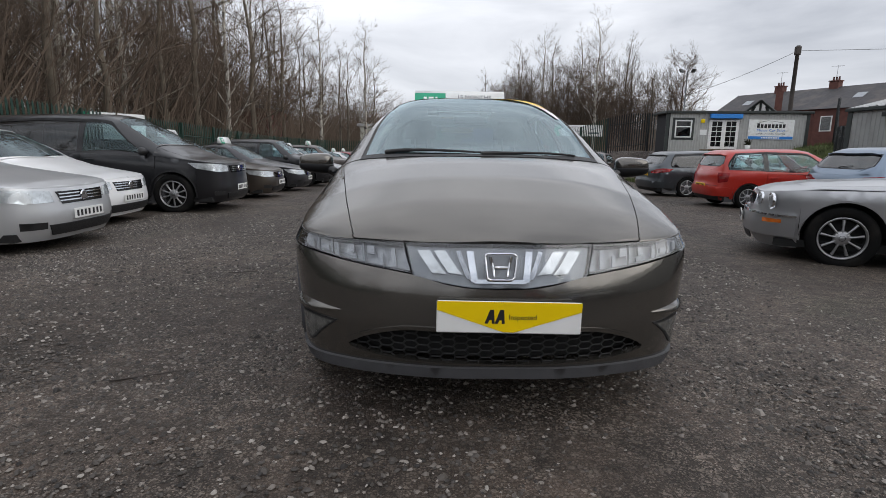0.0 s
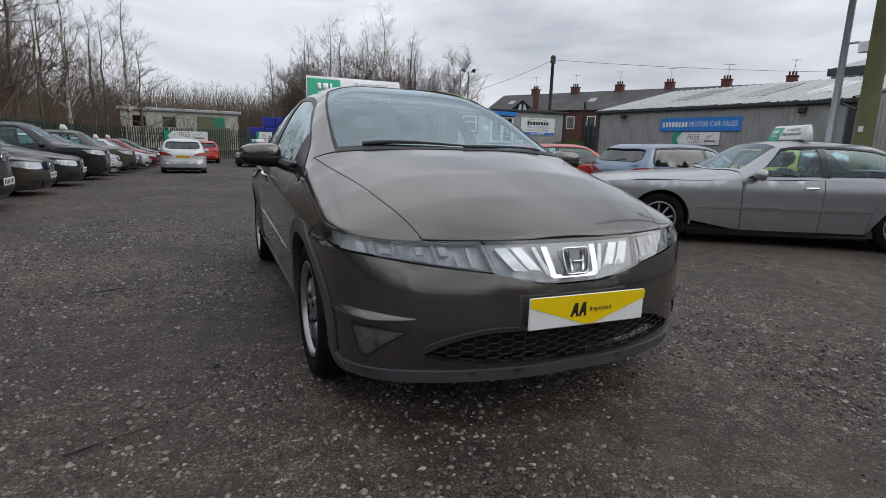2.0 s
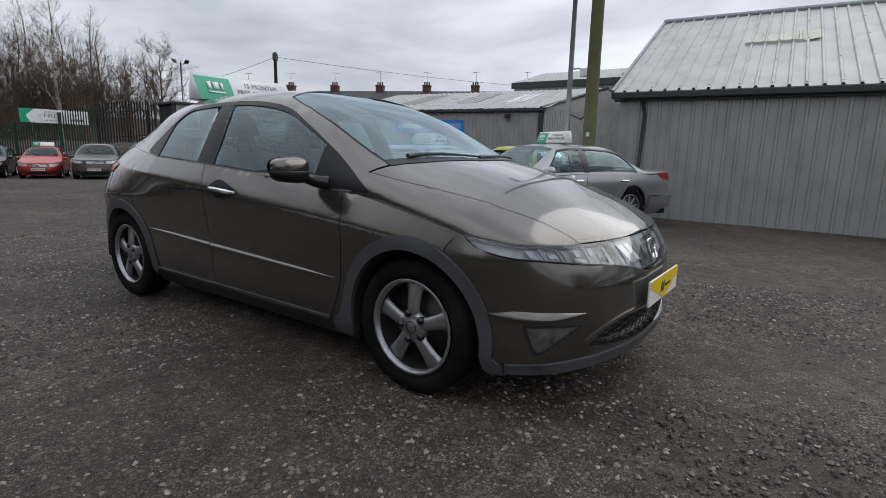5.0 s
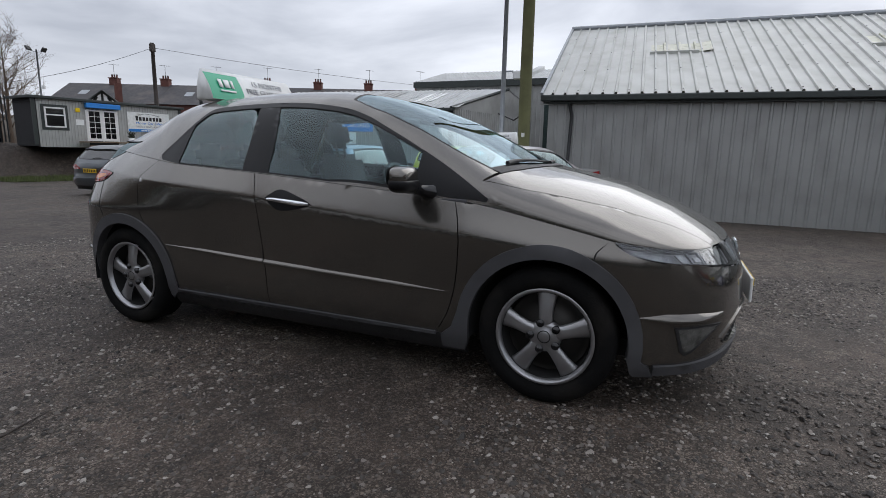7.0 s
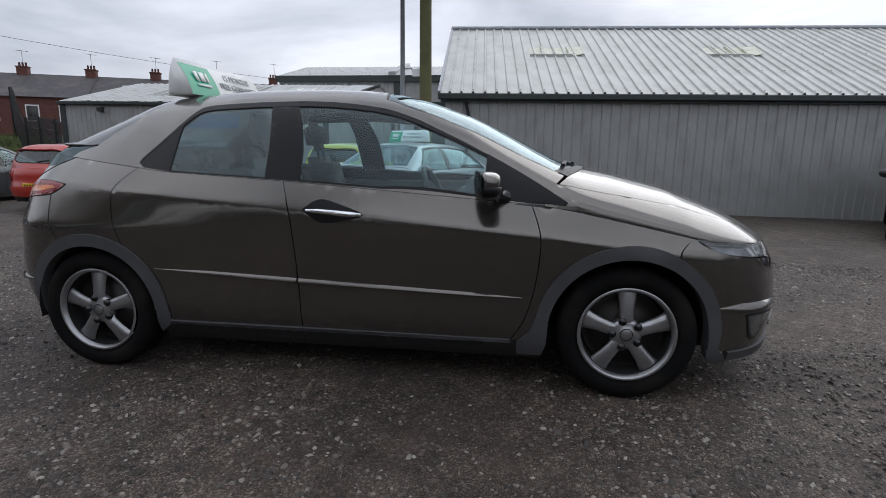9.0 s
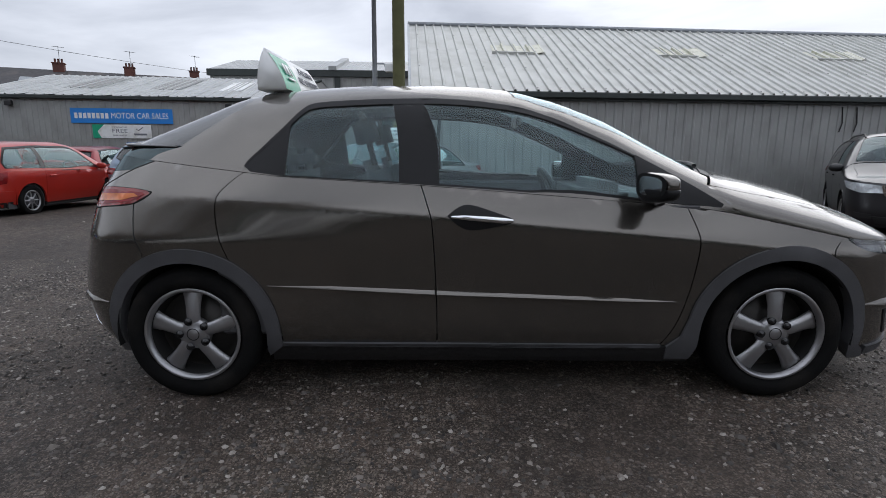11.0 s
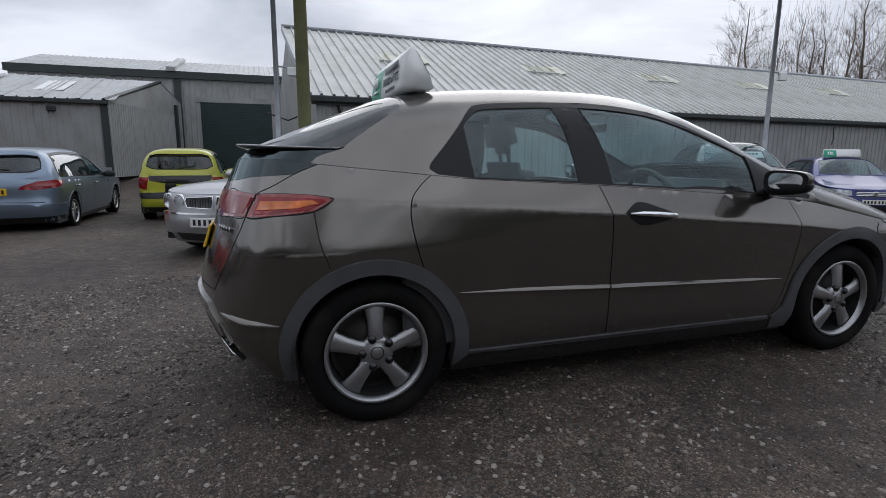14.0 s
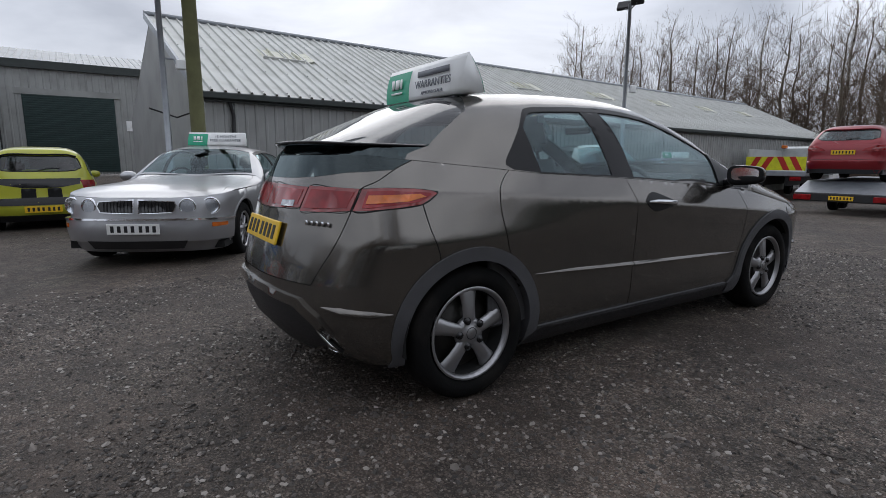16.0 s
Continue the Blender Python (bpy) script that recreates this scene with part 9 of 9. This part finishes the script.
car("classic", (5.70, 1.08), -119.8, (4.84, 1.80, 1.33), C["jag_silver"], "silver classic saloon with four round headlamps by the shed", 0.07, spokes=9, sign=0.30, face="classic", wheel_r=0.32)
car("estate", (9.83, 5.90), 90, (4.84, 1.88, 1.46), C["ice_blue"], "pale blue metallic estate car with dark rear glass", 0.08, spokes=10, dark=True)
car("city", (10.35, 3.28), 91, (3.43, 1.63, 1.47), C["lime"], "lime yellow small hatchback with black tail panel", 0.07, spokes=7, tail_up=True, black_tail=True, wheel_r=0.28)
car("city", (8.31, 8.72), 86, (3.65, 1.69, 1.41), C["red"], "bright red small three-door hatchback", 0.08, spokes=8, tail_up=True, wheel_r=0.29)
car("estate", (9.2, 13.0), 92, (4.93, 1.87, 1.46), C["slate"], "slate grey estate car with silver window line", 0.09, spokes=5, dark=True, wheel_r=0.33)
car("mpv", (-6.35, 6.6), 90, (4.80, 1.92, 1.78), C["black"], "black people carrier with silver spoked wheels", 0.09, spokes=10, wheel_r=0.36, dark=True, tall=0.03)
car("saloon", (-6.6, 2.2), 90, (4.77, 1.82, 1.47), C["silver"], "silver saloon car with black grille", 0.08, spokes=10)
car("hatch", (-7.05, 4.25), 90, (4.51, 1.78, 1.45), C["white"], "white hatchback with a black honeycomb grille", 0.09, spokes=8)
car("saloon", (-6.4, 9.65), 90, (4.83, 1.86, 1.47), C["bronze"], "dark bronze saloon with chrome bumper trim", 0.10, spokes=5, sign=0.35, wheel_r=0.33)
car("saloon", (-6.2, 12.8), 90, (4.53, 1.82, 1.42), C["charcoal"], "charcoal saloon with bright spoked wheels", 0.10, spokes=10, sign=0.35, wheel_r=0.33)
car("suv", (-6.1, 16.2), 90, (4.70, 1.92, 1.70), C["black"], "black off-roader with dark rear glass", 0.12, spokes=5, tall=0.06, wheel_r=0.37, dark=True)
car("hatch", (-5.9, 19.2), 90, (4.2, 1.78, 1.46), C["silver"], "silver hatchback under a roof sign", 0.13, sign=0.3)
car("suv", (-5.8, 22.2), 90, (4.5, 1.88, 1.68), C["brown"], "grey-brown off-roader with a roof sign", 0.13, tall=0.05, wheel_r=0.36, sign=0.2)
car("hatch", (-5.6, 25.0), 90, (4.1, 1.74, 1.46), C["ice_blue"], "pale blue hatchback with a roof sign", 0.14, sign=0.3)
car("hatch", (-5.4, 27.6), 90, (4.1, 1.74, 1.46), C["silver"], "silver small hatchback with a roof sign", 0.14, sign=0.3)
car("hatch", (-5.2, 30.1), 90, (4.1, 1.74, 1.46), C["crimson"], "dark red hatchback with a roof sign", 0.14, sign=0.3)
car("hatch", (-5.0, 32.5), 90, (4.1, 1.74, 1.46), C["black"], "black hatchback in the far row", 0.14)
car("hatch", (-1.75, 23.3), 180, (4.42, 1.81, 1.51), C["silver"], "silver hatchback seen from behind on the lane", 0.10, spokes=10, sign=None)
car("hatch", (-0.6, 37.0), 180, (4.0, 1.72, 1.46), C["red"], "red hatchback far down the lane", 0.14)
FAR = [("hatch", 2.3, 32.0, "charcoal", "charcoal small hatchback in the far row", 1.46), ("hatch", 4.15, 30.6, "silver", "silver small hatchback in the far row", 1.46), ("hatch", 5.95, 29.2, "black", "black small hatchback in the far row", 1.46), ("hatch", 7.65, 27.7, "red", "red small hatchback in the far row", 1.46), ("suv", 9.2, 25.7, "brown", "grey-brown off-roader in the far row", 1.64)]
for kd, x, y, cn, lb, hh in FAR:
    car(kd, (x, y), -28, (3.5 if kd == "hatch" else 4.44, 1.66 if kd == "hatch" else 1.85, hh), C[cn], lb, 0.12, tail_up=kd == "hatch", sign=0.2 if kd == "hatch" else None, wheel_r=0.29 if kd == "hatch" else 0.36, tall=0.0 if kd == "hatch" else 0.05, spokes=8)
car("mpv", (6.26, -8.10), -122.5, (4.47, 1.80, 1.64), C["black"], "black people carrier with a price card in the screen", 0.09, spokes=8, wheel_r=0.32, rails=True, card=True, dark=True, face="wide")
car("hatch", (6.95, -12.7), -125, (4.25, 1.77, 1.46), C["navy"], "dark blue hatchback with a roof sign", 0.10, spokes=5, sign=-0.05)
car("hatch", (2.98, -15.8, 0.92), 4, (4.36, 1.82, 1.48), C["crimson"], "dark red hatchback loaded on a recovery trailer", 0.09, spokes=8)
car("hatch", (13.8, 10.6), 92, (4.2, 1.75, 1.46), C["crimson"], "dark red hatchback parked by the sales building", 0.13)
car("suv", (15.2, 19.5), 100, (4.5, 1.85, 1.68), C["silver"], "silver off-roader by the gate", 0.13, tall=0.05, wheel_r=0.36)
car("saloon", (3.9, 34.5), 80, (4.5, 1.80, 1.43), C["black"], "black saloon parked by the office bank", 0.13)

recovery_trailer()
recovery_truck()
